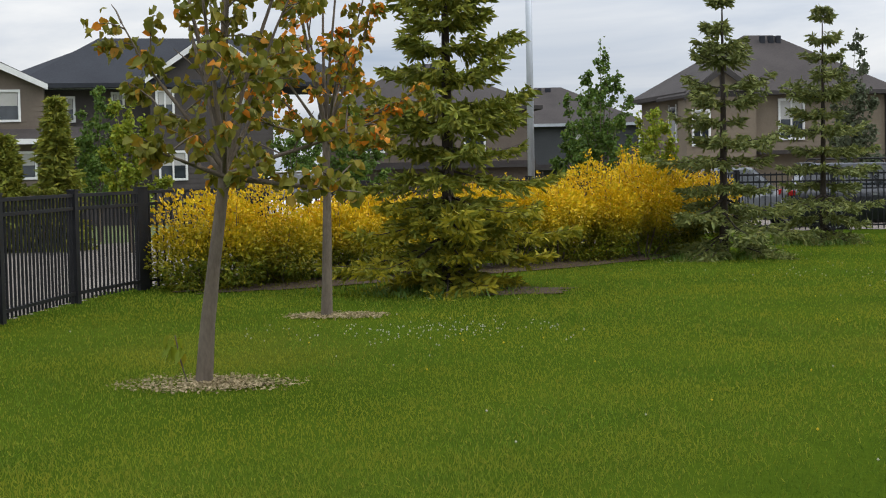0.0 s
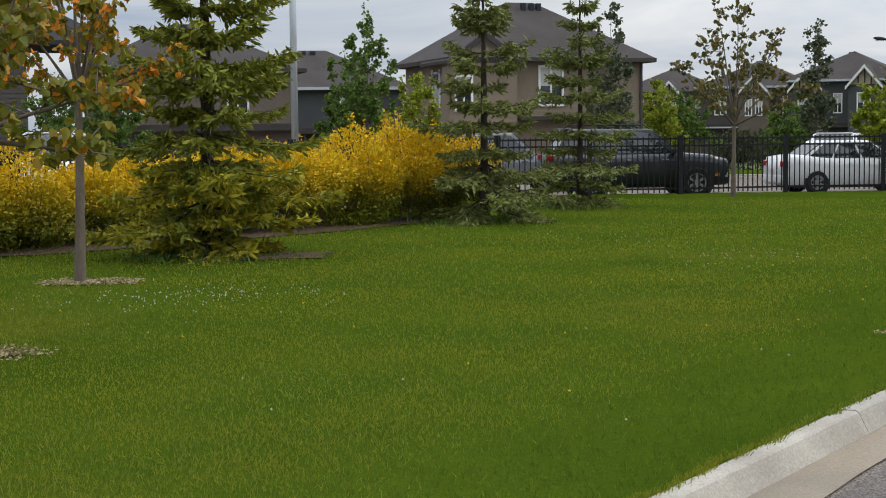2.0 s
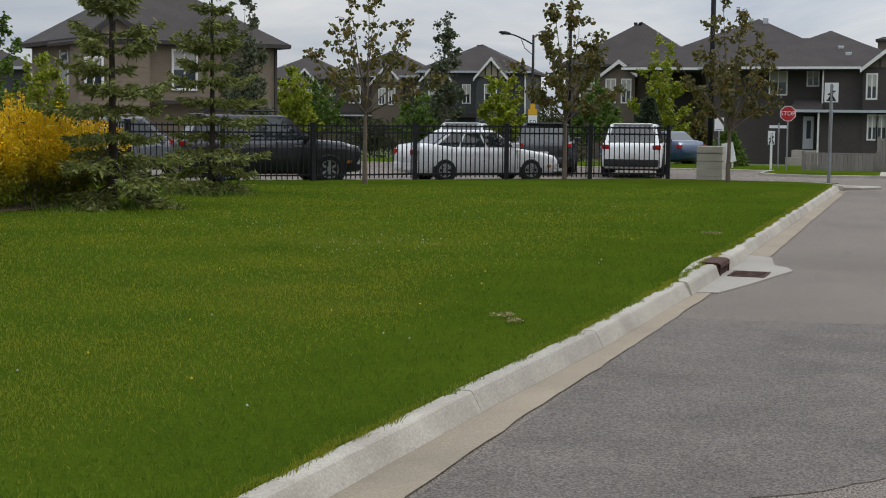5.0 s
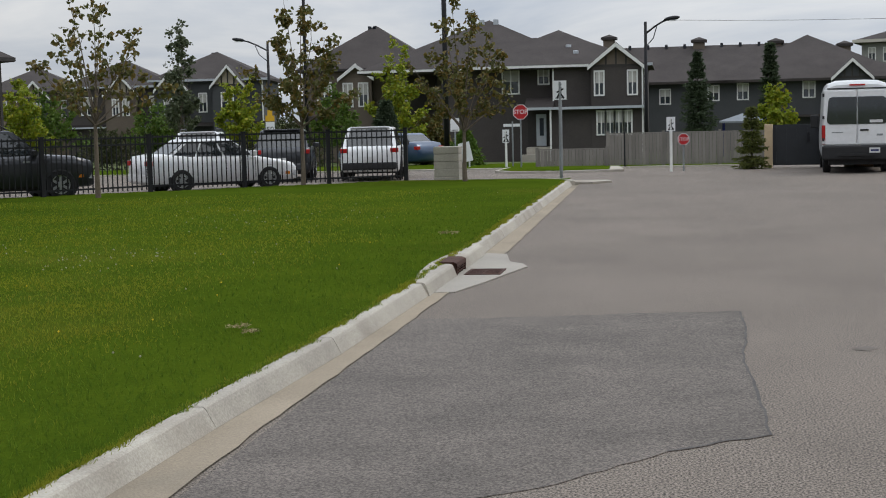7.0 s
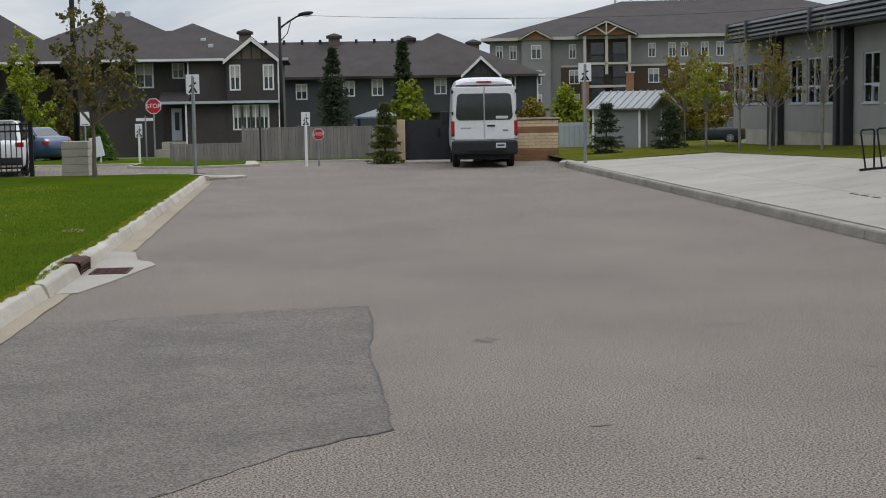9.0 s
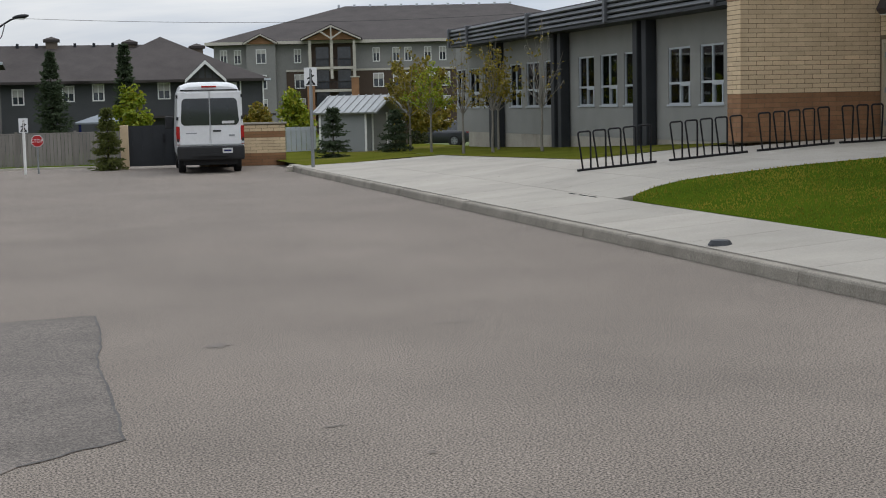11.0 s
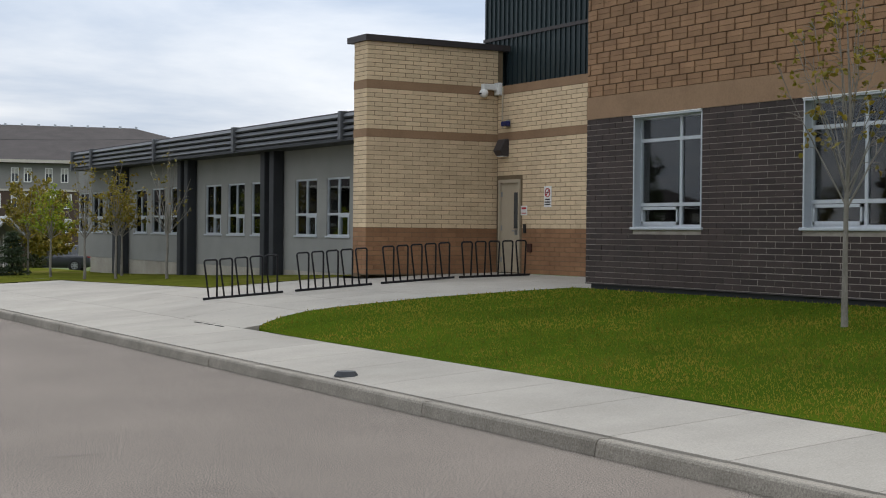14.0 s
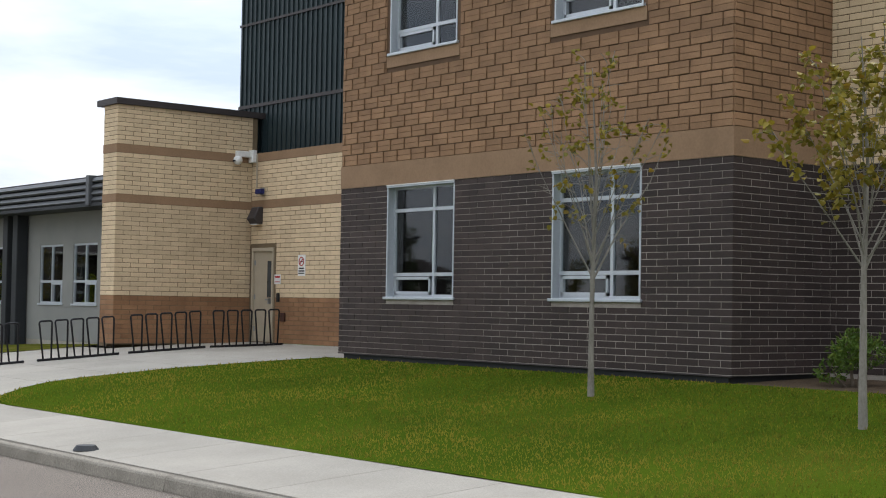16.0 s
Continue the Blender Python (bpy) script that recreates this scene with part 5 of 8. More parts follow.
def house(x, y, z, turn, w, d, h, rise, wall, roof, label, windows=(), gables=(), belt=None, group="houses behind the street", garage=None, over=0.4, vents=3):
    """A two-storey house; its front looks to -y before the turn. Windows (x0, x1, z0, z1) are on the front."""
    hs = thing("house", x, y, z, label, "house", group=group, turn=turn)
    part("wall", boxes((0, w, 0, d, -0.5, h)), wall, hs)
    bm = bmesh.new()
    lap(bm, 0, w, 0, 0.0, h, holes=[(a - 0.09, b + 0.09, c - 0.09, e + 0.09) for a, b, c, e in windows])
    part("siding", bm, wall, hs, kind="stuff")
    bm = bmesh.new()
    r0, r1 = hip_roof(bm, 0, w, 0, d, h + 0.1, rise, over)
    rf = part("roof", bm, roof, hs)
    part("eaves_trim", boxes((-over - 0.02, w + over + 0.02, -over - 0.05, -over + 0.02, h - 0.06, h + 0.10)), M_TRIM_D if wall in (M_SIDE_B, M_SIDE_T) else M_ALU, hs)
    rnd = random.Random(int(x * 7 + y))
    for i in range(vents):
        f = (i + 0.7) / (vents + 0.5)
        vx, vy = r0[0] + (r1[0] - r0[0]) * f + rnd.uniform(-0.4, 0.4), (r0[1] + r1[1]) / 2 - 0.5
        part("roof_vent", boxes((vx - 0.11, vx + 0.11, vy - 0.11, vy + 0.11, h + rise - 0.5, h + rise + 0.04), bevel=0.03), M_SHINGLE_D, rf)
    for k in windows:
        house_window(hs, *k, 0.0)
    if belt:
        part("belt_roof", boxes((-0.1, w + 0.1, -0.55, 0.0, belt, belt + 0.1), (-0.1, w + 0.1, -0.35, 0.0, belt + 0.1, belt + 0.28)), roof, hs)
        part("belt_trim", boxes((-0.14, w + 0.14, -0.6, -0.55, belt - 0.02, belt + 0.1)), M_ALU if wall is M_SIDE_D else M_TRIM_D, hs)
    if garage:
        a, b = garage
        gd = part("garage_door", boxes((a, b, -0.03, 0.0, 0.0, 2.3)), M_WHITE, hs)
        for i in range(4):
            part("garage_panel", boxes((a + 0.1, b - 0.1, -0.05, -0.03, 0.1 + i * 0.55, 0.55 + i * 0.55)), M_WHITE, gd)
    for k in gables:
        gable(hs, *k)
    part("downpipe", boxes((w - 0.1, w, -0.12, -0.03, 0, h)), M_TRIM_D if wall is M_SIDE_B else M_WHITE, hs)
    return hs


# corner house across the street, dark siding, gabled bay
hz = -0.8
h1 = house(-14.2, 88.0, hz, 0, 12.2, 9.0, 5.55, 1.9, M_SIDE_D, M_SHINGLE, "dark grey two-storey corner house with a brown hip roof",
           windows=[(3.75, 4.65, 4.08, 5.42), (5.9, 6.45, 4.6, 5.4)], belt=None, vents=0,
           gables=[(9.1, 12.0, -2.0, 0.5, 0.0, 5.5, 6.7, M_SIDE_D, M_SHINGLE, [(9.35, 9.8, 3.84, 5.14), (11.26, 11.71, 3.84, 5.14), (9.47, 9.87, 1.56, 2.84), (9.97, 10.38, 1.56, 2.84), (10.48, 10.88, 1.56, 2.84), (10.98, 11.38, 1.56, 2.84)], True, M_SIDE_T)])
part("porch_roof", boxes((5.2, 12.2, -2.5, 0.0, 3.06, 3.16)), M_SHINGLE, h1)
part("porch_trim", boxes((5.15, 12.25, -2.56, -2.5, 3.02, 3.17)), M_ALU, h1)
bm = bmesh.new()
prism(bm, [(-2.5, 3.16), (-0.6, 3.75), (0.0, 3.75), (0.0, 3.16)], 5.2, 6.9, "x")
part("porch_slope", bm, M_SHINGLE, h1)
part("ground_wall", boxes((6.75, 9.1, -1.95, 0.0, 0.0, 3.02)), M_SIDE_D, h1)
part("upper_wall", boxes((6.9, 9.1, -1.2, 0.0, 3.16, 5.5)), M_SIDE_D, h1)
part("porch_recess", boxes((5.2, 6.75, -0.08, -0.02, 0.0, 3.02)), M_TRIM_D, h1)
dr = part("front_door", boxes((5.7, 6.3, -0.13, -0.08, 0.9, 2.78)), M_ALU, h1, "pale front door with dark glass")
part("door_glass", boxes((5.9, 6.15, -0.15, -0.13, 1.5, 2.55)), M_DARKGLASS, dr)
part("porch_steps", boxes((5.3, 6.7, -2.2, -0.1, -0.2, 0.85), (5.0, 6.7, -2.6, -2.2, -0.2, 0.45)), M_KERB, h1)
part("porch_post", boxes((6.7, 6.8, -2.4, -2.3, 0.0, 3.02)), M_WHITE, h1)
part("downpipe", boxes((6.8, 6.88, -1.28, -1.2, 3.2, 5.5)), M_WHITE, h1)
part("downpipe", boxes((12.02, 12.1, -2.1, -2.0, 0.2, 5.4)), M_WHITE, h1)
for x0, x1, y0, y1, r in ((-4.7, 8.9, 0.2, 14.4, 3.3), (1.8, 11.8, -1.2, 9.6, 2.35)):
    bm = bmesh.new()
    hip_roof(bm, x0, x1, y0, y1, 5.60, r, 0.4)
    part("hip_roof", bm, M_SHINGLE, h1)
part("gutter", boxes((1.4, 8.95, -1.68, -1.6, 5.48, 5.62)), M_WHITE, h1)
part("gutter", boxes((-5.1, 1.4, -0.28, -0.2, 5.48, 5.62)), M_WHITE, h1)
for x, y, z in ((7.6, 1.2, 6.75), (8.1, 0.2, 6.35), (1.7, 6.4, 8.75), (2.6, 6.4, 8.75)):
    part("roof_vent", boxes((x - 0.16, x + 0.16, y - 0.15, y + 0.15, z - 0.3, z + 0.16), bevel=0.03), M_ALU, h1)
# houses further along the street
house(-24.2, 93.5, hz, 4, 8.6, 9, 5.9, 3.0, M_SIDE_T, M_SHINGLE, "brown two-storey house with a pitched porch roof", windows=[(1.0, 1.8, 3.6, 5.1), (6.0, 7.0, 3.9, 5.2)],
      gables=[(2.6, 4.6, -0.7, 0.5, 0, 5.4, 6.2, M_SIDE_T, M_SHINGLE, [(2.8, 3.3, 3.6, 5.0), (3.8, 4.3, 3.6, 5.0)], False), (6.9, 8.7, -0.6, 0.5, 0, 5.6, 6.6, M_SIDE_D, M_SHINGLE, [], True)], belt=2.7)
house(-38.9, 106.0, hz, 8, 8.2, 9, 5.9, 2.2, M_SIDE_G, M_SHINGLE, "slate grey two-storey house with white gables", windows=[(3.4, 3.9, 3.6, 4.9)],
      gables=[(0.4, 2.6, -1.0, 0.5, 0, 5.3, 6.6, M_SIDE_G, M_SHINGLE, [(1.0, 2.0, 3.5, 4.8)], True, M_CREAM), (4.6, 6.9, -1.2, 0.5, 0, 5.5, 6.9, M_SIDE_G, M_SHINGLE, [(5.3, 6.1, 3.6, 4.9)], True, M_CREAM)], belt=2.5, garage=(4.6, 6.9))
house(-48.0, 111.0, hz, 12, 8.2, 9, 5.7, 2.2, M_SIDE_D, M_SHINGLE, "dark grey two-storey house with a white gable", windows=[(1.2, 2.0, 3.6, 4.9), (6.6, 7.4, 3.6, 4.9)],
      gables=[(3.2, 5.6, -1.0, 0.5, 0, 5.2, 6.6, M_SIDE_T, M_SHINGLE, [(3.8, 4.2, 3.5, 4.7), (4.6, 5.0, 3.5, 4.7)], True, M_CREAM)], belt=2.5)
house(-56.5, 113.5, hz, 16, 8.2, 9, 5.5, 2.1, M_SIDE_B, M_SHINGLE, "beige two-storey house with a gabled bay", windows=[(1.2, 2.0, 3.5, 4.8), (6.5, 7.4, 3.5, 4.8)],
      gables=[(3.2, 5.6, -1.0, 0.5, 0, 5.0, 6.4, M_SIDE_G, M_SHINGLE, [(3.9, 4.9, 3.4, 4.6)], True, M_CREAM)], belt=2.5)
house(-65.0, 114.5, hz, 22, 8.4, 9, 5.3, 2.0, M_SIDE_D, M_SHINGLE, "dark two-storey house far along the street", windows=[(1.5, 2.3, 3.4, 4.7), (5.4, 6.4, 3.4, 4.7)], belt=2.5)
# beige house beyond the parking lot
h0 = house(-32.61, 50.16, -0.35, 51, 8.3, 7.0, 5.0, 2.55, M_SIDE_B, M_SHINGLE, "beige two-storey house with a hip roof and cream gable", windows=[(3.7, 4.65, 3.2, 4.7)], over=0.45,
           gables=[(-0.4, 2.5, -0.5, 0.5, 0, 4.95, 6.0, M_SIDE_B, M_SHINGLE, [(-0.1, 0.5, 3.0, 4.3)], True, M_CREAM)], belt=None, group="houses beyond the lot")
part("garage_roof", boxes((2.6, 6.4, -0.7, 0.0, 2.55, 2.7)), M_SHINGLE, h0)
part("side_window", boxes((-0.03, 0.0, 2.0, 2.9, 3.2, 4.6)), M_DARKGLASS, h0)
part("side_window_trim", boxes((-0.05, 0.0, 1.9, 2.0, 3.1, 4.7), (-0.05, 0.0, 2.9, 3.0, 3.1, 4.7)), M_WHITE, h0)
# dark-roofed house beyond the corner of the fence
hl = house(-51.67, 30.41, -0.4, 55, 10.4, 8.0, 5.7, 2.05, M_SIDE_D, M_SHINGLE_D, "dark-sided house with a blue-black roof and white trim", windows=[(2.5, 2.95, 4.45, 5.3), (4.5, 4.85, 5.0, 5.45)], over=0.45,
           gables=[(-1.4, 1.9, -1.4, 0.5, 0, 5.75, 6.55, M_SIDE_T, M_SHINGLE, [(-0.5, 0.95, 4.45, 5.5), (0.0, 1.5, 2.25, 3.15)], False), (5.9, 10.7, -0.8, 0.5, 0, 6.05, 7.75, M_SIDE_D, M_SHINGLE_D, [(6.2, 6.75, 4.5, 5.5), (9.2, 9.7, 4.5, 5.5), (6.25, 7.2, 2.1, 3.1)], False)], belt=None, group="houses beyond the lot")
part("porch_roof", boxes((-1.6, 3.4, -2.0, 0.0, 3.55, 3.68)), M_SHINGLE, hl)
bm = bmesh.new()
prism(bm, [(-2.0, 3.68), (-1.4, 4.1), (0.0, 4.25), (0.0, 3.68)], -1.6, 3.4, "x")
part("porch_slope", bm, M_SHINGLE, hl)
part("porch_trim", boxes((-1.65, 3.45, -2.08, -2.0, 3.5, 3.7)), M_WHITE, hl)
bm = bmesh.new()
hip_roof(bm, 0.9, 14.0, -0.9, 5.3, 5.85, 2.0, 0.1)
part("ridge_roof", bm, M_SHINGLE_D, hl)
house(-53.67, 60.51, -0.6, 42, 9.5, 8.0, 4.7, 2.2, M_SIDE_G, M_SHINGLE, "slate grey house between the trees", windows=[(1.5, 2.3, 3.0, 4.2), (6.0, 6.8, 3.0, 4.2)], belt=2.3, group="houses beyond the lot")
house(-47.67, 44.51, -0.5, 48, 9.0, 8.0, 5.0, 2.2, M_SIDE_T, M_SHINGLE, "brown house half hidden by trees", windows=[(1.5, 2.3, 3.2, 4.4), (6.0, 6.8, 3.2, 4.4)], belt=2.4, group="houses beyond the lot")
# terrace behind the garden fence
t1 = house(-3.4, 106.0, hz, -2, 19.3, 12, 4.75, 2.75, M_SIDE_G, M_SHINGLE, "slate grey terrace with a long brown roof and square vents",
           windows=[(2.05, 2.7, 3.35, 4.3), (5.42, 6.08, 3.52, 4.48), (7.45, 8.1, 3.54, 4.56), (11.93, 12.64, 3.58, 4.6), (16.6, 17.3, 3.5, 4.5), (9.6, 10.4, 0.5, 1.9), (13.2, 14.2, 0.4, 1.9)], vents=0, over=0.45,
           gables=[(13.85, 16.35, -1.2, 0.5, 2.2, 4.85, 6.05, M_SIDE_G, M_SHINGLE, [], True)])
bm = bmesh.new()
prism(bm, [(0.9, 4.9), (6.0, 7.6), (11.1, 4.9)], -6.0, 10.5, "x")
part("back_roof", bm, M_SHINGLE, t1, "brown ridge running on behind")
part("back_wall", boxes((-6.0, 0.0, 1.2, 10.8, -0.5, 4.9)), M_SIDE_G, t1)
for x, ct in ((-2.0, 8.4), (4.65, 8.0), (10.2, 7.75), (15.1, 7.4)):
    ch = part("chimney", boxes((x - 0.42, x + 0.42, 5.5, 6.4, 6.0, ct)), M_SIDE_T, t1)
    bm = bmesh.new()
    hip_roof(bm, x - 0.42, x + 0.42, 5.5, 6.4, ct + 0.02, 0.22, 0.16)
    part("vent_cap", bm, M_SHINGLE, ch)
for i in range(11):
    part("ridge_vent", boxes((-4.6 + i * 1.35, -4.4 + i * 1.35, 5.6, 5.85, 7.4, 7.74), bevel=0.03), M_SHINGLE_D, t1)
for x0, x1, r in ((-0.2, 6.8, 2.0), (6.1, 18.8, 3.3)):
    bm = bmesh.new()
    hip_roof(bm, x0, x1, -0.3, 13.5 if r > 2.5 else 8.0, 4.86, r, 0.45)
    part("front_roof", bm, M_SHINGLE, t1)
for x, y, z in ((8.9, 2.6, 6.15), (9.5, 2.6, 6.15), (3.0, 1.4, 5.7), (14.4, 2.4, 6.1)):
    part("roof_vent", boxes((x - 0.17, x + 0.17, y - 0.15, y + 0.15, z - 0.3, z + 0.15), bevel=0.03), M_ALU, t1)
part("downpipe", boxes((17.6, 17.7, -0.1, 0.0, 1.0, 4.7)), M_WHITE, t1)
part("lean_roof", boxes((10.0, 20.0, -0.9, 0.0, 2.2, 2.36)), M_SHINGLE, t1)
gz = thing("garden_gazebo", 2.6, 90.0, -0.9, "blue garden gazebo with a pale canopy", "gazebo")
M_CANVAS = material("pale_canvas", (0.20, 0.22, 0.24), (0.16, 0.18, 0.20), rough=0.8)
for u in (0, 2.6):
    for v in (0, 2.2):
        part("leg", boxes((u - 0.05, u + 0.05, v - 0.05, v + 0.05, 0, 2.1)), M_BLUE, gz)
bm = bmesh.new()
hip_roof(bm, 0, 2.6, 0, 2.2, 2.2, 0.45, 0.25, 0.1)
part("canopy", bm, M_CANVAS, gz)

# four-storey apartment block behind the school
M_APT = material("grey_stucco_apartment", (0.25, 0.245, 0.235), (0.21, 0.207, 0.20), scale=0.3, fine=6, rough=0.9, bump=0.1)
M_APB = material("brown_siding_apartment", (0.085, 0.060, 0.045), (0.07, 0.05, 0.038), scale=0.3, fine=6, rough=0.9, bump=0.1)
M_APC = material("pale_balcony_trim", (0.50, 0.47, 0.41), (0.43, 0.40, 0.35), scale=0.5, fine=8, rough=0.8, bump=0.05)
M_RAIL = material("dark_balcony", (0.03, 0.028, 0.028), (0.022, 0.02, 0.02), rough=0.7, bump=0)
apt = thing("apartment_block", 15.5, 150.0, -3.5, "four-storey grey and brown apartment block with gabled balconies", "apartment building", turn=-13)
part("wall", boxes((2.2, 46, 0, 26, 0, 11.9)), M_APT, apt)
part("lower_wall", boxes((9.4, 46, -0.12, 0.0, 0, 9.05)), M_APB, apt, "brown cladding on the lower storeys")
part("lower_wall", boxes((2.2, 5.6, -0.12, 0.0, 0, 6.6)), M_APB, apt)
part("wall_bay", boxes((5.5, 8.4, -0.7, 0.0, 0, 11.8)), M_APT, apt, "pale grey projecting bay")
part("cream_course", boxes((9.4, 46, -0.2, -0.121, 9.0, 9.2)), M_APC, apt)
bm = bmesh.new()
hip_roof(bm, 2.2, 46, 0, 26, 12.0, 4.3, 0.7, 0.3)
rf = part("roof", bm, M_SHINGLE, apt)
for i in range(12):
    part("roof_vent", boxes((14.4 + i * 1.7, 14.65 + i * 1.7, 12.7, 12.95, 15.8, 16.45)), M_ALU, rf)
part("eaves", boxes((1.4, 46.7, -0.82, -0.7, 11.75, 12.05)), M_APC, apt)
for zf in (2.6, 5.0, 7.4, 9.95):
    for x in (2.9, 4.3, 10.3, 18.2, 20.2, 21.4, 23.4, 24.9, 27.2, 28.6, 31.0, 33.2, 36.0, 38.5, 41.0):
        wide = 0.55 if zf > 9 or x < 9 else 0.9
        house_window(apt, x, x + wide, zf, zf + 1.25, -0.13 if (zf < 9 and x > 9) or (zf < 6 and x < 5) else 0.0, 0.4)
    house_window(apt, 6.55, 7.4, zf, zf + 1.25, -0.71, 0.3)
# gabled balcony tower
for x in (11.9, 14.05, 16.3):
    part("balcony_post", boxes((x - 0.14, x + 0.14, -2.1, -1.8, 8.2, 12.0)), M_APC, apt, "cream balcony post")
for zf in (4.9, 7.15, 9.4):
    part("balcony", boxes((11.75, 16.45, -2.1, -0.125, zf - 0.24, zf)), M_APC, apt)
    rl = part("balcony_rail", boxes((12.05, 16.2, -2.05, -2.0, zf + 0.75, zf + 0.82)), M_RAIL, apt)
    for k in range(28):
        part("baluster", boxes((12.1 + k * 0.148, 12.13 + k * 0.148, -2.035, -2.015, zf, zf + 0.75)), M_RAIL, rl)
part("balcony_back", boxes((11.9, 16.3, -0.18, -0.125, 0, 11.9)), M_APB, apt)
for zf in (5.0, 7.25, 9.5):
    for x in (12.4, 14.6):
        part("balcony_door", boxes((x, x + 1.3, -0.24, -0.18, zf, zf + 1.9)), M_DARKGLASS, apt)
for x in (11.55, 15.95):
    part("brick_pier", boxes((x, x + 0.75, -2.25, -1.6, 0, 8.3)), M_BRICK_O, apt)
    part("pier_cap", boxes((x - 0.08, x + 0.83, -2.33, -1.52, 8.3, 8.42)), M_APC, apt)
bm = bmesh.new()
prism(bm, [(11.4, 12.05), (16.7, 12.05), (14.05, 13.2)], -2.15, -2.0, "y")
part("gable_panel", bm, M_BRICK_O, apt)
bm = bmesh.new()
prism(bm, [(11.0, 12.0), (14.05, 13.3), (17.1, 12.0), (17.1, 12.2), (14.05, 13.55), (11.0, 12.2)], -2.5, 5.0, "y")
part("gable_roof", bm, M_SHINGLE, apt)
for x0, z0, x1, z1 in ((11.1, 12.05, 14.05, 13.38), (14.05, 13.38, 17.0, 12.05), (14.05, 12.0, 14.05, 13.4), (14.05, 12.15, 12.9, 12.9), (14.05, 12.15, 15.2, 12.9)):
    part("truss", tube(bmesh.new(), [(x0, -2.56, z0), (x1, -2.56, z1)], 0.1, 4), M_APC, apt)
bm = bmesh.new()
prism(bm, [(5.2, 11.75), (6.95, 12.6), (8.7, 11.75), (8.7, 11.95), (6.95, 12.85), (5.2, 11.95)], -1.2, 4.0, "y")
part("gable_roof", bm, M_SHINGLE, apt)
bm = bmesh.new()
prism(bm, [(5.5, 11.8), (8.4, 11.8), (6.95, 12.6)], -0.95, -0.8, "y")
part("gable_panel", bm, M_BRICK_O, apt)
for x0, z0, x1, z1 in ((5.25, 11.82, 6.95, 12.72), (6.95, 12.72, 8.65, 11.82)):
    part("barge_board", tube(bmesh.new(), [(x0, -1.25, z0), (x1, -1.25, z1)], 0.09, 4), M_APC, apt)


# ---- vehicles ----
def paint(name, c, rough=0.28, metal=0.2):
    m = material(name, c, tuple(v * 0.9 for v in c), scale=1.5, fine=8, rough=rough, metal=metal, bump=0, spec=0.5)
    m.node_tree.nodes["Principled BSDF"].inputs["Coat Weight"].default_value = 0.5
    return m


M_PWHITE = paint("white_car_paint", (0.72, 0.73, 0.74), metal=0.0)
M_PDARK = paint("charcoal_car_paint", (0.028, 0.030, 0.036))
M_PGREY = paint("silver_car_paint", (0.17, 0.18, 0.19))
M_PBLUE = paint("blue_car_paint", (0.03, 0.06, 0.12))
M_TYRE = material("tyre_rubber", (0.016, 0.016, 0.017), (0.024, 0.024, 0.024), scale=5, fine=40, rough=0.9)
M_RIM = material("alloy_rim", (0.42, 0.43, 0.44), (0.34, 0.35, 0.36), scale=4, fine=20, rough=0.35, metal=0.7, bump=0)
M_PLASTIC = material("black_plastic", (0.018, 0.018, 0.019), (0.026, 0.026, 0.027), scale=4, fine=40, rough=0.65)
M_TAIL = material("red_tail_lens", (0.38, 0.015, 0.012), (0.30, 0.01, 0.01), rough=0.2, bump=0)
M_HEAD = material("clear_lamp_lens", (0.55, 0.56, 0.57), (0.45, 0.46, 0.47), rough=0.15, bump=0)
M_AMBER = material("amber_lens", (0.6, 0.2, 0.03), (0.5, 0.16, 0.02), rough=0.2, bump=0)
M_CARGLASS = material("tinted_car_glass", (0.022, 0.027, 0.030), (0.015, 0.018, 0.020), scale=2, fine=4, rough=0.04, bump=0, spec=0.9)
M_PLATE = material("plate_white", (0.6, 0.6, 0.6), (0.55, 0.55, 0.55), rough=0.5, bump=0)


def loft(bm, rings):
    vs = [[bm.verts.new(p) for p in r] for r in rings]
    n = len(rings[0])
    for a, b in zip(vs, vs[1:]):
        for k in range(n):
            bm.faces.new((a[k], a[(k + 1) % n], b[(k + 1) % n], b[k]))
    bm.faces.new(vs[0][::-1])
    bm.faces.new(vs[-1])
    bmesh.ops.recalc_face_normals(bm, faces=bm.faces)
    return bm


def section(x, w, z0, z1, top=0.9, r=0.07):
    """A closed, softly rounded cross-section of half-width w between z0 and z1."""
    zc = (z0 + z1) / 2
    half = [(w * 0.90, z0), (w * 0.985, z0 + r), (w, zc - 0.02), (w * 0.99, zc + (z1 - zc) * 0.45), (w * (top + 0.05), z1 - r * 0.6), (w * top - 0.04, z1 - 0.012), (w * 0.45, z1)]
    return [(x, y, z) for y, z in half] + [(x, -y, z) for y, z in half[::-1]]


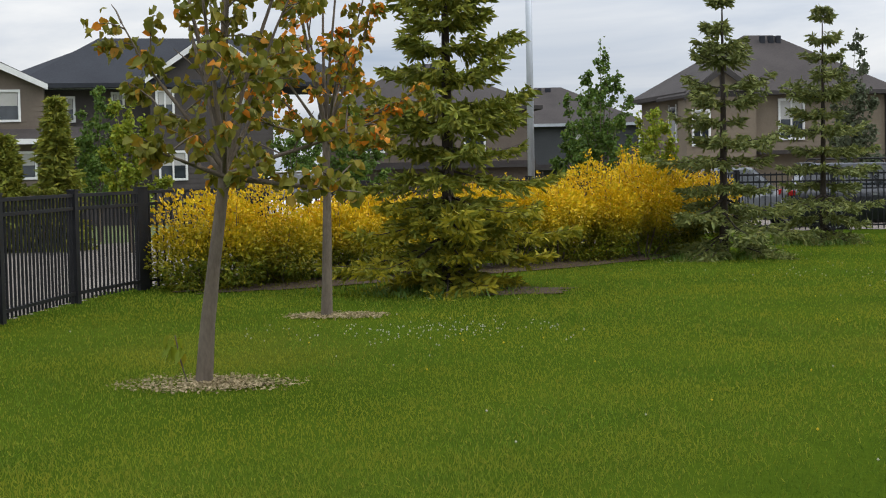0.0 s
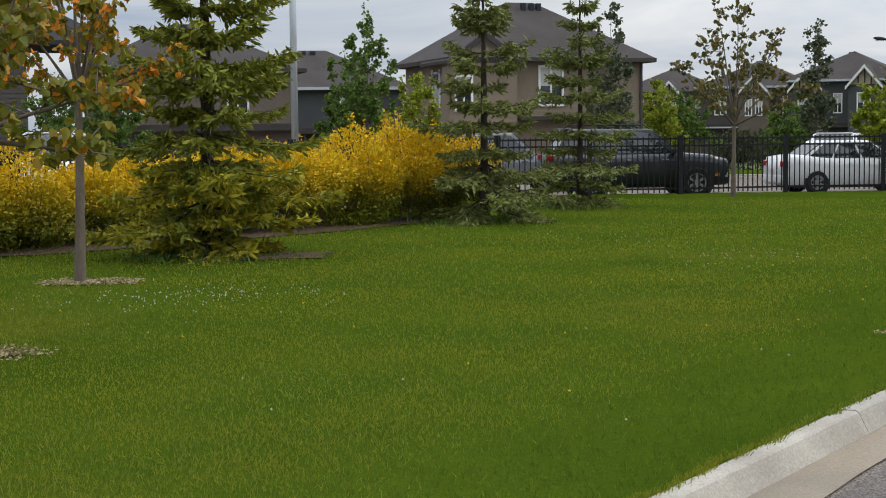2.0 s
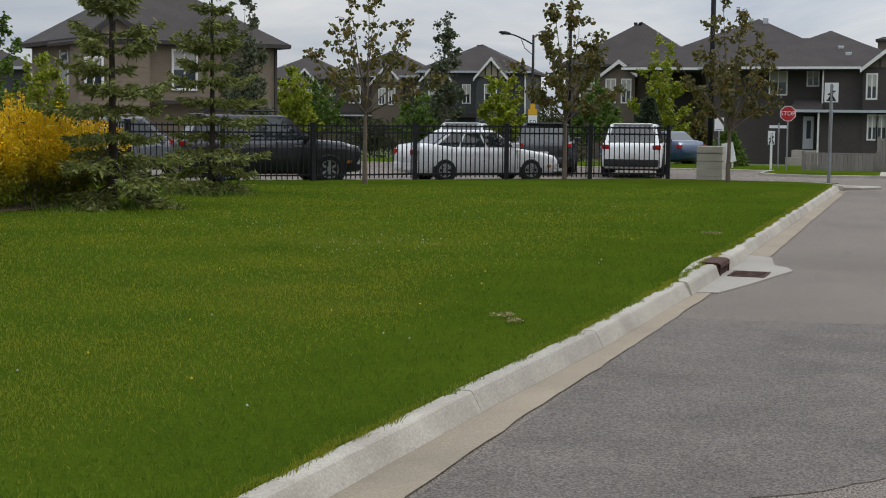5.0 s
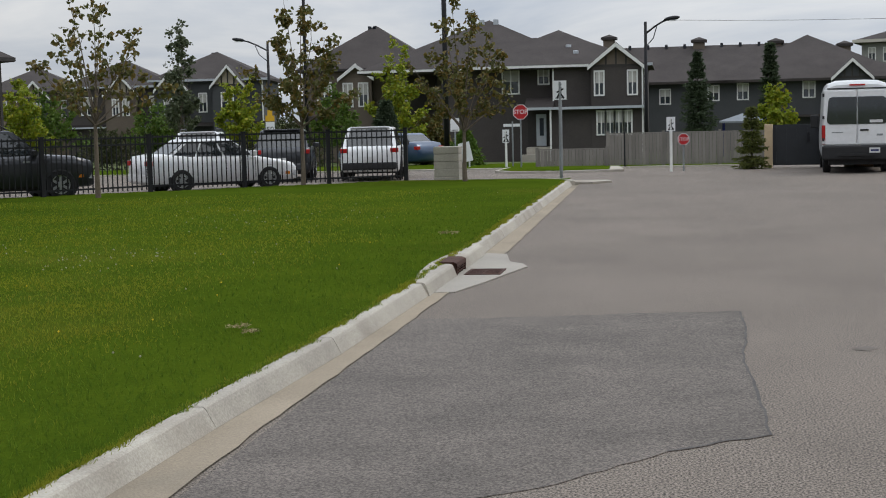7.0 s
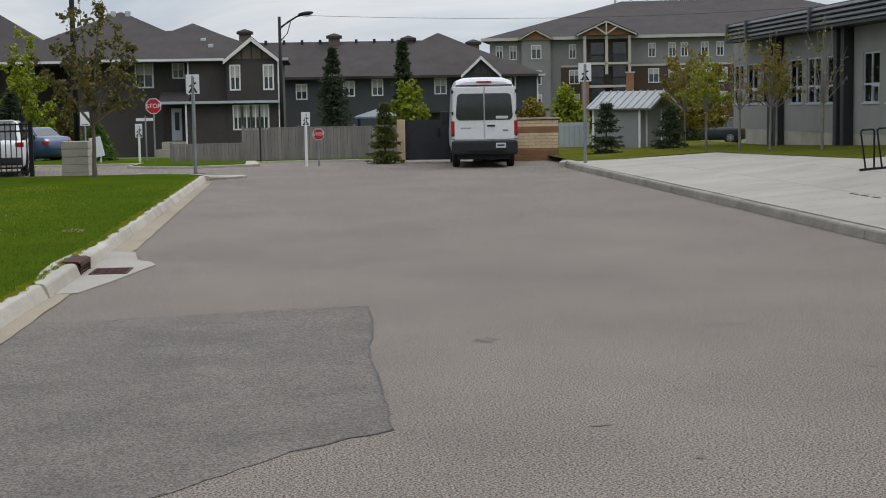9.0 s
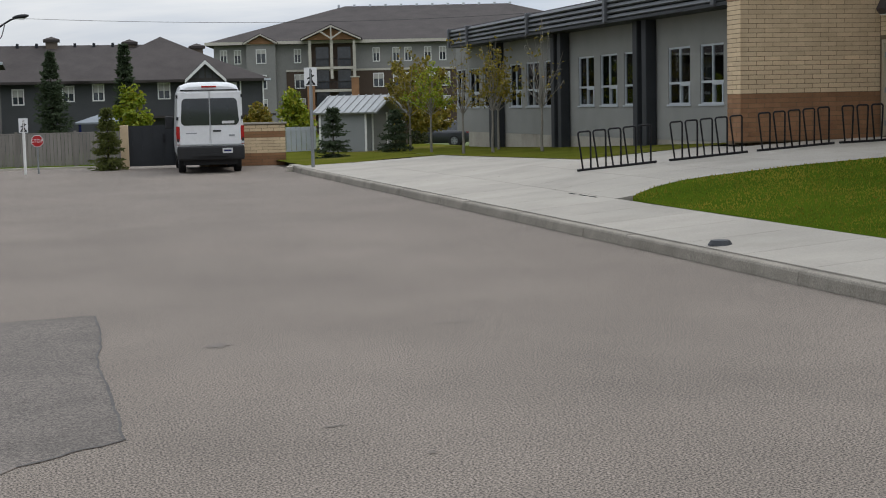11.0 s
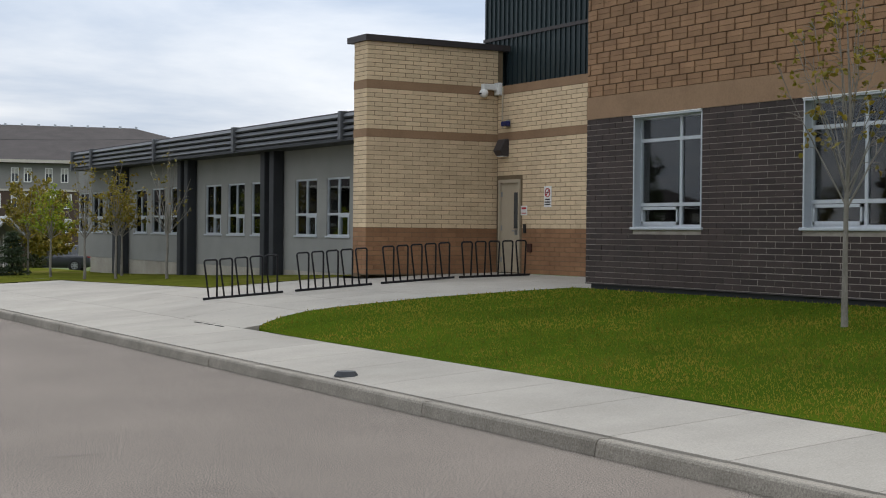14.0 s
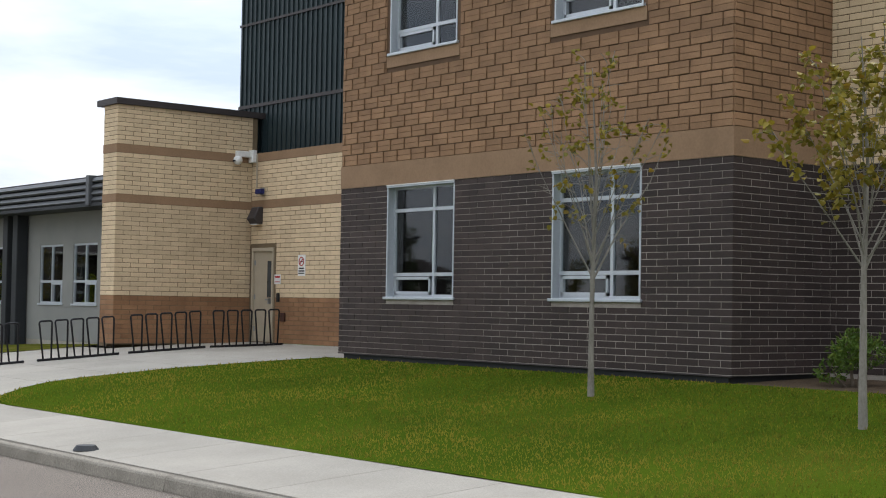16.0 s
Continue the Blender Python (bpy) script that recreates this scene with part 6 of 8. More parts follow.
def wheel(parent, x, y, r, side, width=0.22):
    """Tyre with a spoked rim; side: +1 for the left of the car."""
    w = new("wheel")
    w.parent = parent
    w.matrix_local = pose(x, y, r)
    bm = bmesh.new()
    prof = [(r * 0.64, -width / 2), (r * 0.93, -width / 2), (r, -width / 2 + 0.03), (r, width / 2 - 0.03), (r * 0.93, width / 2), (r * 0.64, width / 2)]
    n = 28
    rings = [[bm.verts.new((rr * math.cos(2 * math.pi * i / n), v, rr * math.sin(2 * math.pi * i / n))) for rr, v in prof] for i in range(n)]
    for i in range(n):
        a, b = rings[i], rings[(i + 1) % n]
        for k in range(len(prof)):
            kk = (k + 1) % len(prof)
            bm.faces.new((a[k], b[k], b[kk], a[kk]))
    part("tyre", bm, M_TYRE, w, smooth=False)
    bm = bmesh.new()
    bmesh.ops.create_cone(bm, cap_ends=True, segments=24, radius1=r * 0.63, radius2=r * 0.63, depth=0.04, matrix=pose(0, side * 0.02, 0, 90))
    part("rim_dish", bm, M_PLASTIC, w)
    bm = bmesh.new()
    y0 = side * (width / 2 - 0.015)
    for i in range(6):
        a = 2 * math.pi * i / 6
        box(bm, -0.032, 0.032, min(y0, y0 - side * 0.05), max(y0, y0 - side * 0.05), 0.03, r * 0.62, m=Matrix.Rotation(a, 4, "Y"))
    bmesh.ops.create_cone(bm, cap_ends=True, segments=16, radius1=0.075, radius2=0.06, depth=0.06, matrix=pose(0, y0 - side * 0.02, 0, 90))
    tube(bm, [(r * 0.61 * math.cos(2 * math.pi * i / 24), y0 - side * 0.01, r * 0.61 * math.sin(2 * math.pi * i / 24)) for i in range(25)], 0.02, 6, cap=False)
    part("rim", bm, M_RIM, w)
    return w


def car(name, x, y, z, turn, label, category, body, L, W, wb, front, r, deck, cabin, roof_z, belt=0.92, clear=0.22, cladding=False, rails=False, tall_tail=False, group="parked vehicles"):
    """deck: rows of (x, top height) of the lower body from tail to nose. cabin: x of rear base, rear top, front top, front base.
    front: distance from the nose to the front axle."""
    c = thing(name, x, y, z, label, category, group=group, turn=turn)
    hw = W / 2
    fx, rx = L / 2 - front, L / 2 - front - wb
    bm = bmesh.new()
    rings = []
    for i, (u, h) in enumerate(deck):
        e = min(i, len(deck) - 1 - i)
        k = (0.86, 0.96, 1.0)[min(e, 2)]
        rings.append(section(u, hw * k, clear + (0.12 if e == 0 else 0.02 if e == 1 else 0.0), h, 0.93))
    loft(bm, rings)
    body_ob = part("body", bm, body, c, smooth=True)
    xb, xt, yt, yb = cabin
    gh = [(xb, belt, 0.90), (xt, roof_z - 0.03, 0.74), ((xt + yt) / 2, roof_z, 0.75), (yt, roof_z - 0.04, 0.73), (yb, belt, 0.88)]
    # greenhouse: roof skin in body colour, glass a little proud of it
    bm = bmesh.new()
    lo = [(xb, hw * 0.92), (yb, hw * 0.90)]
    hi = [(xt, hw * 0.76), (yt, hw * 0.75)]
    pts = {}
    base = [bm.verts.new(p) for p in ((xb, lo[0][1], belt - 0.06), (yb, lo[1][1], belt - 0.06), (yb, -lo[1][1], belt - 0.06), (xb, -lo[0][1], belt - 0.06))]
    top = [bm.verts.new(p) for p in ((xt, hi[0][1], roof_z - 0.05), (yt, hi[1][1], roof_z - 0.06), (yt, -hi[1][1], roof_z - 0.06), (xt, -hi[0][1], roof_z - 0.05))]
    for i in range(4):
        bm.faces.new((base[i], base[(i + 1) % 4], top[(i + 1) % 4], top[i]))
    bm.faces.new(top)
    bm.faces.new(base[::-1])
    bmesh.ops.recalc_face_normals(bm, faces=bm.faces)
    bmesh.ops.bevel(bm, geom=[e for e in bm.edges if all(v in top for v in e.verts)], offset=0.09, segments=3, profile=0.6, affect="EDGES")
    part("cabin", bm, body, c, smooth=False)

    def glass_quad(nm, pts4, out):
        bm = bmesh.new()
        cen = sum((Vector(p) for p in pts4), Vector()) / 4
        o = Vector(out)
        f = bm.faces.new([bm.verts.new(cen + (Vector(p) - cen) + o * 0.012) for p in pts4])
        g = bmesh.ops.extrude_face_region(bm, geom=[f])
        bmesh.ops.translate(bm, verts=[v for v in g["geom"] if isinstance(v, bmesh.types.BMVert)], vec=o * -0.02)
        bmesh.ops.recalc_face_normals(bm, faces=bm.faces)
        return part(nm, bm, M_CARGLASS, c)

    def on(u, f, s):
        """A point on the cabin side: u along, f of the height."""
        xl = xb + (yb - xb) * u
        xh = xt + (yt - xt) * u
        yl, yh = hw * 0.91, hw * 0.755
        return (xl + (xh - xl) * f, s * (yl + (yh - yl) * f), belt - 0.02 + (roof_z - 0.06 - belt + 0.02) * f)

    for s in (1, -1):
        for a, b in ((0.05, 0.30), (0.325, 0.60), (0.63, 0.93)):
            glass_quad("side_window", [on(a, 0.08, s), on(b, 0.08, s), on(b - (0.0 if b < 0.9 else 0.0), 0.88, s), on(a + 0.01, 0.88, s)], (0, s, 0.25))
        # mirror, handles, sill
        part("mirror", boxes((yb - 0.35, yb - 0.2, min(s * (hw - 0.04), s * (hw + 0.17)), max(s * (hw - 0.04), s * (hw + 0.17)), belt, belt + 0.15), bevel=0.03), M_PLASTIC if cladding else body, c)
        for hx in (rx + wb * 0.36, rx + wb * 0.70):
            part("door_handle", boxes((hx - 0.09, hx + 0.09, min(s * hw * 0.985, s * (hw + 0.02)), max(s * hw * 0.985, s * (hw + 0.02)), belt - 0.16, belt - 0.125)), M_RIM if cladding else body, c)
        for hx in (rx + 0.34, rx + wb * 0.5, fx - 0.42):
            part("door_gap", boxes((hx - 0.006, hx + 0.006, min(s * hw * 0.97, s * (hw * 1.003)), max(s * hw * 0.97, s * (hw * 1.003)), clear + 0.14, belt - 0.04)), M_PLASTIC, c)
        for wx in (fx, rx):
            bm = bmesh.new()
            bmesh.ops.create_cone(bm, cap_ends=True, segments=28, radius1=r * 1.16, radius2=r * 1.16, depth=0.05, matrix=pose(wx, s * (hw - 0.032), r, 90))
            part("wheel_arch", bm, M_PLASTIC, c)
            wheel(c, wx, s * (hw - 0.075), r, s)
        tl = deck[0][0]
        th = belt if not tall_tail else belt + 0.05
        part("tail_light", boxes((tl - 0.01, tl + 0.16, min(s * hw * 0.70, s * hw * 0.965), max(s * hw * 0.70, s * hw * 0.965), th - 0.2, th - 0.06), bevel=0.02), M_TAIL, c)
        part("headlight", boxes((L / 2 - 0.32, L / 2 - 0.04, min(s * hw * 0.6, s * hw * 0.96), max(s * hw * 0.6, s * hw * 0.96), deck[-1][1] - 0.24, deck[-1][1] - 0.08), bevel=0.02), M_HEAD, c)
        part("side_marker", boxes((L / 2 - 0.42, L / 2 - 0.28, min(s * hw * 0.95, s * hw * 0.985), max(s * hw * 0.95, s * hw * 0.985), deck[-1][1] - 0.2, deck[-1][1] - 0.12)), M_AMBER, c)
    ry = hw * 0.74
    glass_quad("rear_window", [(xb + (xt - xb) * 0.12, -hw * 0.78, belt + 0.03), (xb + (xt - xb) * 0.12, hw * 0.78, belt + 0.03), (xb + (xt - xb) * 0.84, ry * 0.9, roof_z - 0.14), (xb + (xt - xb) * 0.84, -ry * 0.9, roof_z - 0.14)], (-1, 0, 0.4))
    glass_quad("windscreen", [(yb + (yt - yb) * 0.08, -hw * 0.8, belt + 0.03), (yb + (yt - yb) * 0.08, hw * 0.8, belt + 0.03), (yb + (yt - yb) * 0.9, ry * 0.92, roof_z - 0.11), (yb + (yt - yb) * 0.9, -ry * 0.92, roof_z - 0.11)], (1, 0, 0.5))
    part("rear_bumper", boxes((-L / 2 - 0.02, -L / 2 + 0.3, -hw * 0.9, hw * 0.9, clear + 0.08, clear + 0.32), bevel=0.05), M_PLASTIC if cladding else body, c)
    part("front_bumper", boxes((L / 2 - 0.3, L / 2 + 0.02, -hw * 0.88, hw * 0.88, clear + 0.05, clear + 0.3), bevel=0.05), M_PLASTIC if cladding else body, c)
    part("grille", boxes((L / 2 - 0.05, L / 2 + 0.005, -hw * 0.5, hw * 0.5, deck[-1][1] - 0.3, deck[-1][1] - 0.1)), M_PLASTIC, c)
    part("plate", boxes((-L / 2 - 0.035, -L / 2 - 0.02, -0.16, 0.16, belt - 0.42, belt - 0.27)), M_PLATE, c)
    part("underbody", boxes((-L / 2 + 0.4, L / 2 - 0.4, -hw * 0.85, hw * 0.85, clear - 0.04, clear + 0.1)), M_PLASTIC, c)
    if rails:
        for s in (1, -1):
            part("roof_rail", tube(bmesh.new(), [(xt + 0.1, s * hw * 0.66, roof_z - 0.03), (xt + 0.2, s * hw * 0.66, roof_z + 0.05), (yt - 0.2, s * hw * 0.66, roof_z + 0.05), (yt - 0.05, s * hw * 0.66, roof_z - 0.04)], 0.02, 6), M_PLASTIC, c)
    if tall_tail:
        part("spoiler", boxes((xt - 0.12, xt + 0.15, -hw * 0.66, hw * 0.66, roof_z - 0.07, roof_z - 0.03), bevel=0.015), body, c)
    return c


LOT = 0.03
sedan_deck = [(-2.25, 0.72), (-2.15, 1.0), (-1.75, 1.06), (-1.0, 0.98), (0.6, 0.94), (1.0, 0.93), (1.7, 0.82), (2.1, 0.72), (2.25, 0.58)]
suv_deck = [(-2.3, 0.9), (-2.22, 1.05), (-1.7, 1.06), (-0.6, 1.04), (0.6, 1.05), (1.1, 1.06), (1.85, 1.0), (2.2, 0.88), (2.3, 0.66)]
truck_deck = [(-2.42, 0.95), (-2.35, 1.16), (-1.8, 1.18), (-0.6, 1.16), (0.6, 1.17), (1.1, 1.18), (1.9, 1.12), (2.35, 1.0), (2.42, 0.75)]
car("sedan", -13.13, 40.04, LOT, 40, "white four-door sedan parked behind the fence", "car", M_PWHITE, 4.5, 1.72, 2.62, 0.92, 0.31, sedan_deck, (-1.75, -1.0, 0.25, 1.1), 1.49, belt=0.94, clear=0.2)
car("off_roader", -17.59, 35.44, LOT, 38, "charcoal four-wheel-drive estate parked behind the fence", "car", M_PDARK, 4.84, 1.9, 2.8, 0.9, 0.39, truck_deck, (-2.2, -1.85, 0.35, 1.15), 1.86, belt=1.14, clear=0.3, cladding=True, rails=True, tall_tail=True)
car("off_roader", -22.63, 36.89, LOT, 40, "silver-grey estate with dark glass behind the spruces", "car", M_PGREY, 4.7, 1.86, 2.75, 0.9, 0.36, suv_deck, (-2.15, -1.75, 0.3, 1.1), 1.78, belt=1.03, clear=0.26, rails=True, tall_tail=True)
car("crossover", -9.85, 46.6, LOT, 98, "white crossover seen from behind in the lot", "car", M_PWHITE, 4.6, 1.86, 2.75, 0.92, 0.36, suv_deck, (-2.12, -1.6, 0.3, 1.15), 1.68, belt=1.0, clear=0.24, cladding=True, tall_tail=True)
car("crossover", -12.9, 47.0, LOT, 102, "dark crossover with red tail lights in the lot", "car", M_PDARK, 4.6, 1.82, 2.7, 0.92, 0.35, suv_deck, (-2.12, -1.6, 0.3, 1.15), 1.66, belt=1.0, clear=0.24, tall_tail=True)
car("crossover", -16.9, 50.6, LOT, 102, "white estate with roof rails behind the sedan", "car", M_PWHITE, 4.6, 1.84, 2.7, 0.92, 0.35, suv_deck, (-2.12, -1.6, 0.3, 1.15), 1.62, belt=1.05, clear=0.24, rails=True, tall_tail=True)
car("hatchback", -12.2, 61.0, -0.1, 150, "blue car on the street beside the houses", "car", M_PBLUE, 4.3, 1.75, 2.6, 0.9, 0.31, sedan_deck, (-1.9, -1.3, 0.2, 1.05), 1.45, belt=0.92, clear=0.2)
car("crossover", 24.9, 91.7, -0.75, 152, "dark crossover parked behind the shed", "car", M_PDARK, 4.5, 1.82, 2.7, 0.92, 0.35, suv_deck, (-2.12, -1.6, 0.3, 1.15), 1.66, belt=1.0, clear=0.24, tall_tail=True)
car("crossover", -32.36, 28.87, LOT, 128, "white estate behind the hedge and fence", "car", M_PWHITE, 4.6, 1.86, 2.75, 0.92, 0.36, suv_deck, (-2.12, -1.7, 0.3, 1.15), 1.9, belt=1.05, clear=0.24, tall_tail=True)

# high-roofed van seen from behind
van = thing("delivery_van", 5.05, 44.45, 0.0, "white high-roofed delivery van seen from behind", "van", turn=-4)
bm = bmesh.new()
rings = []
for yv, k, top_z in ((0.0, 0.985, 2.60), (0.06, 1.0, 2.68), (0.8, 1.0, 2.74), (3.6, 1.0, 2.72), (4.3, 0.97, 2.35), (4.9, 0.94, 1.5), (5.5, 0.9, 1.15)):
    half = [(0.93 * k, 0.42), (1.0 * k, 0.62), (1.01 * k, 1.1), (0.985 * k, 1.5), (0.93 * k, top_z - 0.32), (0.84 * k, top_z - 0.10), (0.6 * k, top_z - 0.015), (0.25 * k, top_z)]
    rings.append([(px, yv, pz) for px, pz in half] + [(-px, yv, pz) for px, pz in half[::-1]])
loft(bm, rings)
part("body", bm, M_PWHITE, van, smooth=False)
for s in (-1, 1):
    a, b = sorted((s * 0.012, s * 0.955))
    d = part("rear_door", boxes((a, b, -0.035, 0.01, 0.84, 2.45), bevel=0.03), M_PWHITE, van)
    bm = bmesh.new()
    i0, i1 = s * 0.018, s * 0.86
    prism(bm, [(i0, 1.44), (i1 * 0.90, 1.44), (i1 * 0.98, 1.50), (i1, 1.58), (i1 * 0.95, 2.14), (i1 * 0.91, 2.21), (i1 * 0.82, 2.24), (i0, 2.24)], -0.046, -0.034, "y")
    part("door_window", bm, M_CARGLASS, d, "dark rear glass")
    a, b = sorted((s * 0.90, s * 1.005))
    part("tail_light", boxes((a, b, -0.05, 0.12, 0.86, 1.42), bevel=0.02), M_TAIL, van)
    a, b = sorted((s * 0.9, s * 1.0))
    part("reverse_lens", boxes((a, b, -0.055, -0.049, 0.88, 0.98)), M_HEAD, van)
    a, b = sorted((s * 1.0, s * 1.26))
    part("mirror", boxes((a, b, 4.35, 4.5, 1.3, 1.72), bevel=0.04), M_PLASTIC, van)
    for yv in (1.05, 4.75):
        w = wheel(van, s * 0.86, yv, 0.36, 1)
        w.matrix_local = pose(s * 0.84, yv, 0.36, 0, 0, -90 * s)
    for z in (0.95, 1.6, 2.25):
        part("hinge", boxes((min(s * 0.93, s * 0.99), max(s * 0.93, s * 0.99), -0.06, -0.02, z, z + 0.1)), M_PLASTIC, van)
part("bumper", boxes((-1.0, 1.0, -0.14, 0.12, 0.40, 0.82), bevel=0.05), M_PLASTIC, van, "black step bumper")
part("bumper_step", boxes((-0.55, 0.55, -0.2, -0.12, 0.52, 0.58)), M_PLASTIC, van)
part("plate", boxes((0.34, 0.64, -0.155, -0.14, 0.60, 0.75)), M_PLATE, van)
part("plate_bars", boxes((0.38, 0.60, -0.158, -0.155, 0.65, 0.70)), M_BLUE, van)
part("handle", boxes((0.08, 0.32, -0.06, -0.036, 1.24, 1.29), bevel=0.008), M_PLASTIC, van)
part("badge", boxes((0.55, 0.72, -0.045, -0.036, 1.10, 1.15)), M_STEEL, van)
part("name_bars", boxes((-0.72, -0.4, -0.042, -0.036, 1.19, 1.22)), M_STEEL, van)
part("window_sticker", boxes((0.35, 0.72, -0.05, -0.0465, 1.48, 1.56)), M_PLATE, van)
part("high_brake_light", boxes((-0.22, 0.22, -0.03, 0.02, 2.56, 2.61)), M_TAIL, van)
part("underbody", boxes((-0.8, 0.8, 0.1, 5.2, 0.25, 0.45)), M_PLASTIC, van)
part("rain_gutter", boxes((-0.85, 0.85, -0.03, 0.05, 2.47, 2.50)), M_PLASTIC, van)


# ---- plants ----
M_BARK = material("grey_brown_bark", (0.156, 0.125, 0.095), (0.101, 0.080, 0.060), scale=6, fine=40, rough=0.95, bump=0.7, stretch=(1, 1, 0.35))
M_BARK_P = material("pale_bark", (0.232, 0.214, 0.184), (0.150, 0.139, 0.116), scale=7, fine=45, rough=0.95, bump=0.5, stretch=(1, 1, 0.5))
M_BARK_S = material("spruce_bark", (0.06, 0.047, 0.038), (0.04, 0.032, 0.027), scale=8, fine=45, rough=1.0, bump=0.8)
L_LINDEN = leaf_material("linden_leaves", [(0.123, 0.136, 0.015), (0.188, 0.176, 0.018), (0.144, 0.150, 0.015), (0.109, 0.124, 0.015), (0.217, 0.188, 0.018), (0.159, 0.156, 0.015), (0.245, 0.196, 0.018), (0.130, 0.136, 0.015), (0.188, 0.170, 0.015), (0.173, 0.162, 0.015), (0.376, 0.208, 0.018), (0.666, 0.222, 0.018)])
L_LINDEN2 = leaf_material("turning_leaves", [(0.139, 0.144, 0.014), (0.195, 0.175, 0.017), (0.118, 0.125, 0.014), (0.222, 0.187, 0.017), (0.152, 0.150, 0.014), (0.277, 0.200, 0.017), (0.181, 0.162, 0.014), (0.417, 0.225, 0.017), (0.694, 0.250, 0.017), (0.722, 0.200, 0.017)])
L_DUSK = leaf_material("dull_green_leaves", [(0.077, 0.086, 0.025), (0.111, 0.110, 0.029), (0.095, 0.094, 0.029), (0.146, 0.117, 0.029), (0.172, 0.110, 0.025), (0.085, 0.094, 0.025)])
L_OLIVE = leaf_material("yellow_olive_leaves", [(0.215, 0.175, 0.02), (0.16, 0.14, 0.02), (0.27, 0.20, 0.02), (0.12, 0.115, 0.018), (0.25, 0.16, 0.02)])
L_LIME = leaf_material("lime_leaves", [(0.181, 0.250, 0.018), (0.254, 0.296, 0.019), (0.145, 0.203, 0.018), (0.345, 0.312, 0.020)])
L_GREEN = leaf_material("mid_green_leaves", [(0.079, 0.144, 0.022), (0.105, 0.169, 0.025), (0.061, 0.119, 0.019), (0.140, 0.186, 0.025)])
L_GREYG = leaf_material("grey_green_leaves", [(0.098, 0.117, 0.064), (0.078, 0.098, 0.053), (0.117, 0.130, 0.070)])
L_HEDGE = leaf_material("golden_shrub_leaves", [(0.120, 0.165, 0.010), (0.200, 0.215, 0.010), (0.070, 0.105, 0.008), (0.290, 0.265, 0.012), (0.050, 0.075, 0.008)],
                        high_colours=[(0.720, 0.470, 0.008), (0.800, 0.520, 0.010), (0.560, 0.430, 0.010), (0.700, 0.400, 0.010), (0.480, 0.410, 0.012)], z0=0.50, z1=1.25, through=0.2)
L_SPRUCE = leaf_material("spruce_needles", [(0.150, 0.178, 0.024), (0.215, 0.236, 0.026), (0.105, 0.132, 0.022), (0.280, 0.262, 0.028), (0.172, 0.192, 0.024)], rough=0.7, through=0.2)
L_SPRUCE_G = leaf_material("grey_spruce_needles", [(0.150, 0.180, 0.052), (0.195, 0.215, 0.058), (0.110, 0.135, 0.045), (0.225, 0.225, 0.055)], rough=0.7, through=0.2)
L_BLUESP = leaf_material("blue_spruce_needles", [(0.048, 0.068, 0.035), (0.060, 0.083, 0.043), (0.038, 0.055, 0.030)], rough=0.7)
L_TIP = leaf_material("yellowed_needles", [(0.300, 0.275, 0.020), (0.400, 0.335, 0.022), (0.215, 0.215, 0.020), (0.160, 0.175, 0.020)], rough=0.7)
L_YEW = leaf_material("dull_evergreen_needles", [(0.075, 0.095, 0.022), (0.110, 0.120, 0.026), (0.055, 0.072, 0.018)], rough=0.7)
L_DARK = leaf_material("dark_garden_leaves", [(0.045, 0.060, 0.020), (0.065, 0.078, 0.024), (0.035, 0.045, 0.016), (0.080, 0.070, 0.026)], through=0.15)


def leaf_mesh(name, centres, ways, lengths, widths, mat, parent, rng, fold=0.25):
    """Many leaves as small folded blades: base, two flanks, tip."""
    c, w = np.asarray(centres, float), np.asarray(ways, float)
    n = len(c)
    w /= np.linalg.norm(w, axis=1, keepdims=True) + 1e-9
    side = np.cross(w, rng.normal(size=(n, 3)))
    side /= np.linalg.norm(side, axis=1, keepdims=True) + 1e-9
    up = np.cross(side, w)
    ln, wd = np.asarray(lengths)[:, None], np.asarray(widths)[:, None]
    drop = up * wd * fold
    flank = lambda at, half, sg: c + w * ln * at + side * (sg * wd * half) - drop * (half * 3)
    pts = np.stack([c, flank(0.18, 0.42, -1), flank(0.58, 0.40, -1), c + w * ln, flank(0.58, 0.40, 1), flank(0.18, 0.42, 1)], 1).reshape(-1, 3)
    me = bpy.data.meshes.new(name)
    me.vertices.add(6 * n)
    me.vertices.foreach_set("co", pts.ravel())
    quads = (np.arange(n)[:, None] * 6 + np.array([0, 1, 2, 3, 0, 3, 4, 5])).ravel()
    me.loops.add(8 * n)
    me.loops.foreach_set("vertex_index", quads)
    me.polygons.add(2 * n)
    me.polygons.foreach_set("loop_start", np.arange(2 * n) * 4)
    me.polygons.foreach_set("loop_total", np.full(2 * n, 4))
    me.materials.append(mat)
    me.update()
    me.validate()
    ob = new(name, me)
    ob.parent = parent
    ob["kind"] = "stuff"
    return ob


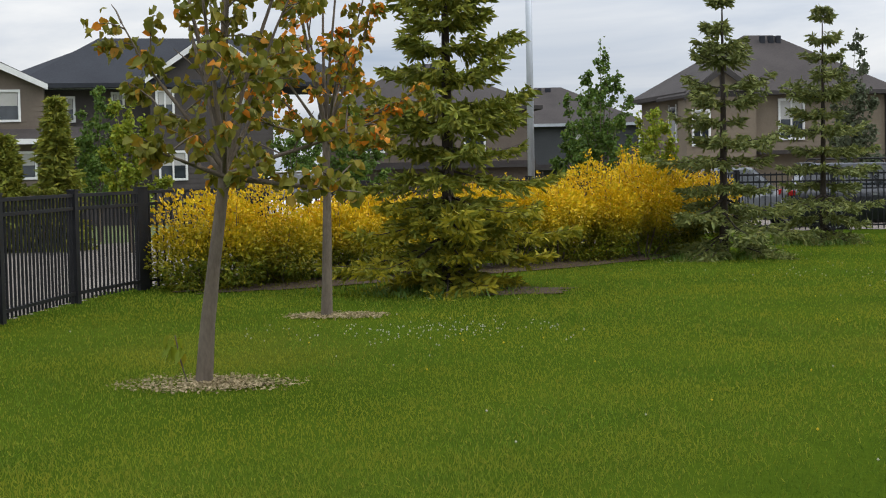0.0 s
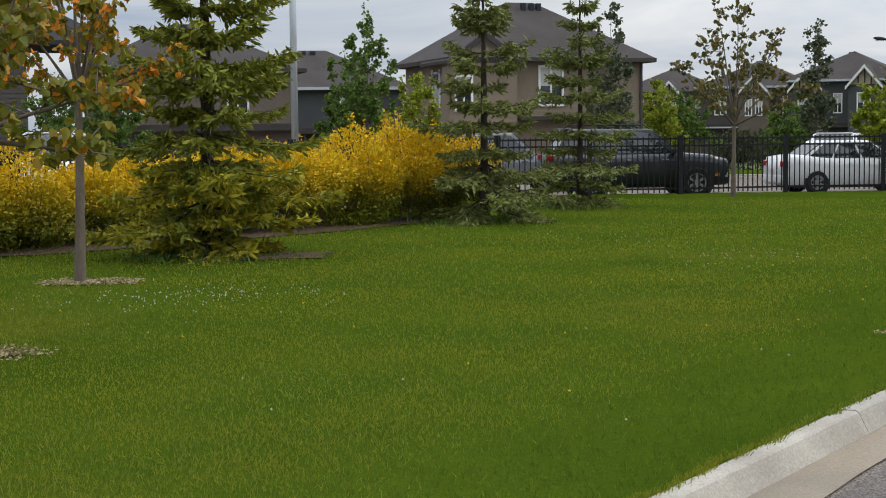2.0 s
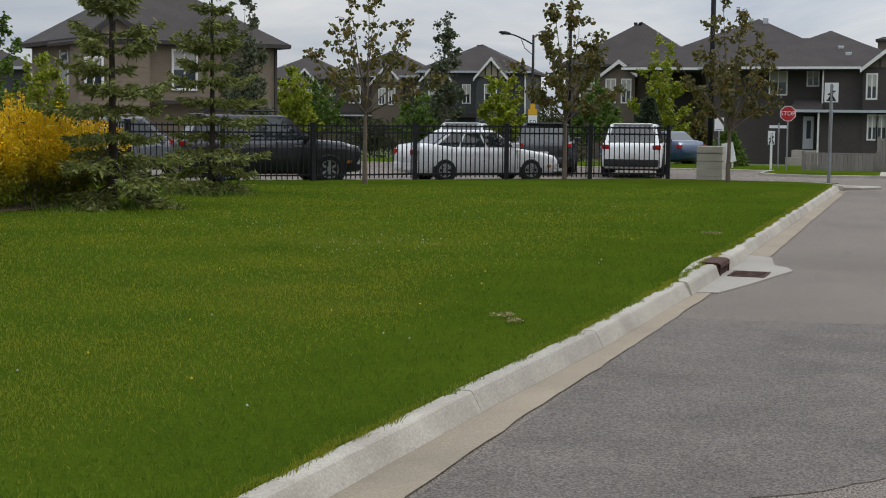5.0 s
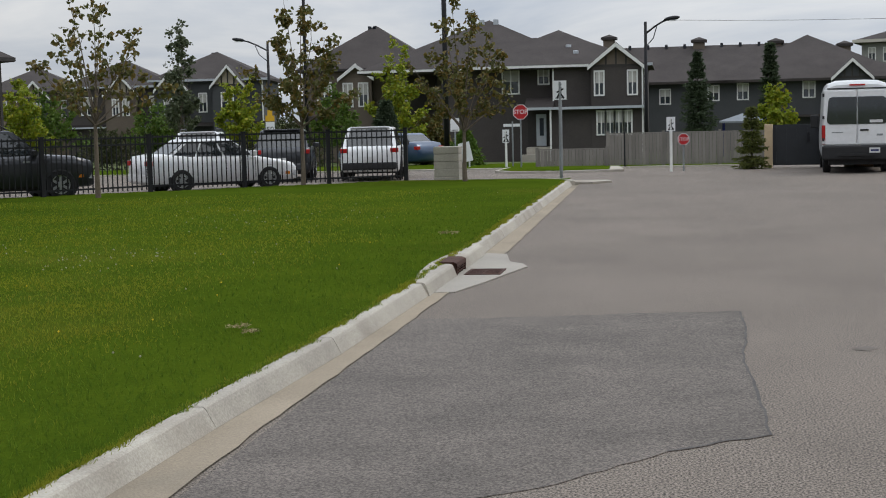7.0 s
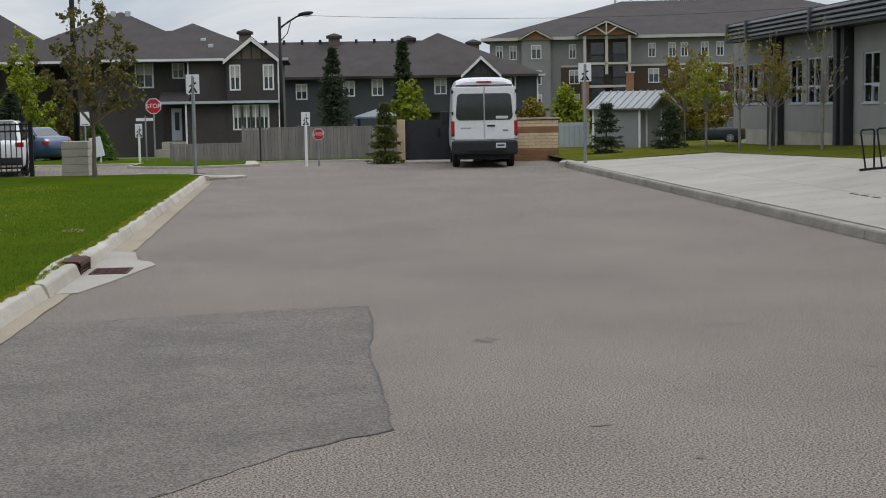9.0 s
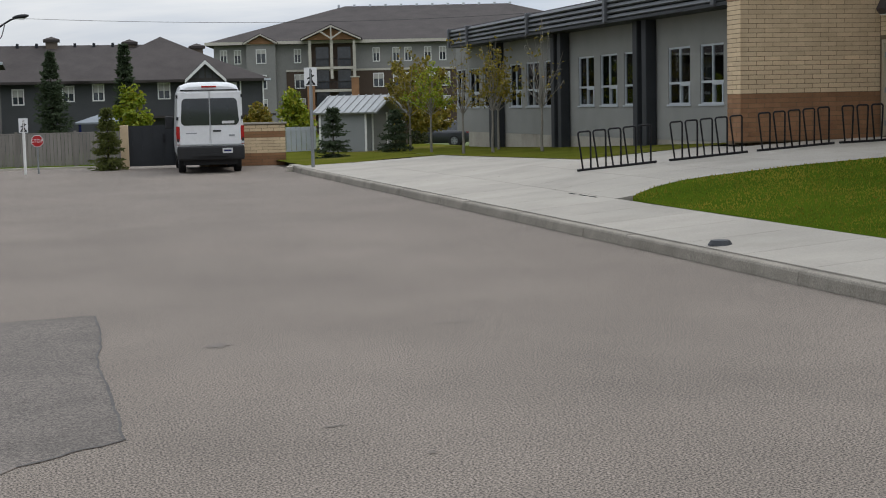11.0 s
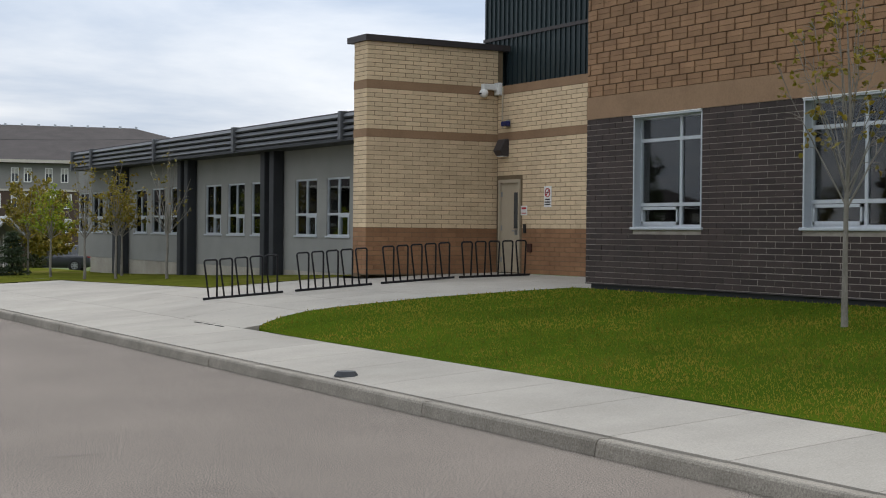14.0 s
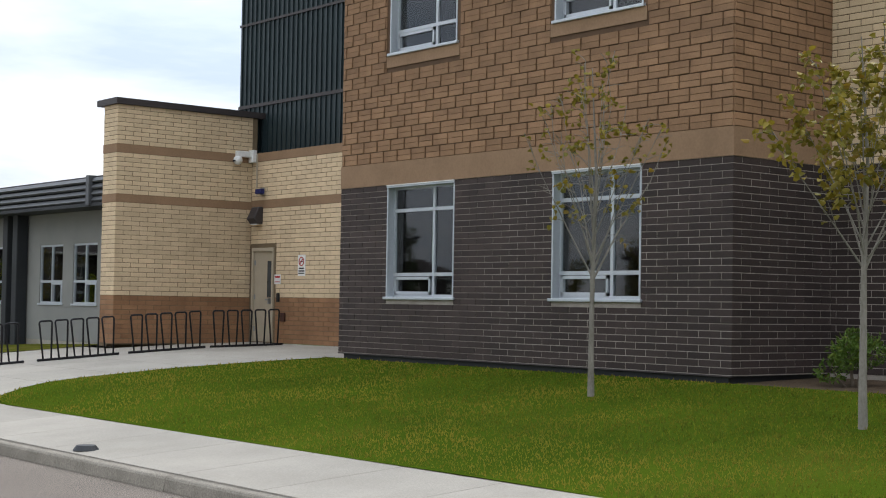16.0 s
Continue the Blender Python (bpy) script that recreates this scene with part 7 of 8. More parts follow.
def deciduous(name, x, y, z, h, fork, spread, trunk_r, seed, leaf_mat, bark, label, leaves=900, leaf=0.1, lean=(0.0, 0.0), limbs=11, leader=0.12, rise=0.8, droop=0.7, bare=0.0, category="tree", group="", start=0.15, low=0.3, clump=1):
    rnd, rng = random.Random(seed), np.random.default_rng(seed)
    tree = thing(name, x, y, z, label, category, group=group)
    fx, fy = lean
    bm = bmesh.new()
    pts = [(0, 0, -0.1), (fx * 0.25 + rnd.uniform(-0.02, 0.02), fy * 0.25, fork * 0.3), (fx * 0.6, fy * 0.6 + rnd.uniform(-0.02, 0.02), fork * 0.65), (fx, fy, fork)]
    tube(bm, pts, [trunk_r * 1.25, trunk_r, trunk_r * 0.85, trunk_r * 0.75], 10, cap=False)
    part("trunk", bm, bark, tree, smooth=True)
    wood, cen, way = bmesh.new(), [], []
    base = Vector((fx, fy, fork))
    if leader > 0.2:
        tube(wood, [base, base + Vector((0.03, -0.02, (h - fork) * 0.45)), base + Vector((-0.02, 0.03, (h - fork) * 0.95))], [trunk_r * 0.75, trunk_r * 0.45, 0.005], 8, cap=False)
    for i in range(limbs):
        a = 2.39996 * i + rnd.uniform(-0.3, 0.3)
        f = i / max(1, limbs - 1)
        reach = spread * (1.0 - 0.75 * f ** 1.5) * rnd.uniform(0.8, 1.12)
        top = (h - fork) * (low + (1 - low) * f) * rnd.uniform(0.86, 1.05)
        s0 = base + Vector((0, 0, (h - fork) * leader * f * rise - 0.02 * i * (1 - f)))
        top -= s0.z - base.z if leader > 0.2 else 0.0
        out = Vector((math.cos(a), math.sin(a), 0))
        p1 = s0 + out * reach * 0.35 + Vector((0, 0, top * 0.35))
        p2 = s0 + out * reach * 0.75 + Vector((rnd.uniform(-.05, .05), rnd.uniform(-.05, .05), top * 0.72))
        p3 = s0 + out * reach + Vector((rnd.uniform(-.08, .08), rnd.uniform(-.08, .08), top))
        r0 = trunk_r * (0.55 if i else 0.7) * (1.0 if leader < 0.2 else 0.75 - 0.35 * f)
        line = [s0, p1, p2, p3]
        tube(wood, line, [r0 * 0.8, r0 * 0.5, r0 * 0.3, 0.005], 6, cap=False)
        twigs = []
        for k in range(7):
            u = rnd.uniform(0.25, 1.0)
            seg = min(2, int(u * 3))
            q = line[seg].lerp(line[seg + 1], u * 3 - seg)
            d = (out * rnd.uniform(0.0, 1.0) + Vector((rnd.uniform(-1, 1), rnd.uniform(-1, 1), rnd.uniform(-0.1, 0.9)))).normalized()
            e = q + d * spread * rnd.uniform(0.18, 0.42) * (1.1 - 0.5 * u)
            tube(wood, [q, q.lerp(e, 0.5) + Vector((0, 0, 0.02)), e], [r0 * 0.18 + 0.003, r0 * 0.1 + 0.003, 0.003], 4, cap=False)
            twigs.append((q, e))
        twigs.append((p1, p3))
        per = max(1, int(leaves / limbs / len(twigs) / clump))
        for q, e in twigs:
            if rnd.random() < bare:
                continue
            for _ in range(per):
                u = rnd.uniform(start, 1.02)
                p = q.lerp(e, u)
                for _ in range(clump):
                    cen.append((p.x + rnd.gauss(0, leaf * 0.5), p.y + rnd.gauss(0, leaf * 0.5), p.z + rnd.gauss(0, leaf * 0.45)))
                    way.append((rnd.gauss(0, 0.6), rnd.gauss(0, 0.6), -droop + rnd.gauss(0, 0.45)))
    part("branchwork", wood, bark, tree, smooth=True, kind="stuff")
    n = len(cen)
    if n:
        leaf_mesh("crown", cen, way, rng.uniform(0.75, 1.25, n) * leaf, rng.uniform(0.75, 1.1, n) * leaf * 0.95, leaf_mat, tree, rng)
    return tree


def spruce(x, y, z, h, radius, seed, mat, label, whorls=24, per=8, twigs=12, needles=9, skirt=0.12, tip_mat=None, trunk_r=None, group="spruces on the lawn", size=1.0, category="tree", open_=0.15):
    """Whorls of drooping boughs; each bough carries side twigs set with short needle sprays."""
    rnd, rng = random.Random(seed), np.random.default_rng(seed)
    tree = thing("spruce_tree", x, y, z, label, category, group=group)
    tr = trunk_r or h * 0.016
    part("trunk", tube(bmesh.new(), [(0, 0, -0.1), (0.01, 0, h * 0.5), (0, 0, h * 0.985)], [tr * 1.3, tr * 0.8, 0.006], 9, cap=False), M_BARK_S, tree, smooth=True)
    wood = bmesh.new()
    sets = {0: ([], [], []), 1: ([], [], [])}
    for i in range(whorls):
        f = (i + rnd.uniform(-0.35, 0.35)) / (whorls - 1)
        f = min(max(f, 0.0), 1.0)
        zz = h * (skirt + (0.985 - skirt) * f)
        reach_f = (1 - f) ** 0.82 * radius + 0.05
        n_b = max(4, round(per * (1 - 0.35 * f)))
        a0 = rnd.uniform(0, 6.28)
        for b in range(n_b):
            if rnd.random() < open_:
                continue
            a = a0 + 2 * math.pi * b / n_b + rnd.uniform(-0.25, 0.25)
            ln = reach_f * rnd.uniform(0.45, 1.28)
            out, sd = Vector((math.cos(a), math.sin(a), 0)), Vector((-math.sin(a), math.cos(a), 0))
            rise = 0.55 * f - 0.10 - 0.12 * (1 - f)
            s = Vector((0, 0, zz))

            def at(u):
                return s + out * ln * u + Vector((0, 0, ln * (rise * u - 0.16 * (1 - f) * math.sin(u * 2.2) + 0.20 * u * u * (0.4 + f))))
            tube(wood, [at(0), at(0.35), at(0.7), at(1.0)], [0.012 + 0.008 * ln, 0.008 + 0.004 * ln, 0.006, 0.003], 4, cap=False)
            low_tip = 1 if tip_mat and f < 0.2 else 0
            nt = max(5, int(twigs * (0.35 + 0.65 * ln / max(radius, 0.01))))
            for k in range(nt):
                u = 0.12 + 0.88 * (k + rnd.random() * 0.6) / nt
                q = at(min(u, 1.0))
                for sg in (-1, 1):
                    tl = (0.10 + 0.34 * ln * (1.02 - u)) * rnd.uniform(0.7, 1.2) * (1.0 if u < 0.9 else 0.6)
                    d = (out * 0.75 + sd * sg * rnd.uniform(0.5, 1.0) + Vector((0, 0, rnd.uniform(-0.6, 0.02)))).normalized()
                    e = q + d * tl
                    cnt = max(3, int(needles * (0.45 + tl * 1.5)))
                    cs, ws, ls = sets[low_tip if (low_tip and u > 0.35) else 0]
                    for m in range(cnt):
                        v = (m + rnd.random()) / cnt
                        p = q.lerp(e, v)
                        cs.append((p.x, p.y, p.z))
                        w = d * 0.9 + Vector((rnd.gauss(0, 0.55), rnd.gauss(0, 0.55), rnd.gauss(0.05, 0.4)))
                        ws.append((w.x, w.y, w.z))
                        ls.append((0.13 + 0.05 * rnd.random()) * size)
    part("branchwork", wood, M_BARK_S, tree, kind="stuff")
    for key, m in ((0, mat), (1, tip_mat)):
        cs, ws, ls = sets[key]
        if cs:
            ls = np.array(ls)
            leaf_mesh("foliage" if key == 0 else "yellowed_foliage", cs, ws, ls, ls * 0.36, m, tree, rng, fold=0.12)
    return tree


def shrub(name, x, y, z, rx, ry, h, seed, mat, label, leaves=2200, leaf=0.06, category="shrub", group="", lumps=7):
    """Stems and a lumpy, gappy cloud of leaves."""
    rnd, rng = random.Random(seed), np.random.default_rng(seed)
    s = thing(name, x, y, z, label, category, group=group)
    stems, cen, way = bmesh.new(), [], []
    blobs = [(rnd.uniform(-0.55, 0.55) * rx, rnd.uniform(-0.55, 0.55) * ry, h * rnd.uniform(0.2, 0.76), rnd.uniform(0.34, 0.6)) for _ in range(lumps)]
    for bx, by, bz, br in blobs:
        tube(stems, [(bx * 0.3, by * 0.3, -0.03), (bx * 0.7, by * 0.7, bz * 0.6), (bx, by, bz + br * h * 0.4)], [0.018, 0.012, 0.004], 5, cap=False)
    per = leaves // lumps
    for bx, by, bz, br in blobs:
        v = rng.normal(size=(per, 3))
        v /= np.linalg.norm(v, axis=1, keepdims=True)
        rad = rng.uniform(0.55, 1.12, size=(per, 1)) ** 0.7
        p = v * rad * np.array([rx * br * 1.15, ry * br * 1.15, h * br * 0.62]) + (bx, by, bz)
        p[:, 2] = np.abs(p[:, 2]) + 0.02
        cen.append(p)
        way.append(v * 0.8 + rng.normal(size=(per, 3)) * 0.5 + (0, 0, 0.25))
    # shoots that stick out of the top
    shoots = []
    for _ in range(lumps * 4):
        bx, by, bz, br = rnd.choice(blobs)
        sx, sy = bx + rnd.uniform(-0.4, 0.4) * rx * br, by + rnd.uniform(-0.4, 0.4) * ry * br
        z0 = bz + br * h * 0.45
        zl = rnd.uniform(0.08, 0.26) * h
        tube(stems, [(sx, sy, z0), (sx + rnd.uniform(-0.06, 0.06), sy + rnd.uniform(-0.06, 0.06), z0 + zl)], [0.006, 0.003], 4, cap=False)
        for k in range(12):
            shoots.append((sx + rnd.gauss(0, 0.03), sy + rnd.gauss(0, 0.03), z0 + zl * rnd.random()))
    cen.append(np.array(shoots))
    way.append(rng.normal(size=(len(shoots), 3)) * 0.6 + (0, 0, 0.5))
    cen, way = np.concatenate(cen), np.concatenate(way)
    n = len(cen)
    part("branchwork", stems, M_BARK, s, kind="stuff")
    leaf_mesh("foliage", cen, way, rng.uniform(0.8, 1.25, n) * leaf, rng.uniform(0.5, 0.75, n) * leaf, mat, s, rng)
    return s


# young lindens in rings of dry chips
deciduous("linden_tree", -9.90, 7.13, LAWN_Z, 4.6, 1.72, 1.35, 0.062, 11, L_LINDEN, M_BARK, "young linden with olive and orange leaves and a leaning trunk", leaves=2700, leaf=0.092, lean=(0.17, 0.15), limbs=15, low=-0.05, start=0.35, clump=5, bare=0.12, group="young lindens on the lawn")
deciduous("linden_tree", -13.13, 11.58, LAWN_Z, 4.8, 2.1, 1.25, 0.058, 23, L_LINDEN2, M_BARK, "young linden turning orange behind the first one", leaves=2500, leaf=0.09, lean=(0.03, 0.03), limbs=15, low=0.0, start=0.35, clump=5, bare=0.12, group="young lindens on the lawn")
sprout = thing("linden_sucker", -9.99, 7.05, LAWN_Z, "small leafy sucker at the foot of the linden", "sapling")
rngs = np.random.default_rng(5)
part("stem", tube(bmesh.new(), [(0, 0, 0), (-0.05, -0.03, 0.2), (-0.08, -0.06, 0.42)], 0.006, 5), M_BARK, sprout)
leaf_mesh("leaves", rngs.normal(size=(9, 3)) * (0.06, 0.05, 0.07) + (-0.08, -0.05, 0.38), rngs.normal(size=(9, 3)) * 0.3 + (0, 0, -0.8), np.full(9, 0.14), np.full(9, 0.1), L_LIME, sprout, rngs)


def litter(name, cx, cy, z, rx, ry, n, size, mat, label, seed, turn=0.7):
    """Loose flat chips, dense in the middle and thinning out."""
    rng = np.random.default_rng(seed)
    r, a = np.sqrt(rng.random(n)) * rng.uniform(0.6, 1.1, n), rng.uniform(0, 6.28, n)
    u, v = rx * r * np.cos(a), ry * r * np.sin(a)
    c, s_ = math.cos(turn), math.sin(turn)
    cen = np.column_stack([cx + c * u - s_ * v, cy + s_ * u + c * v, z + rng.uniform(0.0, 0.025, n)])
    way = np.column_stack([rng.normal(size=(n, 2)), rng.normal(0, 0.25, n)])
    ob = leaf_mesh(name, cen, way, rng.uniform(0.5, 1.3, n) * size, rng.uniform(0.25, 0.6, n) * size, mat, None, rng, fold=0.1)
    return tagged(ob, label, "litter", "", "stuff")


litter("wood_chips", -9.83, 7.13, LAWN_Z + 0.02, 0.8, 0.55, 1700, 0.034, M_MULCH, "dry wood chips scattered round the linden", 3)
litter("wood_chips", -9.67, 7.23, LAWN_Z + 0.025, 0.45, 0.28, 900, 0.034, M_MULCH, "dry wood chips heaped at the linden's foot", 13)
litter("wood_chips", -13.03, 11.61, LAWN_Z + 0.02, 0.65, 0.4, 1200, 0.042, M_MULCH, "dry wood chips round the second linden", 4)
blob("bare_soil", -13.63, 15.41, LAWN_Z + 0.012, 1.1, 0.6, M_SOIL, "bare brown soil under the spruce", "soil", rough=0.3, turn=0.7, seed=6)
for i, (cx, cy, rr) in enumerate(((-3.85, 11.84, 0.15), (-3.64, 11.53, 0.09), (-3.55, 21.74, 0.22))):
    litter("dry_grass", cx, cy, LAWN_Z + 0.025, rr, rr * 0.7, 90, 0.016 + 0.0008 * cy, M_MULCH, "small patch of dry grass in the lawn", 20 + i)

# spruces
spruce(-14.36, 15.16, LAWN_Z, 6.2, 1.7, 31, L_SPRUCE, "large spruce with drooping boughs, yellowed low down", whorls=18, per=8, twigs=17, needles=12, skirt=0.07, tip_mat=L_TIP, open_=0.12, size=0.9, trunk_r=0.085)
spruce(-14.77, 23.26, LAWN_Z, 5.0, 1.5, 37, L_SPRUCE_G, "grey-green spruce with sparse layered boughs", whorls=14, per=8, twigs=14, needles=11, skirt=0.08, trunk_r=0.07, open_=0.2, size=0.88)
spruce(-15.38, 28.27, LAWN_Z, 5.05, 1.4, 41, L_SPRUCE_G, "slim grey-green spruce with sparse boughs", whorls=15, per=7, twigs=13, needles=11, skirt=0.07, trunk_r=0.06, open_=0.2, size=0.88)
for i, (cx, cy) in enumerate(((-14.85, 23.01), (-15.34, 27.96), (-14.37, 14.83))):
    rngw = np.random.default_rng(60 + i)
    tuft = thing("tall_weeds", cx, cy, LAWN_Z, "rank weeds and grass round the spruce's foot", "weeds", group="weeds under the spruces")
    n = 700
    leaf_mesh("blades", rngw.normal(size=(n, 3)) * (0.55, 0.5, 0.0) + (0, 0, 0.0), rngw.normal(size=(n, 3)) * 0.4 + (0, 0, 1.0), rngw.uniform(0.05, 0.16, n), rngw.uniform(0.012, 0.03, n), L_GREEN, tuft, rngw)

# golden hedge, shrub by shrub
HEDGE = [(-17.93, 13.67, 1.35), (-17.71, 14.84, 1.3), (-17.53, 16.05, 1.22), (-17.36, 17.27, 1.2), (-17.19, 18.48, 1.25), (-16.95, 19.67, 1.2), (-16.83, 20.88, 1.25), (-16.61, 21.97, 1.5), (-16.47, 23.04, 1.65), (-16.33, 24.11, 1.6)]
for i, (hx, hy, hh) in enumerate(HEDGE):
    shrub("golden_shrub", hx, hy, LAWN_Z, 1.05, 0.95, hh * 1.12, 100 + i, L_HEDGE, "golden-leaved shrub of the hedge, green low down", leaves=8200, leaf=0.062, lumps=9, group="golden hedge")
blob("hedge_bed", -16.76, 18.46, LAWN_Z + 0.016, 0.9, 6.0, M_SOIL, "dark soil strip under the hedge", "soil", rough=0.12, seed=8, turn=-0.12)

# young trees along the fence
for x, y, h, fk, sp, sd, mt, lv in ((-14.16, 34.07, 4.8, 1.75, 1.9, 51, L_DUSK, 1000), (-10.33, 39.27, 4.7, 1.6, 1.45, 53, L_DUSK, 1700), (-5.97, 40.23, 4.7, 1.35, 1.55, 59, L_DUSK, 1500)):
    deciduous("street_tree", x, y, LAWN_Z, h, fk, sp, 0.06, sd, mt, M_BARK, "young tree with dull green leaves by the fence", leaves=lv, leaf=0.13, limbs=13, group="young trees along the fence", droop=0.4)
# thin maples before the school
deciduous("maple_tree", 13.92, 13.87, 0.69, 4.5, 1.55, 0.95, 0.042, 71, L_OLIVE, M_BARK_P, "thin pale-barked maple, almost bare", leaves=760, leaf=0.08, limbs=20, leader=0.5, low=0.62, bare=0.45, group="thin maples before the school", droop=0.2, start=0.6)
deciduous("maple_tree", 13.24, 9.24, 0.70, 4.2, 1.60, 1.0, 0.042, 73, L_OLIVE, M_BARK_P, "thin maple with yellow-olive leaves", leaves=1500, leaf=0.085, limbs=17, leader=0.45, low=0.5, bare=0.12, group="thin maples before the school", droop=0.2, start=0.4)
shrub("wall_shrub", 16.9, 11.9, height_right(16.9, 11.9), 0.5, 0.45, 0.62, 88, L_GREEN, "dark green shrub with yellow flowers by the wall", leaves=900, leaf=0.06)
shrub("wall_shrub", 16.6, 10.6, height_right(16.6, 10.6), 0.4, 0.4, 0.5, 89, L_LIME, "light green shrub by the wall", leaves=700, leaf=0.06)
# trees along the grey wing and round the shed
for i, (x, y, z, h, sp, mt, lv, br) in enumerate(((13.86, 39.59, 0.5, 3.7, 0.85, L_OLIVE, 120, 0.7), (13.3, 42.48, 0.42, 3.4, 0.75, L_OLIVE, 420, 0.15), (12.63, 43.39, 0.35, 3.6, 0.7, L_OLIVE, 160, 0.5), (12.68, 47.33, 0.3, 3.0, 0.9, L_LIME, 500, 0.1), (13.02, 51.54, 0.25, 3.4, 1.1, L_OLIVE, 600, 0.1), (14.6, 46.0, 0.4, 3.3, 0.8, L_OLIVE, 420, 0.2))):
    deciduous("wing_tree", x, y, z, h, 1.25, sp, 0.04, 200 + i, mt, M_BARK_P, "thin young tree beside the grey wing", leaves=lv * 2, leaf=0.085, limbs=12, bare=br, group="young trees by the grey wing", droop=0.3)
spruce(9.63, 48.75, 0.12, 1.75, 0.6, 301, L_BLUESP, "small dense blue-green spruce by the shed", whorls=12, per=8, twigs=7, needles=7, group="spruces by the shed", size=0.75, skirt=0.06, open_=0.0)
spruce(12.37, 51.14, 0.12, 1.6, 0.6, 303, L_BLUESP, "small dense blue-green spruce by the shed", whorls=12, per=8, twigs=7, needles=7, group="spruces by the shed", size=0.75, skirt=0.06, open_=0.0)
spruce(2.25, 49.2, 0.0, 2.0, 0.55, 305, L_YEW, "slim evergreen beside the waste enclosure", whorls=16, per=8, twigs=6, needles=7, group="", size=0.75, skirt=0.04, open_=0.0)
# distant trees


def garden_leaf(x, y):
    """Finer leaves on the garden trees that stand nearer."""
    return max(0.095, min(0.17, 0.0024 * math.hypot(x, y)))


for i, (x, y, b, h, r, mt) in enumerate(((-31.87, 67.91, -0.3, 4.3, 1.4, L_LIME), (-22.70, 74.33, -0.5, 4.9, 1.5, L_LIME), (-12.8, 66.3, -0.3, 5.4, 1.35, L_LIME), (-34.76, 77.49, -0.5, 4.3, 1.8, L_GREEN), (-29.03, 78.70, -0.5, 3.4, 1.6, L_GREEN), (-17.1, 72.9, -0.4, 4.0, 1.5, L_GREEN),
                                        (-26.75, 35.90, 0.0, 5.3, 1.15, L_GREEN), (-23.83, 34.28, 0.0, 3.5, 1.0, L_LIME), (-29.01, 38.01, 0.0, 4.1, 1.2, L_GREEN), (-29.47, 20.61, 0.0, 3.8, 0.8, L_LIME), (-36.47, 24.56, 0.0, 4.3, 0.9, L_GREEN), (-32.97, 29.01, 0.0, 3.6, 1.3, L_GREEN), (-24.87, 48.68, 0.0, 6.1, 1.0, L_GREYG),
                                        (3.63, 57.9, -0.05, 2.95, 0.85, L_LIME), (10.1, 69.3, -0.3, 2.3, 0.9, L_OLIVE), (11.0, 64.1, -0.2, 2.7, 0.9, L_LIME), (16.0, 64.0, -0.2, 4.1, 1.3, L_OLIVE), (18.1, 67.6, -0.3, 4.1, 1.2, L_OLIVE), (-11.8, 69.0, -0.3, 2.4, 1.0, L_DUSK), (-26.27, 75.38, -0.4, 7.6, 1.1, L_GREYG), (-38.17, 36.51, -0.2, 4.4, 1.6, L_GREEN))):
    deciduous("garden_tree", x, y, b, h, h * 0.22, r, 0.05, 400 + i, mt, M_BARK, "leafy garden tree beyond the street", leaves=int(380 / garden_leaf(x, y) ** 1.1), leaf=garden_leaf(x, y), limbs=15, low=0.15, group="garden trees", droop=0.2, start=0.0)
for i, (x, y, b, h, r, mt) in enumerate(((-32.07, 20.31, 0.0, 3.85, 0.75, L_SPRUCE), (-32.77, 19.26, 0.0, 2.9, 0.75, L_SPRUCE), (0.9, 80.0, -0.7, 5.8, 1.15, L_BLUESP), (4.1, 69.9, -0.3, 5.3, 0.6, L_BLUESP), (-12.6, 62.5, -0.2, 2.9, 0.8, L_BLUESP), (-8.6, 58.5, -0.1, 1.4, 0.7, L_GREEN))):
    spruce(x, y, b, h, r, 500 + i, mt, "distant garden spruce among the houses", whorls=30, per=9, twigs=7, needles=6, group="garden spruces", size=1.3, skirt=0.05, open_=0.0)


# dark shrubs before the far houses
for i, (x, y, rx, h) in enumerate(((-33.5, 84.0, 2.2, 2.6), (-30.0, 86.5, 1.8, 3.0), (-26.0, 86.0, 2.4, 2.4), (-21.5, 83.0, 2.0, 2.8), (-17.2, 80.0, 1.7, 2.3), (-13.6, 78.0, 1.5, 2.2), (-38.5, 82.0, 2.4, 2.6), (-43.5, 80.0, 2.4, 2.4), (9.4, 78.0, 1.4, 1.9), (20.5, 82.0, 1.8, 2.4))):
    shrub("garden_shrub", x, y, height_far(x, y) - 0.05, rx, 1.4, h, 700 + i, L_DARK, "dark rounded shrub before the far houses", leaves=2400, leaf=0.17, group="garden shrubs")


# ---- grass blades, clover and dandelions ----
def turf(name, n, pick, z_of, length, width, label, seed, mat=None):
    rng = np.random.default_rng(seed)
    xy = pick(rng, n)
    zz = np.array([z_of(a, b) for a, b in xy])
    cen = np.column_stack([xy, zz])
    way = rng.normal(size=(len(cen), 3)) * 0.45 + (0, 0, 1.0)
    ob = leaf_mesh(name, cen, way, rng.uniform(0.6, 1.25, len(cen)) * length, width * np.clip(np.hypot(cen[:, 0], cen[:, 1]) / 9.0, 0.7, 2.6), mat or M_BLADE, None, rng, fold=0.0)
    return tagged(ob, label, "grass", "", "stuff")


def fan(d0, d1, a0, a1, test, power=1.0):
    """Random places between two distances and two headings (degrees to the left of +y) where test holds."""
    def pick(rng, n):
        d = d0 * (d1 / d0) ** rng.random(n) if power == "log" else d0 + (d1 - d0) * rng.random(n) ** power
        a = np.radians(rng.uniform(a0, a1, n))
        xy = np.column_stack([-np.sin(a) * d, np.cos(a) * d])
        return xy[[test(x, y) for x, y in xy]]
    return pick


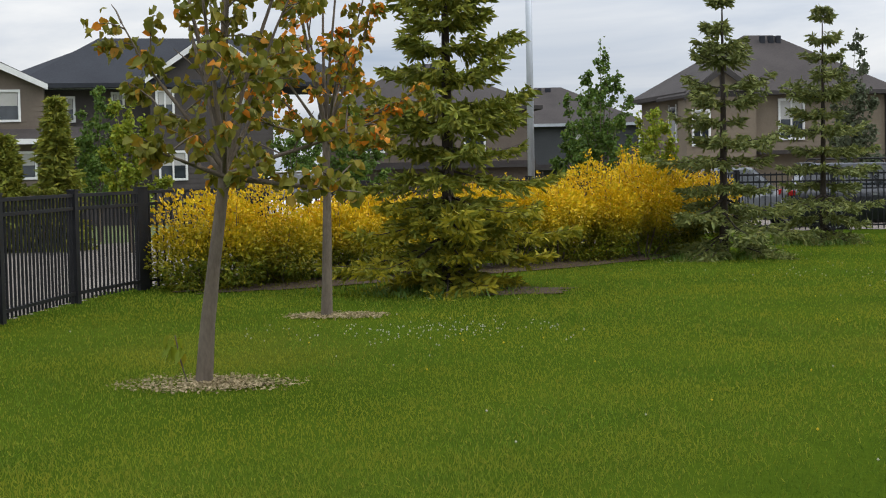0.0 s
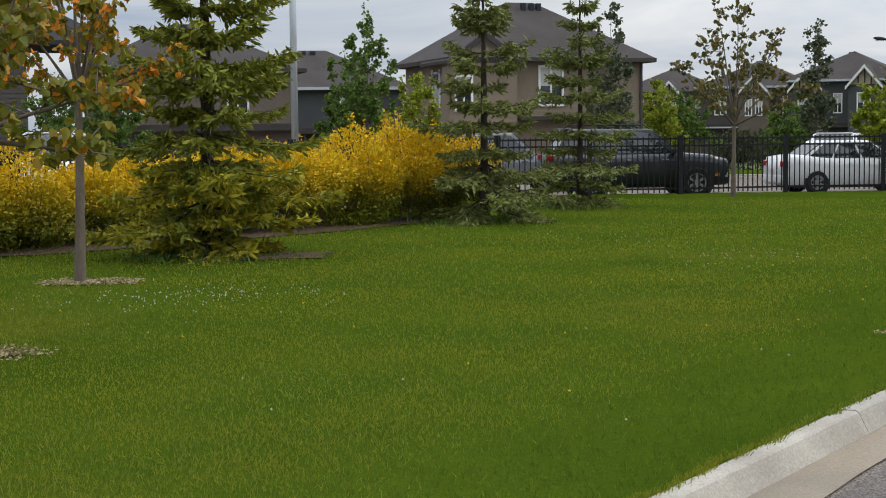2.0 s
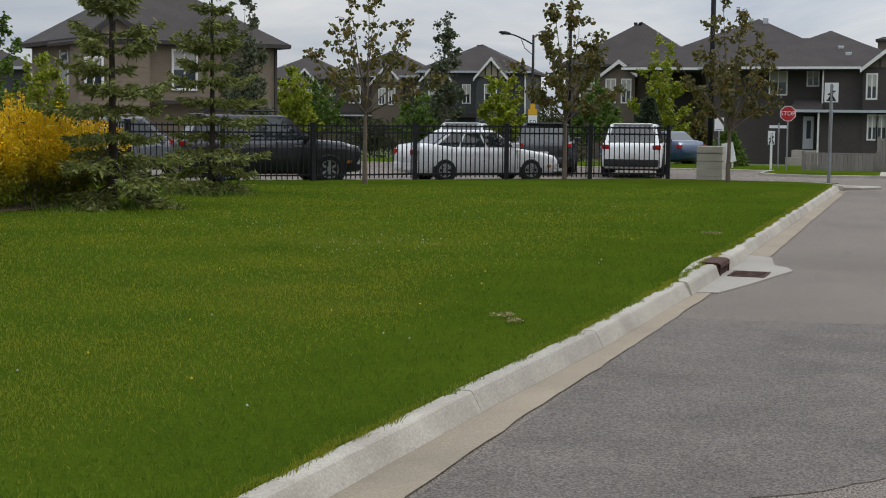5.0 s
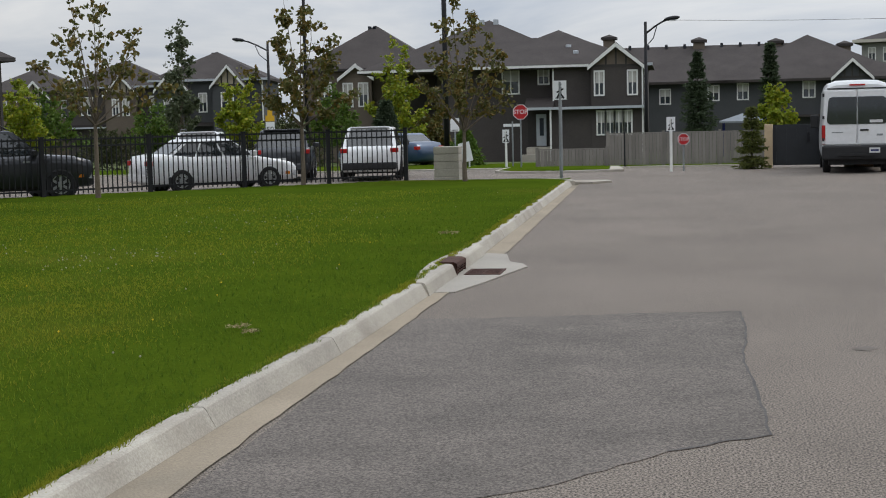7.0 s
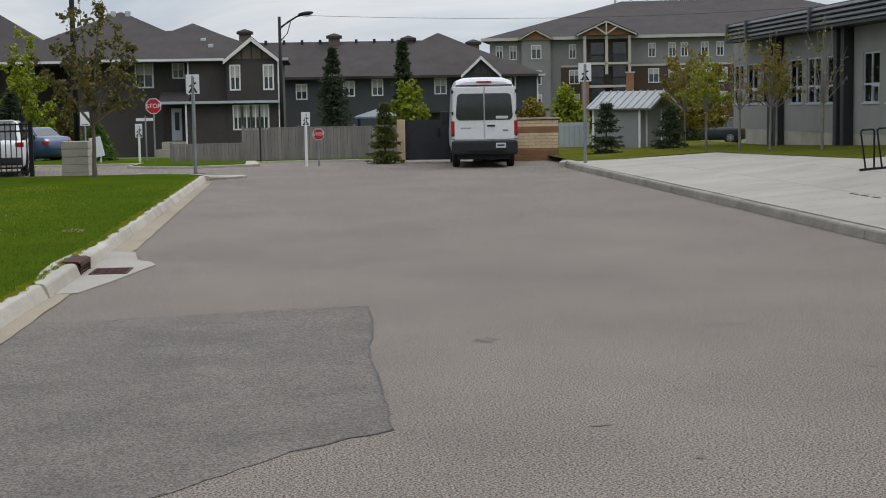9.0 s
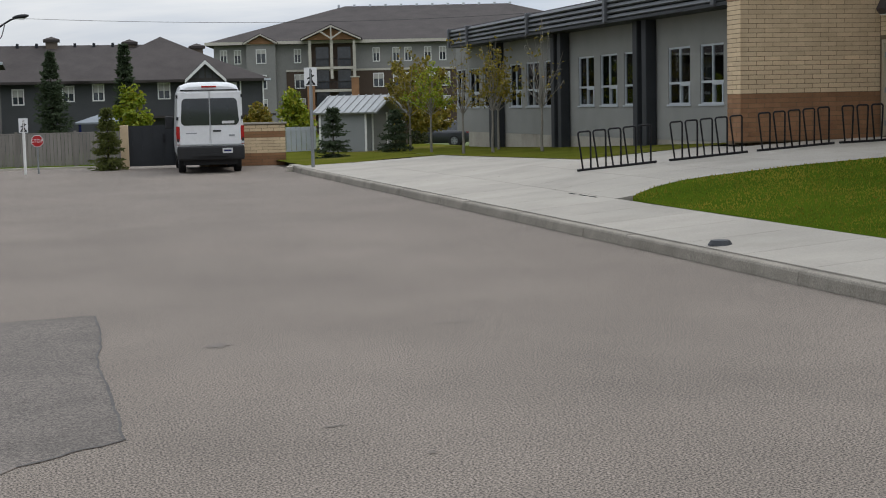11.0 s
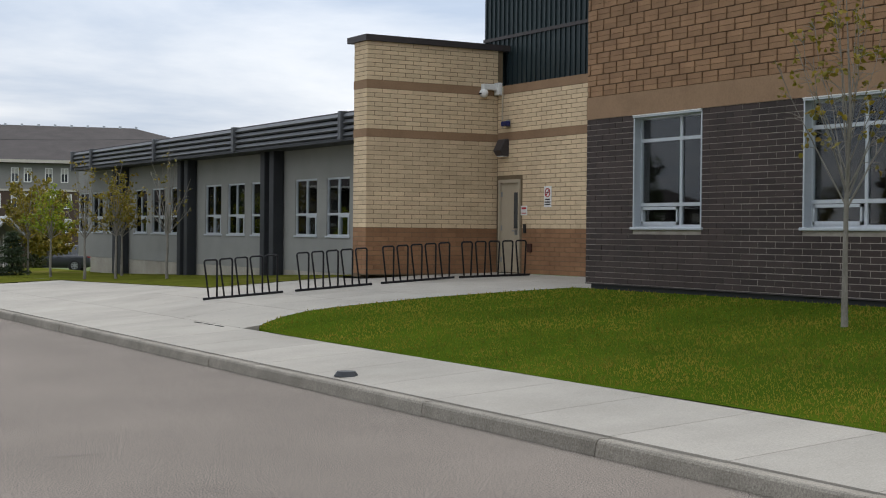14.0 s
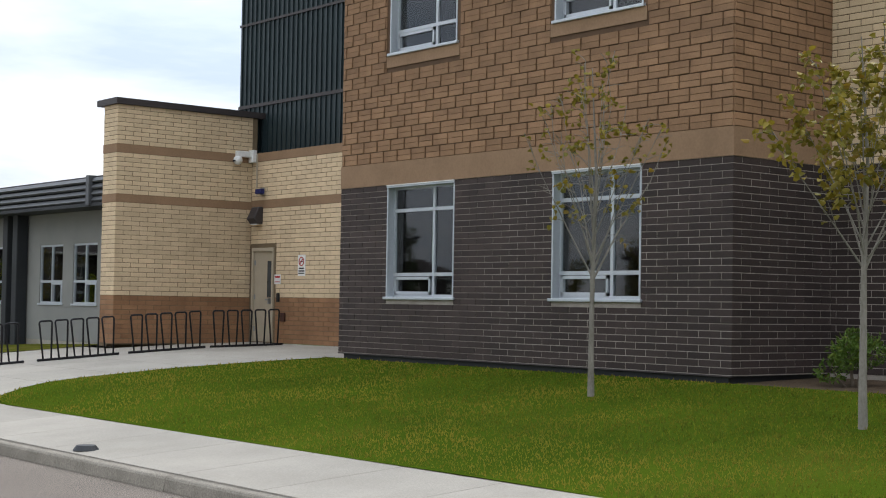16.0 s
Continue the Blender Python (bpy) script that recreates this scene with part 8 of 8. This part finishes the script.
def on_left(x, y):
    return lawn_left_keep(x, y) and x < KERB_L - 0.16 + min(bend(y), 0) and y < 41


def on_front(x, y):
    if not 9.22 < x < 16.05:
        return False
    return y < steps(x, [(9.2, 21.4), (9.3, 22.2), (9.6, 22.7), (10.2, 23.2), (11.4, 23.65), (13.2, 23.75), (15.0, 23.4), (16.1, 22.9)])


M_BLADE_K = leaf_material("lush_grass_blades", [(0.076, 0.136, 0.016), (0.112, 0.172, 0.018), (0.060, 0.110, 0.015), (0.140, 0.186, 0.020)], rough=0.95, shine=0.0, through=0.4)


def by_kerb(x, y):
    return on_left(x, y) and x > -4.6 - 0.03 * y + 0.9 * noise.noise(Vector((x * 0.5, y * 0.35, 7.0))) + 1.6 * noise.noise(Vector((x * 31, y * 31, 1.0)))


def open_lawn(x, y):
    return on_left(x, y) and not by_kerb(x, y)


turf("grass_strip", 80000, fan(4.0, 36, 0, 50, by_kerb, "log"), lambda x, y: LAWN_Z - 0.006, 0.045, 0.0065, "lusher green grass beside the kerb", 2, M_BLADE_K)
turf("grass_lawn", 300000, fan(4.0, 36, 0, 72, open_lawn, "log"), lambda x, y: LAWN_Z - 0.006, 0.042, 0.0065, "short mown grass blades on the lawn", 1)
turf("grass_front", 120000, fan(9, 29, -66, -14, on_front, "log"), lambda x, y: front_z(x, y) - 0.005, 0.042, 0.0065, "short mown grass blades on the front lawn", 3, M_BLADE_F)
# grass that hangs over the kerb's back edge


def kerb_back(rng, n):
    ys = rng.uniform(3, 39, n)
    return np.column_stack([np.array([KERB_L - 0.195 + bend(v) + 0.018 * math.sin(v * 5.3) + 0.014 * math.sin(v * 13.7) for v in ys]) + rng.normal(0, 0.022, n), ys])


turf("grass_verge", 24000, kerb_back, lambda x, y: 0.13, 0.042, 0.006, "grass tips hanging over the kerb", 4)

M_CLOVER = material("white_clover_heads", (0.45, 0.43, 0.36), (0.36, 0.34, 0.28), rough=0.9, bump=0)
M_DANDY = material("yellow_dandelion", (0.6, 0.42, 0.02), (0.55, 0.38, 0.02), rough=0.8, bump=0)


def heads(name, spots, r, mat, label, z_of):
    vs, fs = [], []
    for x, y in spots:
        z = z_of(x, y) + 0.05
        k = len(vs)
        vs += [(x + r * dx, y + r * dy, z + r * dz) for dx, dy, dz in ((1, 0, 0), (-1, 0, 0), (0, 1, 0), (0, -1, 0), (0, 0, 1), (0, 0, -1))]
        fs += [(k + a, k + b, k + c) for a, b, c in ((0, 2, 4), (2, 1, 4), (1, 3, 4), (3, 0, 4), (2, 0, 5), (1, 2, 5), (3, 1, 5), (0, 3, 5))]
    return tagged(mesh_object(name, vs, fs, mat), label, "flowers", "", "stuff")


rngc = np.random.default_rng(12)
spots = [(-11.05 + u, 10.69 + v) for u, v in rngc.normal(size=(110, 2)) * (0.75, 0.6)] + [(-10.52 + u, 11.59 + v) for u, v in rngc.normal(size=(40, 2)) * (0.7, 0.3)]
spots += [(-7.55 + u, 18.01 + v) for u, v in rngc.normal(size=(45, 2)) * (0.7, 0.7)] + [(-10.74 + u, 20.18 + v) for u, v in rngc.normal(size=(30, 2)) * (1.0, 0.6)] + [(-8.11 + u, 24.93 + v) for u, v in rngc.normal(size=(40, 2)) * (1.6, 2.0)]
spots += [(x, y) for x, y in rngc.uniform((-15, 6), (-4, 34), size=(70, 2)) if on_left(x, y)]
heads("clover_flowers", spots, 0.011, M_CLOVER, "scattered white clover heads in the lawn", lambda x, y: LAWN_Z)
heads("dandelions", [(x, y) for x, y in rngc.uniform((-13, 5), (-4, 20), size=(22, 2)) if on_left(x, y)], 0.012, M_DANDY, "a few yellow dandelions in the lawn", lambda x, y: LAWN_Z)


# ---- brick skins, piece by piece ----
def lay(parent, axis, face, u0, u1, z0, z1, length, course, mat, holes=(), joint=0.012, depth=0.007, limit=300, shift=None, order=None, tilt=0.0):
    """Bricks in running bond on a face; axis 'x': the face looks to -x and u runs along y, axis 'y': it looks to -y and u runs along x."""
    pieces = []
    rows = int(round((z1 - z0) / course))
    rnd = random.Random(int(face * 100) + int(z0 * 10))
    for j in range(rows):
        za, zb = z0 + j * course + joint / 2, z0 + (j + 1) * course - joint / 2
        if tilt:
            za, zb = (za + 0.003, zb + 0.003) if j % 2 == 0 else (za - 0.003, zb - 0.003)
        off = (j % 2) * length / 2 if shift is None else shift(j)
        u = u0 - off
        while u < u1:
            a, b = max(u, u0), min(u + length, u1)
            runs = [(a, b)]
            for h0, h1, hz0, hz1 in holes:
                if za < hz1 and zb > hz0:
                    runs = [r for p, q in runs for r in ((p, min(q, h0)), (max(p, h1), q)) if r[1] - r[0] > 0.03]
            for p, q in runs:
                if q - p > 0.04:
                    pieces.append((p + joint / 2, q - joint / 2, za, zb, rnd.uniform(-0.002, 0.003)))
            u += length
    pieces.sort(key=order or (lambda r: (r[2], r[0])))
    shared = {}
    for p, q, za, zb, pr in pieces[:limit]:
        w, hgt, d = round(q - p, 2), round(zb - za, 3), round(depth + pr, 3)
        key = (w, hgt, d)
        if key not in shared:
            hw, hh = (q - p) / 2, hgt / 2
            e = 0.004
            f = [(-hw + e, -hh + e), (hw - e, -hh + e), (hw - e, hh - e), (-hw + e, hh - e)]
            g = [(-hw, -hh), (hw, -hh), (hw, hh), (-hw, hh)]
            vs = [(-tilt * (a < 0), a, b) if axis == "x" else (a, -tilt * (a < 0), b) for a, b in f] + [(e - tilt * (a < 0), a, b) if axis == "x" else (a, e - tilt * (a < 0), b) for a, b in g] + [(d, a, b) if axis == "x" else (a, d, b) for a, b in g]
            fs = [(0, 1, 2, 3)] + [(i, 4 + i, 4 + (i + 1) % 4, (i + 1) % 4) for i in range(4)] + [(4 + i, 8 + i, 8 + (i + 1) % 4, 4 + (i + 1) % 4) for i in range(4)]
            me = bpy.data.meshes.new("brick")
            me.from_pydata(vs, [], fs)
            me.materials.append(mat)
            me.update()
            shared[key] = me
        ob = new("brick", shared[key])
        ob.parent = parent
        c, zc = (p + q) / 2, (za + zb) / 2
        ob.location = (face - pr, c, zc) if axis == "x" else (c, face - pr, zc)
    vs, fs = [], []
    for p, q, za, zb, pr in pieces[limit:]:
        k = len(vs)
        for off in (-pr, depth):
            for a, b in ((p, za), (q, za), (q, zb), (p, zb)):
                o = off - tilt * (off < depth and a == p)
                vs.append((face + o, a, b) if axis == "x" else (a, face + o, b))
        fs += [(k, k + 1, k + 2, k + 3)] + [(k + i, k + 4 + i, k + 4 + (i + 1) % 4, k + (i + 1) % 4) for i in range(4)]
    if vs:
        ob = mesh_object("bricks", vs, fs, mat)
        ob.parent = parent
        ob["kind"] = "stuff"


def grow(holes, by=0.02):
    return [(a - by, b + by, c - 0.05, d + 0.04) for a, b, c, d in holes]


near_first = lambda r: r[0]
lay(DARK, "x", FX, 13.3, 22.6, 0.99, 4.02, 0.40, 0.101, M_BRICK_D, grow(WINS), order=near_first)
lay(DARK_S, "y", 13.3, FX, 18.3, 0.99, 4.02, 0.40, 0.101, M_BRICK_D, order=near_first)


# upper wall: pairs of courses, each brick with one end standing out
up_holes = [(a - 0.1, b + 0.1, c - 0.26, d + 0.04) for a, b, c, d in UWINS]
lay(TAN, "x", FX, 13.3, 22.6, 4.43, 9.48, 0.40, 0.101, M_BRICK_T, up_holes, joint=0.011, shift=lambda j: (0.0, 0.2)[j // 2 % 2], order=lambda r: r[2], tilt=0.016)
lay(TAN_S, "y", 13.3, FX, 18.3, 4.43, 9.48, 0.40, 0.101, M_BRICK_T, joint=0.011, shift=lambda j: (0.0, 0.2)[j // 2 % 2], order=lambda r: r[2], tilt=0.016)
lay(DARK_R, "x", 18.28, 8.0, 13.3, 0.99, 4.02, 0.40, 0.101, M_BRICK_D, order=lambda r: -r[0])
lay(BUFF_R, "x", 18.28, 8.0, 13.3, 4.02, 6.9, 0.40, 0.101, M_BRICK_B, order=lambda r: -r[0])
# recess: buff above an orange-brown base, tan bands between
door_hole = [(28.97, 30.06, 0.9, 3.2)]
lay(BUFF, "x", AX, 22.6, 30.08, 0.95, 2.0, 0.40, 0.105, M_BRICK_O, door_hole, order=lambda r: -r[0], limit=150)
lay(BUFF, "x", AX, 22.6, 30.08, 2.0, 4.09, 0.40, 0.1045, M_BRICK_B, door_hole, order=lambda r: -r[0], limit=150)
lay(BUFF, "x", AX, 22.6, 30.08, 4.28, 5.2, 0.40, 0.102, M_BRICK_B, order=lambda r: -r[0], limit=0)
for lo, hi, mt in ((0.92, 1.99, M_BRICK_O), (1.99, 4.07, M_BRICK_B), (4.25, 5.18, M_BRICK_B), (5.37, 6.26, M_BRICK_B)):
    rows = round((hi - lo) / 0.104)
    lay(BUFF_Y, "y", BY, 15.24, 18.77, lo, hi, 0.40, (hi - lo) / rows, mt, limit=75)
    lay(BUFF_E, "x", 15.24, BY, 30.74, lo, hi, 0.40, (hi - lo) / rows, mt, limit=60)
